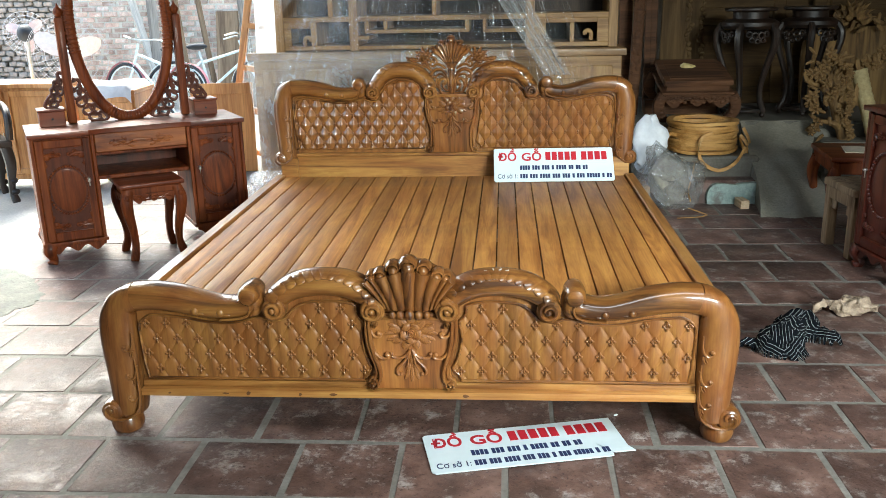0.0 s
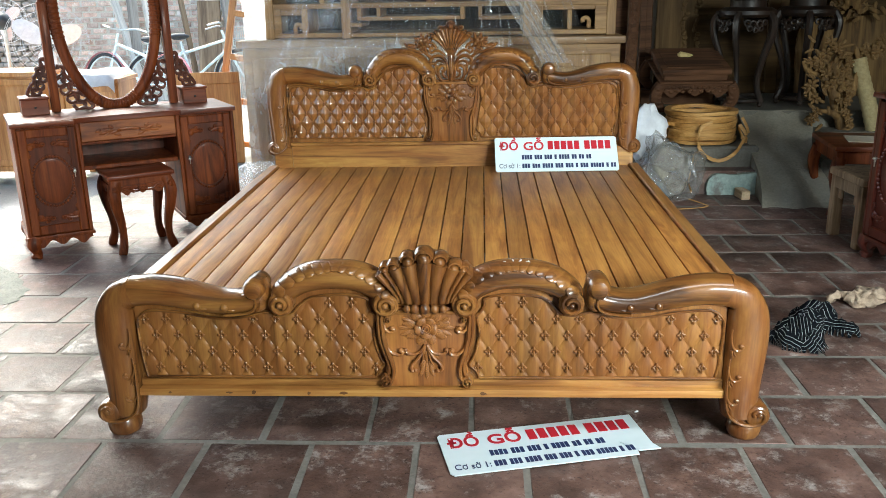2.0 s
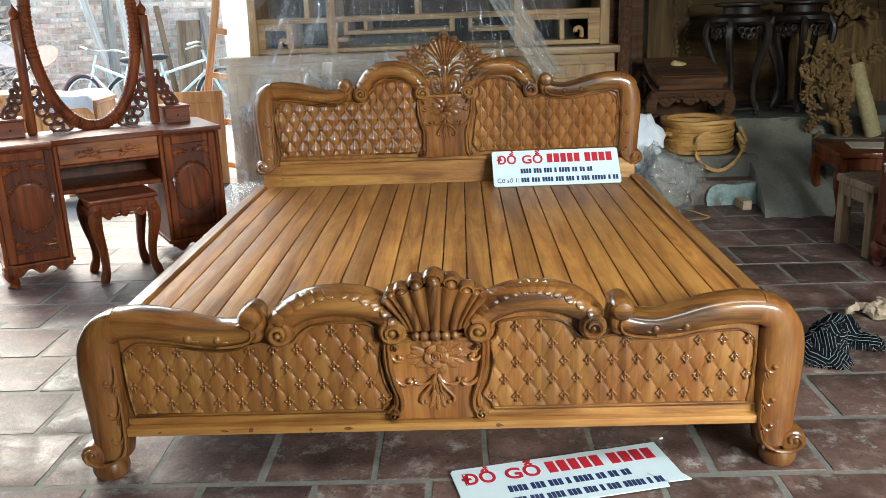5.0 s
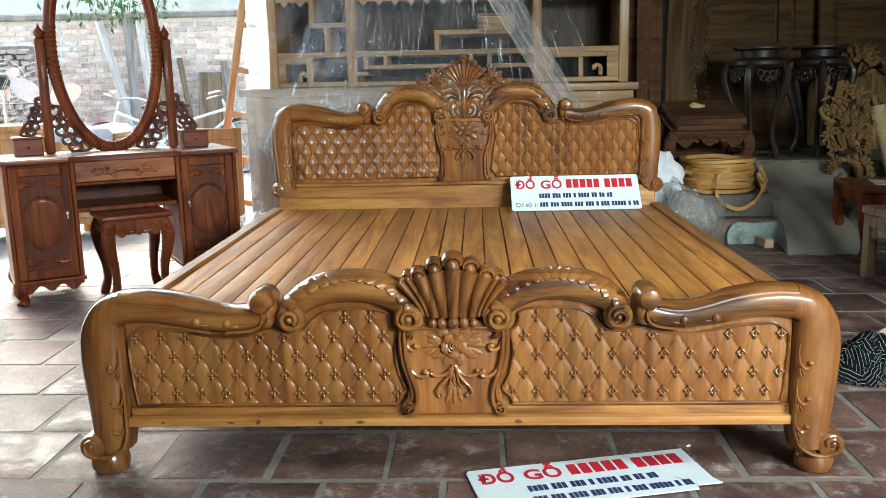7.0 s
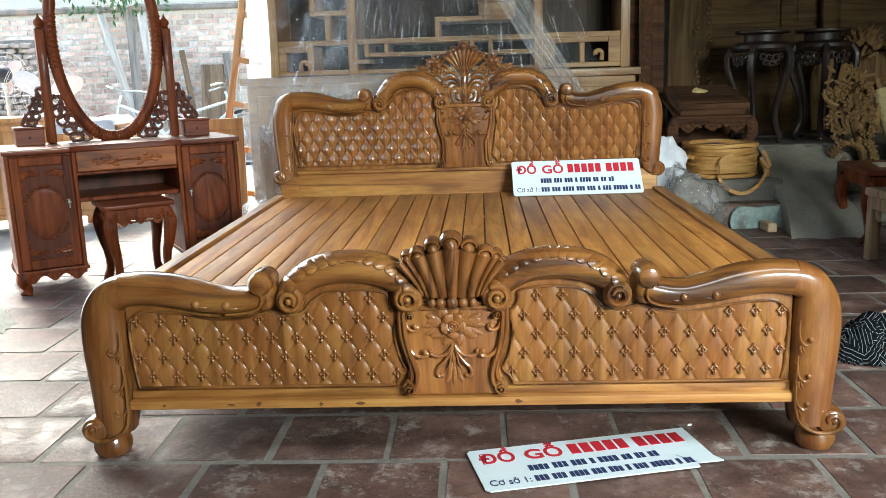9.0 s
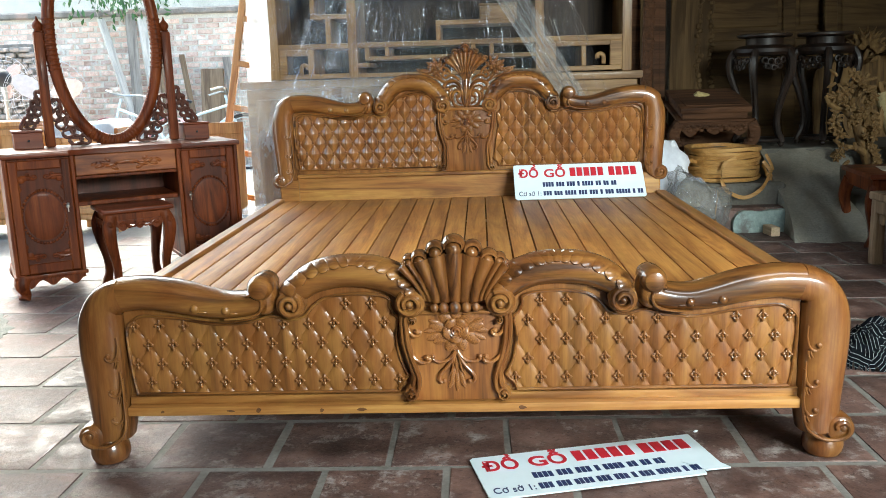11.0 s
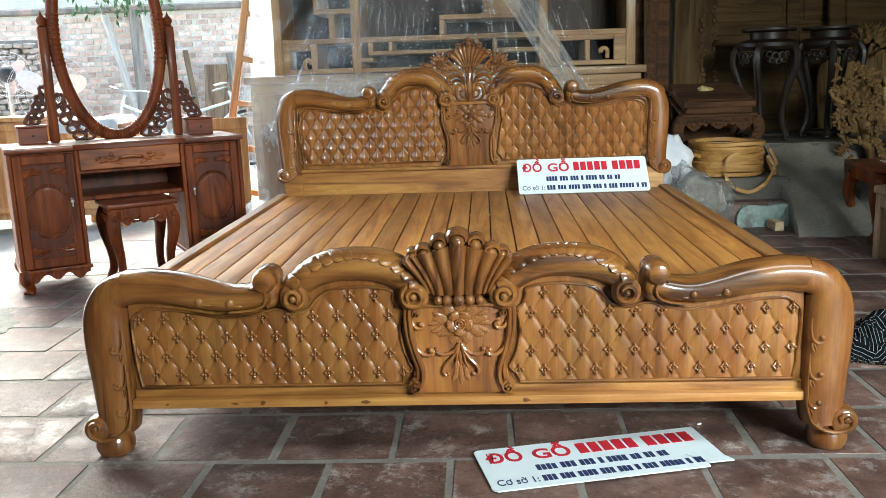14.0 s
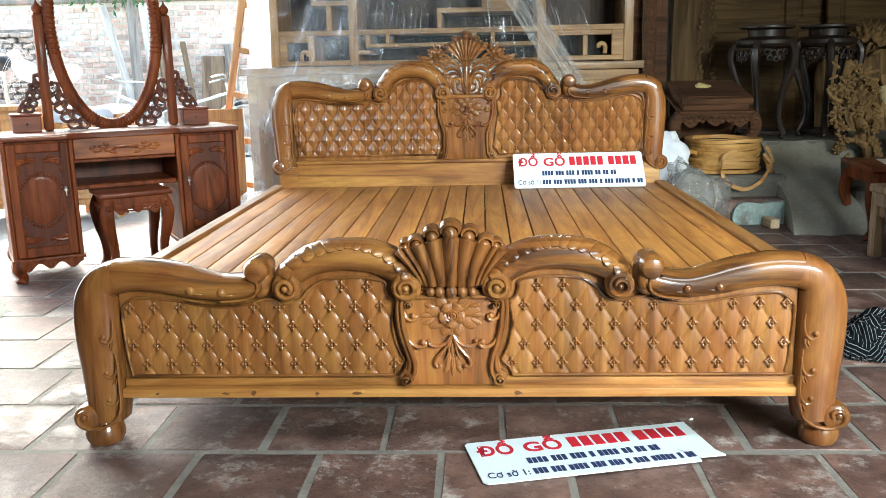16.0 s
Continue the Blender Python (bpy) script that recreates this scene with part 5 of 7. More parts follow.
        tg = Vector((-A * math.sin(a), 0, B * math.cos(a))).normalized()
        nn = Vector((0, 1, 0)).cross(tg)
        sweep(bm, [c + nn * (.0285 * math.cos(u)) + Vector((0, .0262 * math.sin(u), 0)) for u in np.linspace(0, 2 * math.pi, 11)], .006, 6, side=tg, cap=False)
    part("turned_collar", bm, W_ROSE, fr)["kind"] = "stuff"
    return t


dressing_table(pose(-1.709, 2.099, 0, 0, 0, 31.9), "dark rosewood dressing table with an empty oval mirror frame")


def carved_stool(m, label):
    t = thing("dressing_stool", m, label, "stool")
    part("seat", bx(-.17, .17, -.155, .155, .405, .43, bevel=.009, seg=3), W_ROSE_X, t)
    part("seat_frame", bx(-.15, .15, -.135, .135, .345, .405, bevel=.004), W_ROSE, t)
    for s in (-1, 1):
        for k in (-1, 1):
            bm = bmesh.new()
            q = smooth_line([(.128, .39, .03), (.144, .33, .033), (.138, .25, .028), (.122, .16, .022), (.119, .08, .02), (.13, .03, .024), (.138, 0, .021)], 5)
            sweep(bm, [(s * a[0], k * (a[0] - .012), a[1]) for a in q], [a[2] for a in q], 10, power=.75)
            leg = part("leg", bm, W_ROSE, t)
            bm = bmesh.new()
            blob(bm, (s * .142, k * .148, .355), (.02, .02, .022), 8, 6)
            blob(bm, (s * .14, k * .146, .31), (.014, .014, .028), 8, 6)
            part("knee_carving", bm, W_ROSE, leg)
        ap = part("apron", plate(bmesh.new(), scallop(-.12, .12, .37, .055), s * .138 - .006, s * .138 + .006), W_ROSE, t)
        bm = bmesh.new()
        for e in (-1, 1):
            sweep(bm, [(e * x, s * .146, z) for x, z in smooth_line([(.004, .352), (.024, .338), (.048, .342), (.066, .356), (.088, .36), (.098, .348), (.09, .34)], 4)], [.0055 - .0001 * i for i in range(25)], 7)
            for x, z, a in ((.03, .354, 20), (.055, .338, -30), (.08, .347, 25)):
                blob(bm, (e * x, s * .146, z), (.015, .005, .006), 8, 5, rot_y(e * a))
        blob(bm, (0, s * .147, .346), (.013, .007, .012), 10, 6)
        part("apron_carving", bm, W_ROSE, ap)
        b2 = plate(bmesh.new(), scallop(-.11, .11, .37, .055), -.006, .006)
        ap = part("apron", b2, W_ROSE, t)
        ap.matrix_basis = pose(s * .153, 0, 0, 0, 0, 90)
    return t


carved_stool(pose(-1.7, 2.075, 0, 0, 0, 35), "dark rosewood stool with curved legs in front of the dressing table")

# second dressing table cabinet at the other side of the room
t = thing("bedside_cabinet", pose(2.06, 1.86, 0, 0, 0, -82), "dark red lacquered cabinet with a key in its door", "cabinet")
pedestal(t, 0, .36, 0, .42, .1, .79, -1, W_RED, W_RED, [.03, .33])
part("cabinet_top", bx(-.02, .38, -.02, .43, .79, .815, bevel=.006, seg=2), W_RED, t)

# ---- goods and furniture behind the dressing table ----
def yard_cabinet(m, w, d, h, doors, label):
    """Low cabinet with a bow-fronted top, panelled doors, a plinth and block feet."""
    t = thing("wooden_cabinet", m, label, "cabinet", "orange cabinets in the yard")
    part("cabinet_body", bx(0, w, 0, d, .06, h - .03, bevel=.006), W_ORANGE, t)
    rim = smooth_line([(-.012, -.02), (w * .16, -.034), (w * .3, -.016), (w * .5, -.03), (w * .7, -.016), (w * .84, -.034), (w + .012, -.02)], 5)
    part("top", slab(bmesh.new(), rim + [(w + .012, d + .01), (-.012, d + .01)], h - .03, h, .006), W_ORANGE, t)
    part("plinth", bx(-.006, w + .006, -.008, d, .06, .1, bevel=.004), W_ORANGE, t)
    p = w / doors
    for k in range(doors):
        a, b = p * k + .012, p * (k + 1) - .012
        door = part("door", bx(a, b, -.006, .004, .11, h - .05, bevel=.003), W_ORANGE, t)
        for e in ((a, a + .035, .11, h - .05), (b - .035, b, .11, h - .05), (a + .035, b - .035, .11, .15), (a + .035, b - .035, h - .095, h - .05)):
            part("door_frame", bx(e[0], e[1], -.018, -.004, e[2], e[3], bevel=.004), W_ORANGE, door)
        part("handle", blob(bmesh.new(), (b - .018, -.028, h * .52), (.009, .013, .018), 8, 6), M_BRASS, door)
    for fx in (.04, w - .04):
        for fy in (.04, d - .04):
            part("foot", bx(fx - .03, fx + .03, fy - .03, fy + .03, -.05, .06, bevel=.004), W_ORANGE, t)


yard_cabinet(pose(-3.9, 3.78, 0, 0, 0, 2), .84, .4, .79, 2, "orange varnished two-door cabinet standing outside")
yard_cabinet(pose(-2.99, 3.93, 0, 0, 0, 3), .45, .42, .72, 1, "small orange varnished cabinet under a white dust sheet")


def draped(nx, ny, w, d, top, drop, seed, m, name, mat, label, category):
    """Cloth lying over an edge, hanging down at the front and the sides."""
    bm = bmesh.new()
    g = []
    for j in range(ny + 1):
        row = []
        for i in range(nx + 1):
            u, v = i / nx * 2 - 1, j / ny
            x, y = u * w / 2, v * d - d * .3
            z = top
            ov = max(0, -y) * 1.0
            if ov > 0:
                z -= ov * drop / (d * .3)
                y = -ov * .12
            e = max(0, abs(u) - .82) / .18
            z -= e * drop * .5
            q = Vector((x * 5 + seed, y * 5, z * 5))
            z += .03 * noise.noise(q)
            y += .03 * noise.noise(q + Vector((5, 5, 5)))
            row.append(bm.verts.new((x, y, z)))
        g.append(row)
    for a, b in zip(g, g[1:]):
        for i in range(nx):
            bm.faces.new((a[i], a[i + 1], b[i + 1], b[i]))
    bmesh.ops.solidify(bm, geom=list(bm.faces), thickness=.006)
    return solid(name, bm, mat, label, category, "", m, sharp=60)


draped(36, 24, .46, .6, .765, .09, 3.0, pose(-2.775, 3.915, 0, 0, 0, 3), "dust_sheet", M_WHITE, "white dust sheet thrown over the small cabinet", "sheet")
t = thing("leaning_door_panel", pose(-1.95, 4.35, 0, -7, 0, 8), "orange wooden door panel leaning beside the ladder", "door panel")
part("board", bx(-.3, .2, 0, .03, 0, .72, bevel=.004), W_ORANGE, t)
for a, b in ((0, .09), (.63, .72)):
    part("rail", bx(-.3, .2, -.012, .001, a, b, bevel=.003), W_ORANGE, t)
for a, b in ((-.3, -.22), (.12, .2)):
    part("stile", bx(a, b, -.01, .001, .09, .63, bevel=.003), W_ORANGE, t)

t = thing("carved_armchair", pose(-3.52, 3.3, 0, 0, 0, 40), "black carved wooden armchair with a grey jacket over it", "chair")
part("seat", bx(-.26, .26, -.24, .24, .4, .45, bevel=.01), W_BLACK, t)
for sx in (-1, 1):
    for sy in (-1, 1):
        b2 = bmesh.new()
        cabriole(b2, sx * .22, sy * .2, .4, sx, sy, .026)
        for k in range(4):
            blob(b2, (sx * .235, sy * .215, .08 + .08 * k), (.03, .03, .022), 8, 6)
        part("leg", b2, W_BLACK, t)
part("backrest", bx(-.26, .26, .2, .24, .45, 1.0, bevel=.012), W_BLACK, t)
for sx in (-1, 1):
    part("armrest", sweep(bmesh.new(), smooth_line([(sx * .25, .22, .68), (sx * .27, 0, .67), (sx * .26, -.2, .62), (sx * .25, -.22, .45)], 5), .025, 10, side=(1, 0, 0)), W_BLACK, t)
jb = blob(bmesh.new(), (0, 0, 0), (.24, .09, .3), 22, 14)
crumple(jb, .05, 5, 2)
solid("jacket", jb, plain("grey_jacket_cloth", (.07, .075, .09), .85), "dark grey jacket hanging over the armchair", "jacket", "", Matrix.Translation((-3.6, 3.4, .78)) @ pose(0, 0, 0, 8, 0, 40))
solid("red_board", bx(-.12, .12, -.05, .05, -.05, .0, bevel=.006), M_REDCLOTH, "red painted batten lying on the yard ground", "batten", "", pose(-2.36, 4.2, 0.0, 0, 0, 4))
solid("dark_batten", bx(-.3, .3, -.03, .03, -.05, -.01, bevel=.006), M_DARK, "dark wooden batten lying on the yard ground", "batten", "", pose(-2.45, 3.1, 0, 0, 0, 22))


# ---- yard: fans, bicycles, planks, brick wall ----
def fan(m, r, blade, label):
    t = thing("pedestal_fan", m, label, "fan", "fans in the yard")
    part("base", lathe(bmesh.new(), [(.2, 0), (.2, .02), (.06, .045), (.03, .07)], 20), M_FAN, t)
    h = 1.16 if blade is M_PINK else .98
    part("pole", lathe(bmesh.new(), [(.018, .06), (.018, h - .02)], 10), M_METAL, t)
    mo = blob(bmesh.new(), (0, .1, h), (.07, .1, .075), 14, 8)
    part("motor", mo, M_DARK, t, "dark motor housing")
    bm = bmesh.new()
    for yy in (-.07, .03):
        for k in range(5):
            rr = r * (k + 1) / 5
            sweep(bm, [(rr * math.cos(a), yy - .03 * (1 - (rr / r) ** 2) * (1 if yy < 0 else -1), h + rr * math.sin(a)) for a in np.linspace(0, 2 * math.pi, 33)], .0012, 5, cap=False)
        for k in range(28):
            a = 2 * math.pi * k / 28
            sweep(bm, [(rr * math.cos(a), yy - .03 * (1 - (rr / r) ** 2) * (1 if yy < 0 else -1), h + rr * math.sin(a)) for rr in np.linspace(.04, r, 5)], .0007, 4)
    part("cage", bm, M_FAN, t, "round wire cage")["kind"] = "stuff"
    part("hub", blob(bmesh.new(), (0, -.03, h), (.04, .03, .04), 12, 8), blade, t)
    for k in range(3):
        a = 2 * math.pi * k / 3 + .4
        bm = bmesh.new()
        blob(bm, (0, 0, 0), (r * .42, .004, r * .26), 14, 6)
        o = part("blade", bm, blade, t)
        o.matrix_basis = Matrix.Translation((r * .5 * math.cos(a), -.02, h + r * .5 * math.sin(a))) @ Matrix.Rotation(-a, 4, "Y") @ Matrix.Rotation(.35, 4, "X")
    return t


fan(pose(-4.02, 5.2, -.05, 0, 0, 205), .19, M_PINK, "white pedestal fan with pink blades standing in the yard")
fan(pose(-3.5, 4.9, -.05, 0, 0, 20), .33, M_FAN, "large white pedestal fan standing in the yard")


def bicycle(m, paint, guard, label, basket=True):
    t = thing("bicycle", m, label, "bicycle", "bicycles by the wall")
    R = .33
    for wx in (-.52, .52):
        tyre = part("wheel", sweep(bmesh.new(), [(wx + R * math.cos(a), 0, R + .015 + R * math.sin(a)) for a in np.linspace(0, 2 * math.pi, 41)], .017, 8, cap=False), M_DARK, t, "black tyred wheel")
        part("rim", sweep(bmesh.new(), [(wx + (R - .03) * math.cos(a), 0, R + .015 + (R - .03) * math.sin(a)) for a in np.linspace(0, 2 * math.pi, 41)], (.006, .012), 6, cap=False), paint, tyre)
        bm = bmesh.new()
        for k in range(14):
            a = 2 * math.pi * k / 14
            sweep(bm, [(wx, 0, R + .015), (wx + (R - .03) * math.cos(a), 0, R + .015 + (R - .03) * math.sin(a))], .002, 4)
        part("spokes", bm, M_METAL, tyre)["kind"] = "stuff"
        gd = [(wx + (R + .03) * math.cos(a), 0, R + .015 + (R + .03) * math.sin(a)) for a in np.linspace(radians(10), radians(170), 21)]
        part("mudguard", sweep(bmesh.new(), gd, (.004, .025), 6), guard, t)
    tubes = (((-.52, .345), (-.1, .33)), ((-.1, .33), (-.2, .8)), ((-.1, .33), (.34, .68)), ((-.17, .66), (.33, .8)), ((-.52, .345), (-.18, .68)), ((.3, .92), (.38, .64)), ((.38, .64), (.52, .345)))
    for (a, b), (c, d) in tubes:
        part("frame_tube", sweep(bmesh.new(), [(a, 0, b), (c, 0, d)], .016, 8), paint, t)
    part("saddle", blob(bmesh.new(), (-.22, 0, .86), (.13, .075, .04), 14, 8), M_DARK, t)
    part("handlebar", sweep(bmesh.new(), smooth_line([(.12, -.28, .96), (.26, -.25, .99), (.3, -.08, .97), (.3, .08, .97), (.26, .25, .99), (.12, .28, .96)], 5), .012, 8, side=(0, 0, 1)), M_METAL, t)
    part("crank", lathe(bmesh.new(), [(.09, -.004), (.09, .004)], 20), M_METAL, t).matrix_basis = pose(-.1, -.04, .33, 90)
    if not basket:
        return t
    bk = bmesh.new()
    for zz in (.72, .8, .88, .95):
        sweep(bk, [(.42, -.15, zz), (.68, -.15, zz), (.68, .15, zz), (.42, .15, zz), (.42, -.15, zz)], .005, 5, side=(0, 0, 1))
    for k in range(6):
        sweep(bk, [(.42 + .052 * k, -.15, .72), (.42 + .052 * k, -.15, .95)], .004, 4)
        sweep(bk, [(.42 + .052 * k, .15, .72), (.42 + .052 * k, .15, .95)], .004, 4)
    box(bk, .42, .68, -.15, .15, .715, .722)
    part("basket", bk, M_METAL, t, "grey wire basket")["kind"] = "stuff"
    return t


bicycle(Matrix.Translation((-3.95, 7.7, -.05)) @ pose(0, 0, 0, 8, 0, 155), M_BIKE, M_BIKE_RED, "pale bicycle with red mudguards leaning in the yard", False)
bicycle(Matrix.Translation((-3.3, 8.2, -.05)) @ pose(0, 0, 0, -7, 0, 20), M_BIKE, M_BIKE, "pale blue bicycle with a basket leaning in the yard")
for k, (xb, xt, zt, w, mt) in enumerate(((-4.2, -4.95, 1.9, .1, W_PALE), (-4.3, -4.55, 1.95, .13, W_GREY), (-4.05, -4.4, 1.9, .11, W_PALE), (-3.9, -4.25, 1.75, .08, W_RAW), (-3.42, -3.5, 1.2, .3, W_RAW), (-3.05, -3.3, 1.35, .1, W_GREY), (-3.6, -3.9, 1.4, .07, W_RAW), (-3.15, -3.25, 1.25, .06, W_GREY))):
    a, b = Vector((xb, 8.75 + .05 * k, -.05)), Vector((xt, 9.42, zt))
    dv = b - a
    L = dv.length
    q = dv.to_track_quat("Z", "Y").to_matrix().to_4x4()
    bm = bx(-w / 2, w / 2, -.018, .018, 0, L, bevel=.004)
    solid("leaning_plank", bm, mt, ("weathered bare plank leaning on the brick wall", "brown sawn plank leaning on the brick wall")[mt is W_RAW], "plank", "", Matrix.Translation(a) @ q, "planks against the wall")
t = thing("cloth_bundle", pose(-4.35, 6.9, -.05), "white plastic sacks heaped in the yard", "sack")
for k, (x, y, r) in enumerate(((0, 0, .26), (.35, .1, .22), (-.35, .05, .24), (.1, -.15, .2))):
    b2 = blob(bmesh.new(), (x, y, r * .7), (r, r * .8, r * .75), 18, 12)
    crumple(b2, .05, 5, k)
    for v in b2.verts:
        v.co.z = max(0, v.co.z)
    part("sack", b2, M_WHITE, t)

yard = setting("wall_yard", bx(-9, -.5, 9.55, 9.75, -.1, 1.93), M_MORTAR_LIT, "old red brick yard wall, brick and mortar lightened as if in strong daylight", "wall")
part("coping", bx(-9, -.5, 9.48, 9.82, 1.93, 2.02, bevel=.02), M_STONE, yard, "mossy coping along the wall")
setting("wall_neighbour", bx(-14, 2, 15, 15.3, -.1, 4.5), M_YARD, "pale rendered wall of a neighbouring house", "wall")
rub = setting("wall_rubble", bx(-9, -5.4, 8.3, 8.6, -.1, 1.55), M_STONE, "dark rubble stone wall beside the yard", "wall")
rg = random.Random(8)
for j in range(23):
    for k in range(12):
        b2 = bx(-.064 * rg.uniform(.7, 1.0), .064 * rg.uniform(.7, 1.0), -.05, .06, -.03 * rg.uniform(.75, 1.0), .03 * rg.uniform(.75, 1.0), bevel=.006)
        crumple(b2, .012, 12, j * 13 + k)
        o = part("stone", b2, M_STONE, rub, sharp=50)
        o.matrix_basis = pose(-6.8 + .128 * k + .06 * (j % 2) + rg.uniform(-.012, .012), 8.28 + rg.uniform(-.03, .02), .03 + .066 * j, 0, rg.uniform(-5, 5), 0)
rg = random.Random(4)
t = thing("leafy_branch", pose(-4.75, 9.3, 2.0), "green leafy branch hanging over the wall", "branch")
tw = bmesh.new()
for k in range(5):
    q = smooth_line([(rg.uniform(-.1, .1), .3, .35), (rg.uniform(-.4, .4), .1, .3), (rg.uniform(-.7, .7), -.05, .0 + rg.uniform(-.15, .1))], 5)
    sweep(tw, q, .006, 5)
part("twig", tw, W_GREY, t)
lb = bmesh.new()
for k in range(170):
    c = Vector((rg.gauss(0, .4), rg.uniform(-.15, .25), rg.gauss(.08, .12)))
    mm = Euler((rg.uniform(0, 3), rg.uniform(0, 3), rg.uniform(0, 6))).to_matrix()
    vs = [lb.verts.new(c + mm @ Vector(p)) for p in ((-.055, 0, 0), (0, .022, .008), (.055, 0, -.006), (0, -.022, .008))]
    lb.faces.new(vs)
part("leaves", lb, M_LEAF, t)["kind"] = "stuff"

# ---- display cabinet under polythene ----
cab = thing("display_cabinet", pose(0, 3.45, 0), "pale unfinished wooden display cabinet with fretwork shelves under polythene", "cabinet")
part("base_cabinet", bx(-1.42, 1.06, -.08, .5, 0, .965, bevel=.006), W_CAB, cab)
part("base_top", bx(-1.45, 1.085, -.12, .52, .965, 1.012, bevel=.008, seg=2), W_CAB, cab)
for k in range(4):
    d = part("base_door", bx(-1.36 + .6 * k, -.8 + .6 * k, -.098, -.078, .12, .9, bevel=.006), W_CAB_Z, cab)
    part("inset_panel", bx(-1.29 + .6 * k, -.87 + .6 * k, -.106, -.096, .2, .82, bevel=.006), W_CAB_Z, d)
part("back_board", bx(-1.26, 1.03, .42, .44, 1.012, 2.35), W_DARKBACK, cab, "back board coloured dark for the shade in the compartments")
for x0, x1 in ((-1.275, -1.215), (-.765, -.705), (.43, .485), (.975, 1.035)):
    part("post", bx(x0, x1, 0, .42, 1.012, 2.35, bevel=.004), W_CAB_Z, cab)
part("crown", bx(-1.33, 1.09, -.04, .46, 2.35, 2.45, bevel=.012), W_CAB, cab)


def bar(x0, x1, z0, z1, y1=.4):
    part("shelf_bar", bx(x0, x1, .004, y1, z0, z1, bevel=.003), W_CAB, cab)


def upright(x0, x1, z0, z1, y1=.4):
    part("shelf_upright", bx(x0, x1, .006, y1, z0, z1, bevel=.003), W_CAB_Z, cab)


bar(-1.215, -.765, 1.205, 1.238)
bar(-.705, .43, 1.205, 1.238)
bar(.485, .975, 1.205, 1.24)
bar(-1.215, -.765, 1.02, 1.05)
bar(-.705, .43, 1.02, 1.045)
bar(.485, .975, 1.02, 1.05)
# left fretwork
upright(-1.03, -.99, 1.05, 1.205)
bar(-1.215, -1.165, 1.05, 1.205, .03)
bar(-1.165, -1.03, 1.165, 1.205, .03)
upright(-.905, -.872, 1.238, 1.39)
bar(-1.0, -.765, 1.39, 1.42)
upright(-1.0, -.968, 1.42, 1.62)
bar(-1.215, -.765, 1.62, 1.655)
bar(-1.215, -.765, 2.0, 2.03)
# key fret in the middle
bar(-.63, .02, 1.125, 1.15)
upright(-.66, -.63, 1.125, 1.205)
upright(-.53, -.505, 1.15, 1.205)
bar(-.705, -.63, 1.085, 1.11)
upright(.02, .05, 1.125, 1.205)
bar(.14, .43, 1.12, 1.145)
upright(.14, .165, 1.145, 1.205)
bar(-.705, .43, 1.62, 1.66)
bar(-.2, .3, 1.33, 1.36)
upright(-.2, -.17, 1.238, 1.33)
bar(-.705, .43, 2.0, 2.03)
# right compartments
bar(.485, .56, 1.05, 1.205, .03)
bar(.9, .975, 1.05, 1.205, .03)
bar(.56, .9, 1.175, 1.205, .03)
bar(.485, .975, 1.62, 1.66)
upright(.72, .75, 1.05, 1.175)
for x0, x1 in ((-1.21, -1.0), (-.7, .42), (.49, .97)):
    n = max(4, int((x1 - x0) / .05))
    low = []
    for k in range(n * 4 + 1):
        tt = k / (n * 4)
        low.append((x0 + (x1 - x0) * tt, 1.56 - .028 * abs(math.sin(tt * math.pi * n * .5)) - .012 * math.cos(tt * math.pi * 2 * n)))
    part("scalloped_valance", plate(bmesh.new(), [(x1, 1.63), (x0, 1.63)] + low, .004, .024), W_CAB, cab)
for cx, cz, s in ((-1.075, 1.075, 1), (.86, 1.09, -1)):
    bm = bmesh.new()
    sweep(bm, smooth_line([(cx, .015, cz - .03), (cx, .015, cz + .015), (cx + s * .018, .015, cz + .032), (cx + s * .04, .015, cz + .022), (cx + s * .038, .015, cz + .004)], 5), (.014, .012), 10)
    part("fret_curl", bm, W_CAB, cab)
t = thing("wooden_box", pose(.2, 3.6, 1.36), "small pale wooden box on the cabinet shelf", "box")
part("box_body", bx(-.12, .12, 0, .14, 0, .09, bevel=.005), W_CAB, t)
part("box_lid", bx(-.125, .125, -.005, .145, .09, .105, bevel=.004), W_CAB, t)


def sheet(name, fn, nu, nv, mat, label, m=None):
    bm = bmesh.new()
    g = [[bm.verts.new(fn(i / nu, j / nv)) for i in range(nu + 1)] for j in range(nv + 1)]
    for a, b in zip(g, g[1:]):
        for i in range(nu):
            bm.faces.new((a[i], a[i + 1], b[i + 1], b[i]))
    uv = bm.loops.layers.uv.new("sheet")
    idx = {}
    for j, row in enumerate(g):
        for i, v in enumerate(row):
            idx[v] = (i / nu * 6, j / nv * 3)
    for f in bm.faces:
        for lp in f.loops:
            lp[uv].uv = idx[lp.vert]
    return solid(name, bm, mat, label, "plastic sheet", "", m, "polythene sheets", sharp=80)


def tent(u, v):
    """Folds fall from a gathered top and spread to both sides."""
    top = -.12 + .62 * (u - .5)
    low = -1.32 + 2.28 * u
    k = v ** .85
    x = top + (low - top) * k
    fold = math.sin(u * 44 + 2.2 * math.sin(u * 9)) * .5 + math.sin(u * 91 + 1.3) * .3 + .4 * noise.noise(Vector((u * 14, v * 1.6, 3)))
    y = 3.24 - .1 * k + .035 * fold * (1 - .45 * k)
    y -= .1 * math.exp(-((u - .8) / .08) ** 2) * (1 - k * .6)
    z = 2.4 - (2.4 - .62) * v + .02 * noise.noise(Vector((u * 6, v * 5, 9)))
    x += .012 * math.sin(u * 60 + v * 3)
    return (x, y, z)


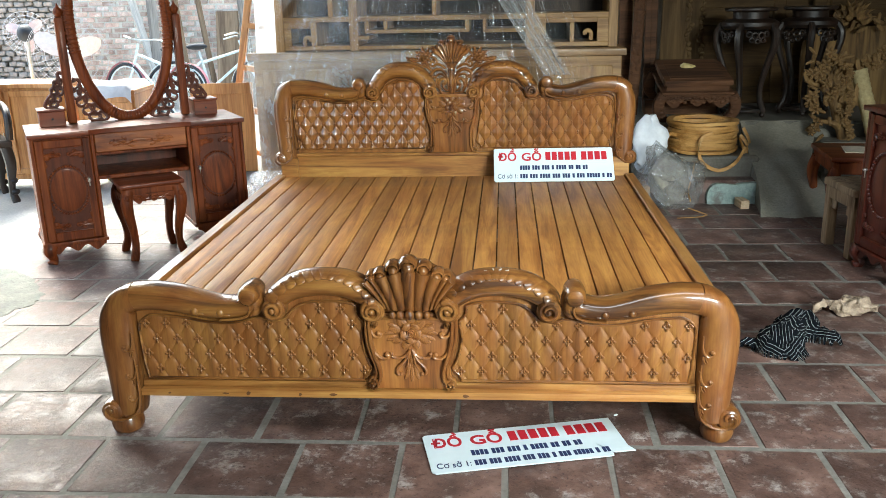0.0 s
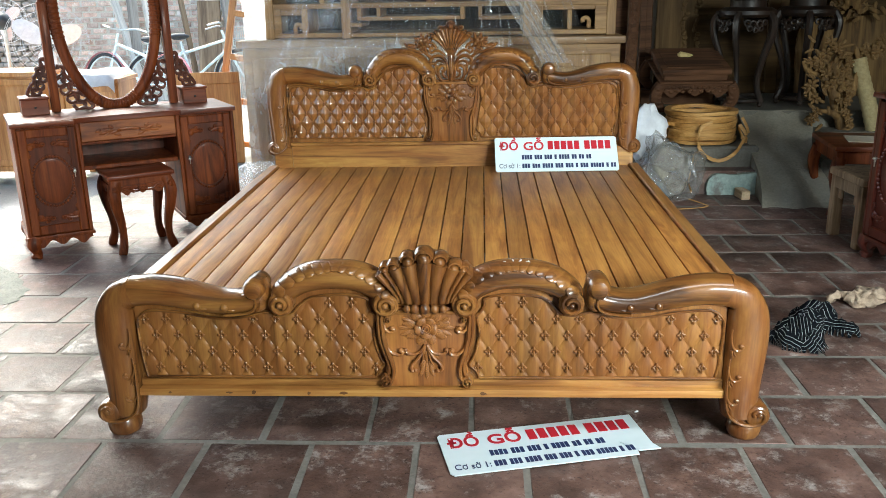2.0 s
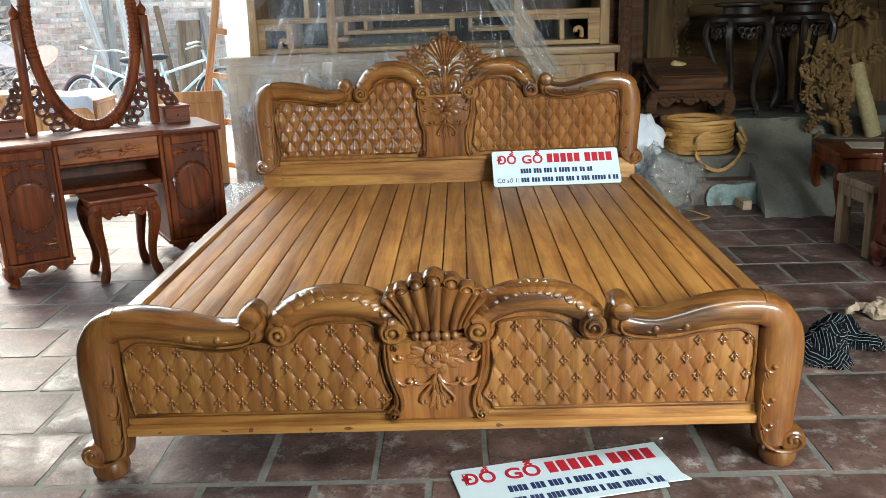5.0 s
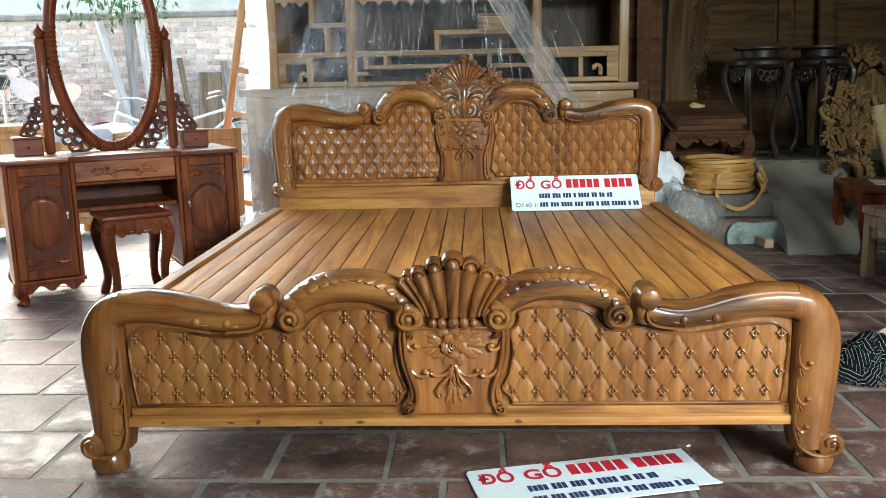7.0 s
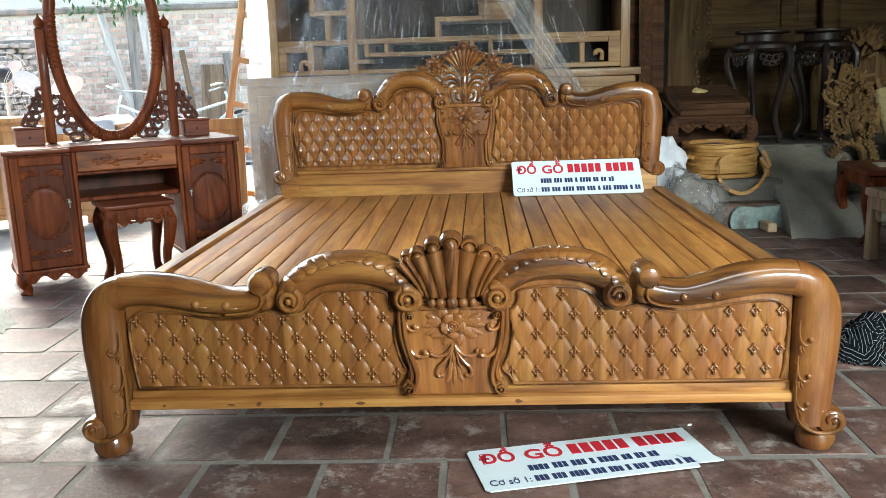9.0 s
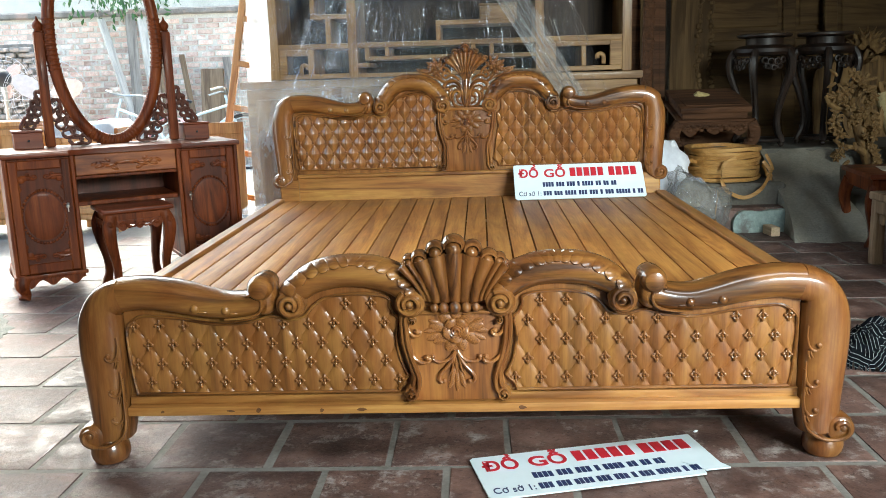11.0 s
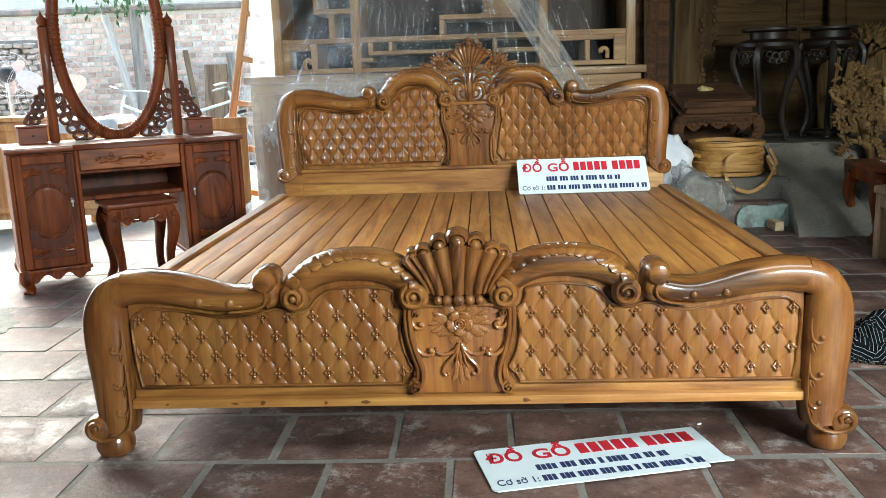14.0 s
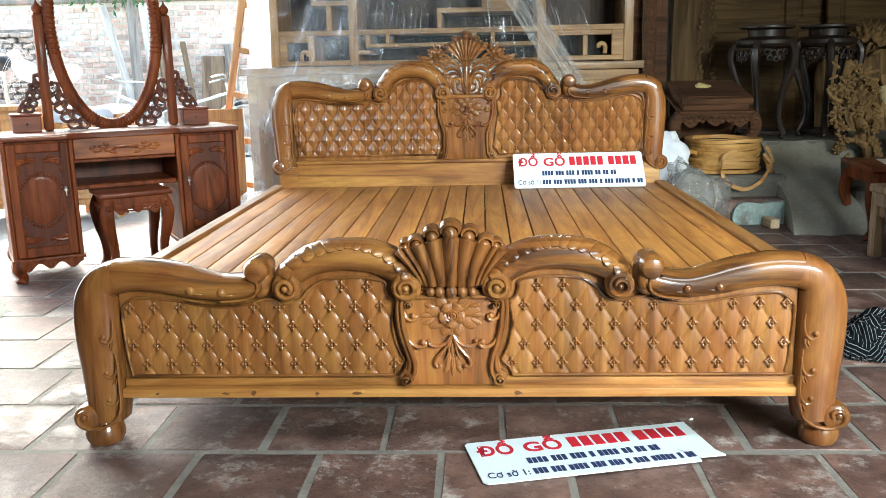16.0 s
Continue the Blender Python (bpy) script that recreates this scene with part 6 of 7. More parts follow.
def left_sheet(u, v):
    """Slack film over the left bay, crinkled all over, with one long diagonal fold."""
    x, z = -1.25 + .72 * u, 2.38 - 1.3 * v
    d = (x + 1.25) * .75 - (z - 1.2) * .62
    y = 3.385 - .05 * math.exp(-(d / .025) ** 2) + .012 * noise.noise(Vector((x * 16, z * 16, 4))) + .006 * noise.noise(Vector((x * 45, z * 45, 1))) + .02 * math.sin(x * 9 + z * 4)
    return (x, y, z)


def gathered(u, v):
    """The sheet's edge, drawn together into a rope of tight folds that slants down over the cabinet."""
    x = -.31 + .92 * v + (u - .5) * (.26 - .1 * v)
    return (x + .012 * math.sin(u * 31 + 2 * v), 3.1 - .05 * v + .02 * math.sin(u * 46 + 3 * math.sin(v * 4)) + .01 * noise.noise(Vector((u * 20, v * 9, 5))), 2.4 - 1.53 * v)


sheet("polythene_sheet", gathered, 90, 40, M_FILM_BUNCH, "gathered edge of a clear polythene sheet over the cabinet")
sheet("polythene_sheet", left_sheet, 90, 150, M_FILM_FLAT, "crinkled clear polythene sheet over the cabinet's bay")
sheet("polythene_sheet", tent, 200, 50, M_FILM, "clear polythene sheet hanging in folds over the cabinet")


def side_flap(u, v):
    return (-1.372 + .02 * v + .13 * u + .004 * math.sin(v * 9), 3.29 + .02 * u + .008 * math.sin(u * 7 + v * 5), 1.016 + 1.5 * v)


# added sheet, backlit to give the bright, unidentified area beside the ladder
def back_sheet(u, v):
    return (-1.84 + .62 * u + .01 * math.sin(v * 6), 4.98 + .03 * math.sin(u * 16) + .015 * math.sin(v * 7 + u * 5), 2.44 * v)


sheet("bright_backing_sheet", back_sheet, 40, 20, M_FLAP, "white translucent sheet added for the bright area behind the ladder")
sheet("polythene_flap", side_flap, 12, 30, M_FLAP, "milky polythene flap hanging at the cabinet's side")


def wrap(u, v):
    """Film over the ledge, hanging straight down and bunched up near the floor."""
    x = -1.445 + 1.75 * u
    low = max(0, .35 - v) / .35
    fold = .012 * math.sin(u * 55 + 3 * math.sin(u * 13)) + .02 * noise.noise(Vector((u * 14, v * 1.5, 2)))
    y = 3.275 - .05 * low + fold * (.4 + .6 * (1 - v)) + low * (.05 * noise.noise(Vector((u * 22, v * 9, 7))) + .02 * noise.noise(Vector((u * 50, v * 26, 1))))
    z = 1.0 * v + .02
    if v > .95:
        y += (v - .95) * 1.2
        z = .97 + .05
    x += .07 * (1 - v) * (1 - u) * min(1, 4 * (1 - v))
    return (x, y, z)


sheet("polythene_wrap", wrap, 160, 60, M_FILM_THICK, "crumpled milky polythene wrapped round the cabinet base")
bb = blob(bmesh.new(), (0, 0, .13), (.2, .16, .15), 30, 18)
crumple(bb, .05, 7, 4)
for v in bb.verts:
    v.co.z = max(.002, v.co.z)
solid("plastic_bag", bb, M_BAG, "crumpled grey plastic bag on the floor beside the cabinet", "bag", "", pose(-1.22, 2.95, 0), sharp=70)

# ladder
t = thing("wooden_ladder", Matrix.Translation((-2.075, 4.65, -.05)) @ pose(0, 0, 0, 0, 11.3, 0), "orange-brown wooden ladder leaning outside", "ladder")
for x in (0, .46):
    part("stile", bx(x - .028, x + .028, -.02, .02, 0, 2.9, bevel=.005), W_ORANGE, t)
for k in range(8):
    part("rung", bx(.02, .45, -.024, .02, .18 + .345 * k, .225 + .345 * k, bevel=.006), W_ORANGE, t)

# ---- dark corner with timber and carvings ----
t = thing("carved_altar_table", pose(1.66, 3.83, .452, 13) @ Matrix.Scale(1.02, 4), "dusty brown low altar table with carved apron", "table")
part("tabletop", bx(-.235, .235, 0, .5, .262, .3, bevel=.008, seg=2), W_OLD, t)
part("top_inset", bx(-.19, .19, .05, .45, .3, .304), W_OLD, t)
part("waist", bx(-.215, .215, .02, .48, .215, .262, bevel=.004), W_OLD, t)
part("waist_moulding", bx(-.25, .25, -.012, .51, .198, .216, bevel=.006), W_OLD, t)
bm = plate(bmesh.new(), scallop(-.24, .24, .2, .1, 40), -.012, .02)
for k in range(26):
    a = k * 2.4
    blob(bm, (-.2 + .4 * k / 25, -.014, .165 + .018 * math.sin(a)), (.016, .008, .012), 8, 5)
part("apron", bm, W_OLD, t, "apron carved with scrolls")
for sx in (-1, 1):
    for y, sy in ((.01, -1), (.49, 1)):
        bm = bmesh.new()
        q = smooth_line([(.235, .2, .035), (.262, .14, .042), (.262, .08, .04), (.235, .035, .034), (.215, .012, .03), (.235, 0, .028)], 5)
        sweep(bm, [(sx * a[0], y, a[1]) for a in q], [a[2] for a in q], 10, power=.8)
        for k in range(5):
            blob(bm, (sx * (.26 - .006 * k), y + sy * .03, .17 - .032 * k), (.022, .014, .016), 8, 5)
        part("leg", bm, W_OLD, t)
solid("timber_offcut", bx(-.3, .3, -.06, .06, 0, .108, bevel=.005), W_OLD, "dark timber offcut under the altar table's back legs", "timber", "", pose(1.66, 4.28, .452))
b2 = blob(bmesh.new(), (0, 0, .03), (.05, .035, .032), 12, 8)
crumple(b2, .018, 22, 1)
solid("yellow_paper_ball", b2, M_YELLOW, "crumpled yellow paper on the altar table", "paper", "", pose(1.63, 4.06, .79), sharp=20)


def flower_stand(m, label):
    t = thing("flower_stand", m, label, "plant stand", "flower stands")
    part("top_plate", lathe(bmesh.new(), [(.1, .755), (.175, .757), (.185, .765), (.185, .778), (.17, .782), (.1, .782)], 28), W_BLACK, t)
    part("neck", lathe(bmesh.new(), [(.13, .7), (.125, .705), (.125, .75), (.13, .757)], 24), W_BLACK, t)
    part("shoulder", lathe(bmesh.new(), [(.13, .63), (.19, .635), (.205, .655), (.2, .68), (.165, .7), (.13, .703)], 28), W_BLACK, t, "rounded shoulder ring with red-brown wear")
    part("base_ring", lathe(bmesh.new(), [(.13, .035), (.16, .035), (.165, .045), (.16, .055), (.13, .055), (.13, .036)], 24, close=False), W_BLACK, t)
    for k in range(5):
        a = 2 * math.pi * k / 5 + .35
        q = smooth_line([(.19, .665, .026), (.226, .6, .028), (.218, .5, .025), (.168, .36, .021), (.13, .22, .02), (.135, .12, .021), (.165, .055, .023), (.175, .03, .017)], 5)
        leg = part("leg", sweep(bmesh.new(), [(b[0] * math.cos(a), b[0] * math.sin(a), b[1]) for b in q], [b[2] for b in q], 8, side=(-math.sin(a), math.cos(a), 0)), W_BLACK, t)
        bm = bmesh.new()
        blob(bm, (.165 * math.cos(a), .165 * math.sin(a), .018), (.02, .02, .018), 8, 6)
        part("foot", bm, W_BLACK, leg)
        a2 = a + math.pi / 5
        bm = bmesh.new()
        for dx, dz, r in ((-.06, .6, .018), (-.02, .59, .02), (.025, .592, .02), (.065, .6, .017), (-.04, .56, .015), (.04, .56, .015), (0, .55, .014)):
            aa = a2 + dx / .2
            q = [(.2 * math.cos(aa + r * math.cos(u) / .2), .2 * math.sin(aa + r * math.cos(u) / .2), dz + r * math.sin(u)) for u in np.linspace(0, 2 * math.pi, 11)]
            sweep(bm, q, .008, 5, cap=False)
        part("pierced_apron", bm, W_BLACK, t)
    return t


fs = flower_stand(pose(2.08, 4.14, .452), "black lacquered round flower stand with curved legs")
copy_thing(fs, pose(2.53, 4.22, .452, 0, 0, 20))


def board_panel(name, m, w, h, cols, label, wf, wp):
    """Framed and panelled wooden board."""
    t = thing(name, m, label, "wood panel", "stacked bed panels")
    part("backing", bx(0, w, .01, .03, 0, h), wp, t)
    for z0, z1 in ((0, .1), (h * .36, h * .36 + .05), (h * .44, h * .44 + .07), (h * .8, h * .8 + .06), (h - .1, h)):
        part("rail", bx(0, w, -.012, .012, z0, z1, bevel=.006), wf, t)
    for k in range(cols + 1):
        x = (w - .1) * k / cols
        part("stile", bx(x, x + .1, -.02, .012, 0, h, bevel=.008), wf, t)
    for k in range(cols):
        x = (w - .1) * k / cols
        part("raised_panel", bx(x + .13, x + (w - .1) / cols - .03, -.006, .012, h * .44 + .1, h * .8 - .03, bevel=.01), wp, t)
    return t


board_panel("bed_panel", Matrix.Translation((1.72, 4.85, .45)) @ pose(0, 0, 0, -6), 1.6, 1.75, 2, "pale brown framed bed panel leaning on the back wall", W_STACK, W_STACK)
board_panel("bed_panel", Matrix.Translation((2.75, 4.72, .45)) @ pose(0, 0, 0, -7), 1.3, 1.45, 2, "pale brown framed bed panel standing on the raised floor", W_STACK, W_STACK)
t = thing("arched_headboard", Matrix.Translation((2.65, 4.62, .45)) @ pose(0, 0, 0, -8), "pale arched headboard blank leaning in the corner", "headboard")
pl = smooth_line([(0, 0), (0, .45), (.08, .56), (.3, .6), (.6, .62), (.9, .6), (1.1, .56), (1.18, .45), (1.18, 0)], 5)
part("blank", plate(bmesh.new(), [(a, b) for a, b in pl], 0, .04, .006), W_CARVE, t)
t = thing("carved_lotus", Matrix.Translation((2.98, 4.6, 1.06)), "pale carved lotus blossom above the headboard blank", "carving")
bm = bmesh.new()
for n_, d_, l_, yy in ((9, .1, .085, .02), (7, .065, .075, -.01), (5, .03, .06, -.035)):
    for k in range(n_):
        a = math.pi * (.02 + .96 * k / (n_ - 1))
        ca, sa = math.cos(a), math.sin(a)
        lf = [(d_ * .5 + l_ * u, w_) for u, w_ in ((0, .012), (.35, .026), (.65, .022), (.9, .008), (1.25, .0005))]
        sweep(bm, [(u * 1.1 * ca, yy - .01 * i, .07 + u * sa) for i, (u, w_) in enumerate(lf)], [(w_, .008) for u, w_ in lf], 8)
part("petals", bm, W_CARVE, t)
bm = bmesh.new()
rg = random.Random(3)
for k in range(24):
    blob(bm, (rg.uniform(-.28, .28), rg.uniform(-.02, .02), rg.uniform(-.02, .08)), (.045, .012, .018), 7, 4, rot_y(rg.uniform(0, 180)))
part("carved_leaf", bm, W_CARVE, t)
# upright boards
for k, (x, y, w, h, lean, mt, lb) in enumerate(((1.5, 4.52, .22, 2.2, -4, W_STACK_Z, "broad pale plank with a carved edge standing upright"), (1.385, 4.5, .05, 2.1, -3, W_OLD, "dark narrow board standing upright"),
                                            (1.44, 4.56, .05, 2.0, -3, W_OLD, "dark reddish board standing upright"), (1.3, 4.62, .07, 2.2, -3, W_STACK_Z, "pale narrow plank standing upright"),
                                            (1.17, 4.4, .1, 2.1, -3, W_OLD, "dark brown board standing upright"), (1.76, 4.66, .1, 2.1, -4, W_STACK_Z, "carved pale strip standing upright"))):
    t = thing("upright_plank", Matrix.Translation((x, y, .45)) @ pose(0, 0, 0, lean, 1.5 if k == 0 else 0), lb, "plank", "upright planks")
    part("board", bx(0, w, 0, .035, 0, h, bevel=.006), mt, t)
    if k in (0, 5):
        bm = bmesh.new()
        rg = random.Random(k + 4)
        for j in range(60):
            blob(bm, (w - .01 + rg.uniform(-.018, .02), -.005 + rg.uniform(-.012, .012), h * j / 60), (.018, .012, .022), 6, 4, rot_y(rg.uniform(0, 180)))
        part("carved_vine", bm, W_STACK_Z, t)["kind"] = "stuff"
t = thing("carved_newel_post", Matrix.Translation((1.22, 4.25, .45)) @ pose(0, 0, 0, -3, 3), "dark brown carved post standing upright", "post")
shaft = part("shaft", sweep(bmesh.new(), [(.045, 0, 0), (.04, 0, .5), (.03, 0, 1.1), (.02, 0, 1.7)], [(.044, .04), (.044, .04), (.042, .038), (.04, .036)], 12, power=.8), W_OLD, t)
rg = random.Random(31)
for k in range(46):
    zz = .3 + .029 * k
    xx = .045 - .0125 * zz + (.018 if k % 2 else -.018)
    o = lay("carved_leaf", LEAF_OLD, shaft, (xx, -.036 + .003 * zz, zz), (rg.uniform(-.7, .7), 0, 1), (.35 * (1 if k % 2 else -1), -1, 0), (.05, .028, .012))

# coil of veneer strip
t = thing("veneer_coil", pose(1.66, 3.6, .288), "coil of pale yellow wooden veneer strip on the step", "coil")
rg = random.Random(6)
for k in range(9):
    r = .238 + rg.uniform(-.005, .006)
    z0 = .0235 * k
    bm = bmesh.new()
    prof = [(r - .045, z0), (r - .002, z0), (r, z0 + .003), (r, z0 + .021), (r - .002, z0 + .0235), (r - .045, z0 + .0235), (r - .045, z0)]
    lathe(bm, prof, 56, (rg.uniform(-.004, .004), rg.uniform(-.004, .004), 0), close=False)
    ph = rg.uniform(0, 6)
    for v in bm.verts:
        a = math.atan2(v.co.y, v.co.x)
        v.co.z += .004 * math.sin(a * 2 + ph) + .002 * math.sin(a * 5 + ph * 2) + .006
        v.co.xy *= 1 + .012 * math.sin(a * 3 + ph)
    part("strip_turn", bm, M_STRIP, t)
for k, path in enumerate(([(.02, -.25, .16), (-.06, -.27, .12), (-.07, -.275, .02), (-.03, -.3, -.05), (.06, -.34, -.08), (.16, -.33, -.03), (.24, -.25, .06)],
                          [(.24, -.1, .12), (.285, -.12, .05), (.27, -.14, -.02), (.25, -.16, .04), (.235, -.1, .1)],
                          [(-.2, -.14, .13), (-.26, -.2, .14), (-.29, -.26, .06), (-.3, -.28, .0)],
                          [(.27, -.05, .16), (.31, -.06, .08), (.325, -.08, -.01), (.3, -.12, -.02)],
                          [(-.1, -.3, -.04), (-.16, -.5, -.1), (-.2, -.62, -.16), (-.2, -.7, -.2)])):
    q = smooth_line(path, 6)
    part("loose_end", sweep(bmesh.new(), q, (.0025, .012), 8, side=(0, .3, 1)), M_STRIP, t)
q = smooth_line([(1.47, 2.98, .02), (1.54, 2.9, .008), (1.555, 2.86, .006), (1.5, 2.81, .006), (1.36, 2.78, .006)], 6)
solid("loose_strip", sweep(bmesh.new(), q, (.009, .002), 8, side=(0, 0, 1)), M_STRIP, "loose curl of pale veneer strip on the tiles", "strip")

# bags beside the bed's head
b2 = blob(bmesh.new(), (0, 0, 0), (.19, .16, .2), 56, 36)
crumple(b2, .085, 6, 1)
crumple(b2, .022, 22, 5)
for v in b2.verts:
    v.co.z = max(-.19, v.co.z)
solid("plastic_bag", b2, M_BAG, "full grey transparent plastic bag on the tiles beside the bed", "bag", "", pose(1.36, 3.08, .192, 0, 8), "plastic bags", sharp=70)
b2 = blob(bmesh.new(), (0, 0, 0), (.13, .11, .17), 30, 20)
crumple(b2, .04, 9, 3)
solid("bag_filling", b2, rough_mat("grey_foam", (.16, .145, .11), (.27, .25, .2), 14, .9), "grey foam scraps inside the plastic bag", "scraps", "", pose(1.36, 3.08, .19), sharp=60)
b2 = blob(bmesh.new(), (0, 0, 0), (.11, .09, .22), 26, 18)
crumple(b2, .045, 8, 7)
for v in b2.verts:
    v.co.z = max(-.2, v.co.z)
solid("white_sack", b2, M_WHITE, "white woven sack behind the plastic bag", "sack", "", pose(1.27, 3.36, .352), sharp=60)
solid("sack_support", bx(-.13, .13, -.12, .12, 0, .15, bevel=.01), W_RAW, "raw wooden block under the white sack", "block", "", pose(1.1, 3.15, .002))

solid("wood_offcut", bx(-.028, .028, -.06, .06, 0, .055, bevel=.003), wood("fresh_cut_wood", (.75, .6, .42), (.68, .53, .35), (.55, .4, .25), "y", .7, 0), "small pale wooden offcut on the tiles", "offcut", "", pose(1.83, 3.08, .002, 0, 0, 6))

# carved trunk with blossoms and a rolled mat
t = thing("carved_blossom_trunk", pose(2.56, 3.68, .342), "raw wooden root carved with blossoms", "carving")
q = smooth_line([(.12, 0, 0), (.06, 0, .14), (0, .01, .3), (-.06, .03, .45), (-.1, .04, .52)], 6)
part("trunk", sweep(bmesh.new(), q, [.06 - .0016 * k for k in range(len(q))], 12), W_CARVE, t)
for limb, r in ((([.02, 0, .25], [-.08, -.02, .36], [-.17, -.03, .4], [-.22, -.02, .47]), .03), (([.05, 0, .15], [.12, -.03, .27], [.15, -.03, .42], [.12, -.02, .55]), .034),
                (([-.04, .02, .4], [.0, -.02, .52], [.05, -.02, .6]), .024), (([.09, 0, .06], [.0, -.04, .12], [-.09, -.05, .13]), .03)):
    ql = smooth_line(limb, 6)
    part("limb", crumple(sweep(bmesh.new(), ql, [r * (1 - .55 * k / len(ql)) for k in range(len(ql))], 10), .008, 14, r * 99), W_CARVE, t)
rg = random.Random(12)


def blossom(parent, at, face, r, turn):
    """Open carved blossom: six pointed petals, three small ones inside and a bud."""
    n = Vector(face).normalized()
    u = n.orthogonal().normalized()
    v = n.cross(u)
    for k in range(9):
        a = turn + 2 * math.pi * k / (6 if k < 6 else 3)
        d = u * math.cos(a) + v * math.sin(a)
        k2 = 1 if k < 6 else .6
        lay("carved_petal", LEAF_RAW, parent, Vector(at) + d * (r * .12) + n * (.006 if k > 5 else 0), d + n * (.35 if k < 6 else .8), n - d * .35, (r * k2, r * .62 * k2, .012))


for k in range(27):
    a = k * 2.4
    hgt = .05 + .54 * ((k * 7) % 27) / 26
    blossom(t, (-.02 - .1 * hgt + .13 * math.cos(a), -.075 + .02 * math.sin(3 * a), hgt + .03 * math.sin(a)), (.5 * math.cos(a) - .1, -1, .35 * math.sin(a) + .2), rg.uniform(.03, .046), a)
for k in range(40):
    a = k * 1.9
    hgt = .03 + .58 * ((k * 11) % 40) / 39
    lay("carved_leaf", LEAF_RAW, t, (-.01 - .1 * hgt + .11 * math.cos(a), -.05 + .02 * math.sin(2 * a), hgt), (math.cos(a) * 1.2, -.25, math.sin(a * 1.7) + .4), (.3 * math.cos(a), -1, .5), (rg.uniform(.05, .085), rg.uniform(.022, .034), .012))
q = smooth_line([(2.84, 3.6, .345), (2.79, 3.62, .52), (2.74, 3.66, .7), (2.71, 3.68, .82)], 8)
b2 = sweep(bmesh.new(), q, [.05 + .004 * (k % 2) for k in range(len(q))], 14)
solid("rope_wrapped_roll", b2, rough_mat("pale_matting", (.36, .28, .13), (.46, .37, .19), 40, .9, .6), "pale ridged roll of matting leaning by the carvings", "roll")
t = thing("carved_flower_spray", pose(2.8, 3.72, .84), "raw carved spray of blossoms", "carving")
for k in range(9):
    a = k * 2.4
    blossom(t, (-.15 + .036 * k, -.02 + .015 * math.sin(a), -.06 + .02 * k + .035 * math.sin(a)), (.4 * math.cos(a), -1, .4), rg.uniform(.04, .055), a)
for k in range(16):
    a = k * 1.7
    lay("carved_leaf", LEAF_RAW, t, (-.16 + .021 * k, 0, -.07 + .011 * k), (math.cos(a), -.1, math.sin(a) + .5), (0, -1, .3), (.085, .036, .012))
part("stem", sweep(bmesh.new(), smooth_line([(-.15, 0, -.08), (0, .01, 0), (.15, .02, .08)], 5), .014, 8), W_CARVE, t)

# low table, raw stool
t = thing("low_table", pose(2.21, 2.62, 0, 0, 0, -6), "brown low table with curved legs and a sheet of paper", "table")
part("tabletop", bx(-.02, .62, -.02, .5, .385, .415, bevel=.01, seg=2), W_ROSE_X, t)
part("apron", bx(.0, .6, .0, .48, .31, .385, bevel=.005), W_ROSE, t)
for x, sx in ((.02, -1), (.58, 1)):
    for y, sy in ((.02, -1), (.46, 1)):
        b2 = bmesh.new()
        cabriole(b2, x, y, .34, sx * 1.6, sy * 1.6, .024)
        part("leg", b2, W_ROSE, t)
solid("paper_sheet", bx(0, .3, 0, .22, 0, .004), plain("cream_card", (.6, .52, .4), .8), "cream card lying on the low table", "card", "", pose(2.32, 2.75, .416, 0, 0, -14))
t = thing("raw_wooden_stool", pose(2.07, 1.93, 0, 0, 0, 4), "raw dusty wooden stool without finish", "stool")
part("seat", bx(-.012, .34, -.012, .34, .335, .375, bevel=.006), W_RAW, t)
for a, b, c, d in ((0, .33, .0, .03), (0, .33, .3, .33)):
    part("rail", bx(a, b, c, d, .27, .335, bevel=.004), W_RAW, t)
for a, b, c, d in ((0, .03, .03, .3), (.3, .33, .03, .3)):
    part("rail", bx(a, b, c, d, .27, .335, bevel=.004), W_RAW, t)
for x in (0, .28):
    for y in (0, .28):
        part("leg", bx(x, x + .055, y, y + .055, 0, .335, bevel=.006), W_RAW, t)
for y in (.055, .28):
    part("corner_bracket", bx(.012, .03, y - (.05 if y > .2 else 0), y + (.05 if y < .2 else 0), .21, .275, bevel=.01), W_RAW, t)


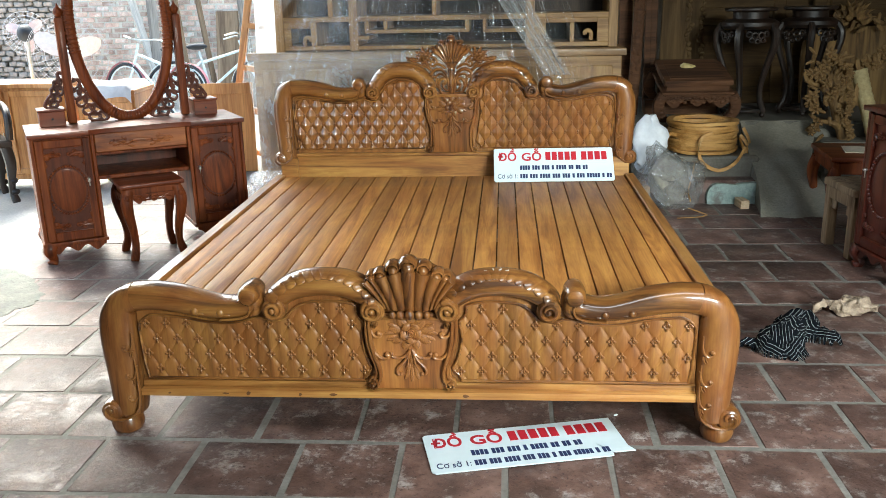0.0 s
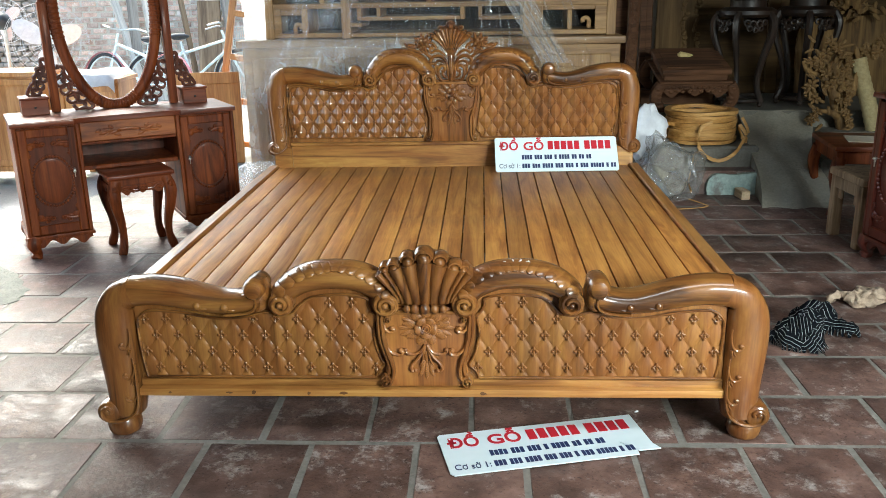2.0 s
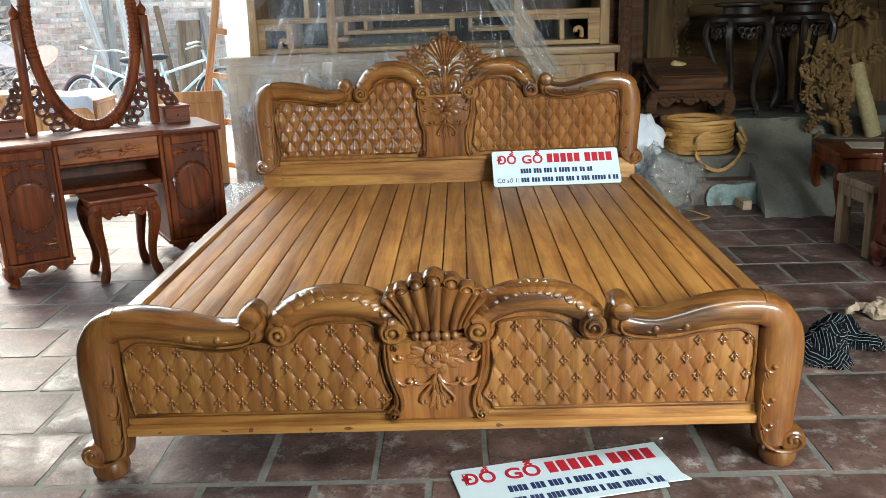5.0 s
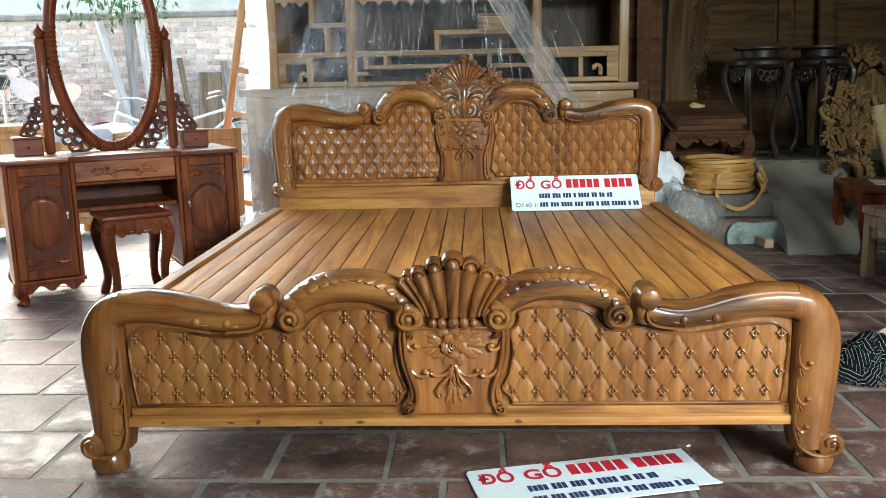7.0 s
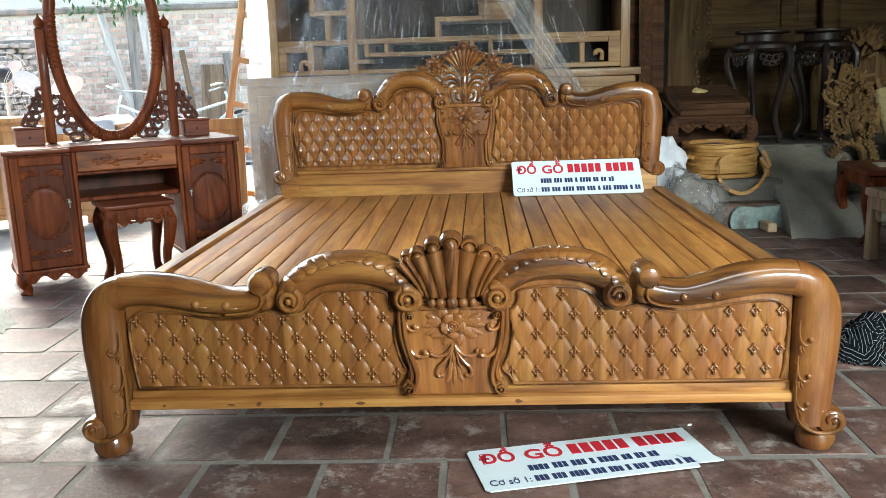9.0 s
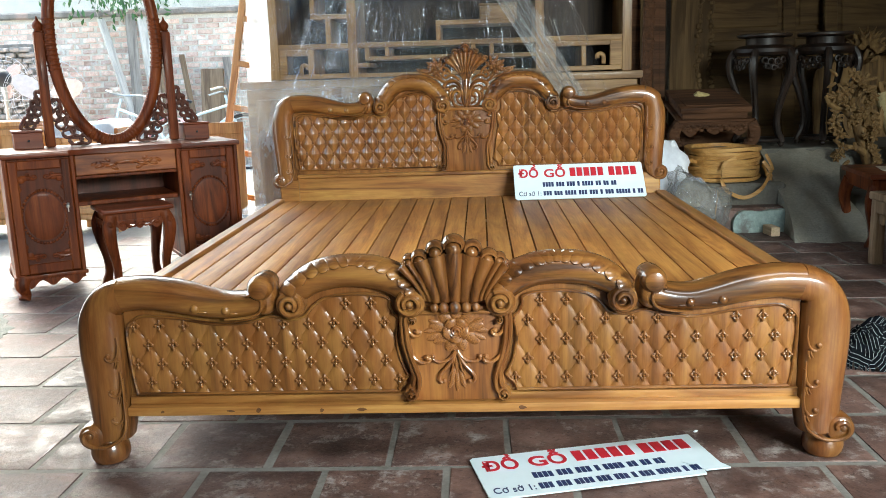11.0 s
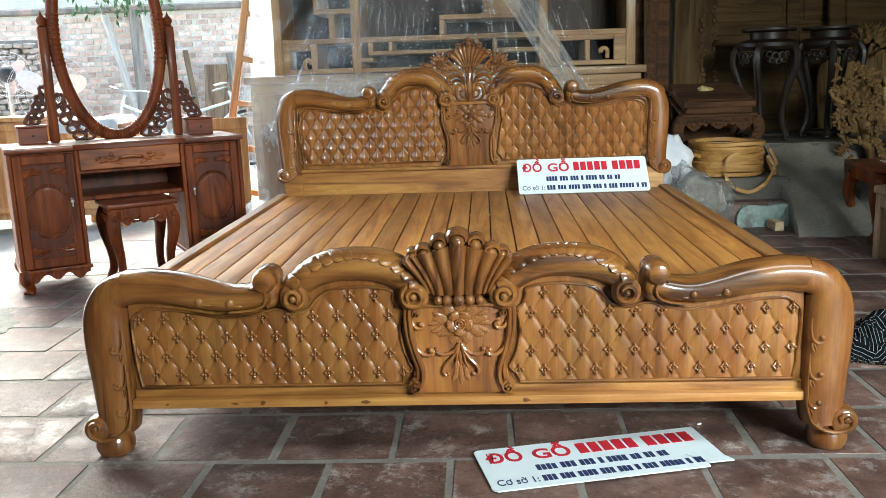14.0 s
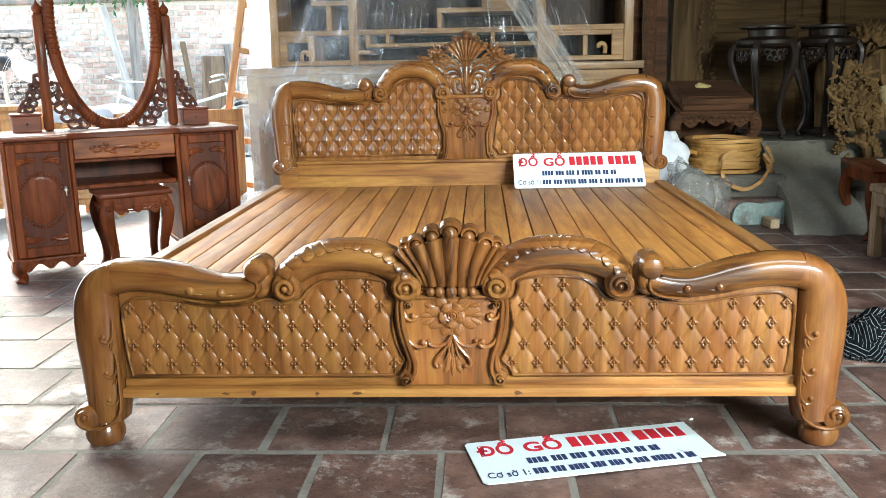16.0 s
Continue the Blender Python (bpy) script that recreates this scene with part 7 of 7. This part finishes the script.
# ---- cloths on the tiles ----
def striped():
    """Woven stripes whose run changes from fold to fold."""
    m, nt, bs = mat_new("black_white_striped_cloth")
    c = coords(nt)
    v = nt.nodes.new("ShaderNodeTexVoronoi")
    v.inputs["Scale"].default_value = 15
    wob = tex_noise(nt, c, 20, 2, .5)
    ad = nt.nodes.new("ShaderNodeVectorMath")
    ad.operation = "MULTIPLY_ADD"
    ad.inputs[1].default_value = (.05, .05, .05)
    nt.links.new(wob.outputs["Color"], ad.inputs[0])
    nt.links.new(c.outputs[0], ad.inputs[2])
    nt.links.new(ad.outputs[0], v.inputs["Vector"])
    sub = nt.nodes.new("ShaderNodeVectorMath")
    sub.operation = "SUBTRACT"
    sub.inputs[1].default_value = (.5, .5, .5)
    nt.links.new(v.outputs["Color"], sub.inputs[0])
    nrm = nt.nodes.new("ShaderNodeVectorMath")
    nrm.operation = "NORMALIZE"
    nt.links.new(sub.outputs[0], nrm.inputs[0])
    dot = nt.nodes.new("ShaderNodeVectorMath")
    dot.operation = "DOT_PRODUCT"
    nt.links.new(nrm.outputs[0], dot.inputs[0])
    nt.links.new(c.outputs[0], dot.inputs[1])
    mul = nt.nodes.new("ShaderNodeMath")
    mul.operation = "MULTIPLY"
    mul.inputs[1].default_value = 540
    nt.links.new(dot.outputs["Value"], mul.inputs[0])
    sn = nt.nodes.new("ShaderNodeMath")
    sn.operation = "SINE"
    nt.links.new(mul.outputs[0], sn.inputs[0])
    r = ramp(nt, [(.92, (.003, .004, .006)), (.98, (.3, .32, .32))])
    nt.links.new(sn.outputs[0], r.inputs[0])
    nt.links.new(r.outputs[0], bs.inputs["Base Color"])
    bs.inputs["Roughness"].default_value, bs.inputs["Specular IOR Level"].default_value = .95, .08
    return m


LUMPS = ((-.05, -.06, .11, .075, .085, 20), (.05, .07, .085, .06, .1, -25), (.0, .0, .09, .06, .095, 60), (.13, .035, .09, .04, .05, -20), (-.15, -.06, .08, .03, .035, 12), (-.03, -.13, .07, .035, .04, 5))


def lump_height(x, y):
    h = 0.0
    for cx, cy, rx, ry, rz, az in LUMPS:
        c, d = math.cos(radians(az)), math.sin(radians(az))
        u, w = (x - cx) * c + (y - cy) * d, -(x - cx) * d + (y - cy) * c
        h = max(h, rz * math.sqrt(max(0, 1 - (u / rx) ** 2 - (w / ry) ** 2)))
    return h


b2 = bmesh.new()
cells, grid_v = 120, {}
for i in range(cells):
    for j in range(cells):
        x, y = -.25 + .5 * (i + .5) / cells, -.25 + .5 * (j + .5) / cells
        if lump_height(x, y) <= 0:
            continue
        quad = []
        for di, dj in ((0, 0), (1, 0), (1, 1), (0, 1)):
            key = (i + di, j + dj)
            if key not in grid_v:
                px, py = -.25 + .5 * key[0] / cells, -.25 + .5 * key[1] / cells
                grid_v[key] = b2.verts.new((px, py, lump_height(px, py)))
            quad.append(grid_v[key])
        b2.faces.new(quad)
for v in b2.verts:
    q = v.co * 17
    f = 1 - abs(noise.noise(q)) * 2
    g = 1 - abs(noise.noise(q * 2.1 + Vector((7, 3, 1)))) * 2
    w = noise.noise_vector(q * .6)
    k = min(1, v.co.z / .02)
    v.co += Vector((w.x * .03, w.y * .03, ((f * .5 + g * .3) * .035 + w.z * .012) * k))
    v.co.z = max(.002, v.co.z)
solid("striped_cloth", b2, striped(), "crumpled black and white striped cloth on the tiles", "cloth", "", pose(1.42, .8, .002), sharp=70)
b2 = bmesh.new()
blob(b2, (0, 0, .03), (.09, .055, .04), 44, 24)
blob(b2, (-.06, -.01, .025), (.045, .045, .032), 26, 16)
sweep(b2, smooth_line([(-.08, .02, .03), (-.14, .03, .03), (-.2, .0, .015)], 5), [.022 - .0015 * k for k in range(11)], 8)
crumple(b2, .03, 16, 5)
crumple(b2, .012, 45, 2)
for v in b2.verts:
    v.co.z = max(.002, v.co.z)
solid("tan_rag", b2, M_TAN, "crumpled tan rag on the tiles", "rag", "", pose(1.82, 1.16, .002, 0, 0, 8), sharp=70)
b2 = blob(bmesh.new(), (0, 0, .003), (.009, .0035, .003), 8, 5)
solid("wood_shaving", b2, M_WHITE, "small white shaving on the tiles", "shaving", "", pose(.66, .175, 0, 0, 0, 30))

# ---- terracotta floor tiles, laid in running bond ----
TP, TQ = 0.3225, 0.3228


def tile_mesh(k):
    rg = random.Random(k)
    bm = bx(-.1515, .1515, -.1505, .1505, -.02, 0, bevel=.0016)
    for v in bm.verts:
        if v.co.z > -.005:
            v.co.z += rg.uniform(-.0007, .0005)
        v.co.x += rg.uniform(-.003, .002) * (1 if v.co.x > 0 else -1)
        v.co.y += rg.uniform(-.003, .002) * (1 if v.co.y > 0 else -1)
    return finish(bm, "floor_tile", M_TILE)


TILES = [tile_mesh(k) for k in range(6)]
rng = random.Random(11)
rest = bmesh.new()
for r in range(-14, 12):
    yc = -.03 + TQ * (r + .5)
    for c in range(-9, 15):
        xc = (-.038 if r % 2 else .123) + TP * (c + .5) + .01 * max(0, r - 1)
        if not (X0 + .28 < xc < X1 - .16 and yc > Y0 + .16):
            continue
        if -2 <= r <= 9 and xc < 2.7:
            piece("floor_tile", TILES[rng.randrange(6)], floor, pose(xc + rng.uniform(-.003, .003), yc + rng.uniform(-.003, .003), rng.uniform(-.0008, .0008), 0, 0, rng.uniform(-.5, .5) + 180 * rng.randrange(2)))
        else:
            box(rest, xc - .152, xc + .152, yc - .151, yc + .151, -.02, 0)
tl = part("floor_tiles", rest, M_TILE, floor)
tl["kind"] = "stuff"

# ---- bricks of the yard wall ----
def brick_mesh(k):
    rg = random.Random(40 + k)
    bm = bx(-.098, .098, -.012, .02, -.029, .029, bevel=.005)
    for v in bm.verts:
        v.co += Vector((rg.uniform(-.004, .004), rg.uniform(-.004, .004), rg.uniform(-.003, .003)))
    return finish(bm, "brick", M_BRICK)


BRICKS = [brick_mesh(k) for k in range(5)]
rng = random.Random(21)
more = bmesh.new()
count = 0
for j in range(26):
    z = .02 + .073 * j
    for k in range(36):
        x = -8.4 + .214 * k + (.107 if j % 2 else 0) + rng.uniform(-.012, .012)
        if -5.95 < x < -3.0 and z > .35 and count < 300:
            piece("brick", BRICKS[rng.randrange(5)], yard, pose(x, 9.548 + rng.uniform(-.006, .006), z + rng.uniform(-.004, .004), 0, rng.uniform(-1.5, 1.5)) @ Matrix.Diagonal((rng.uniform(.8, 1.02), 1, rng.uniform(.9, 1.05), 1)))
            count += 1
        elif x < -.7:
            box(more, x - .097, x + .097, 9.537, 9.56, z - .029, z + .029)
part("bricks", more, M_BRICK, yard)["kind"] = "stuff"
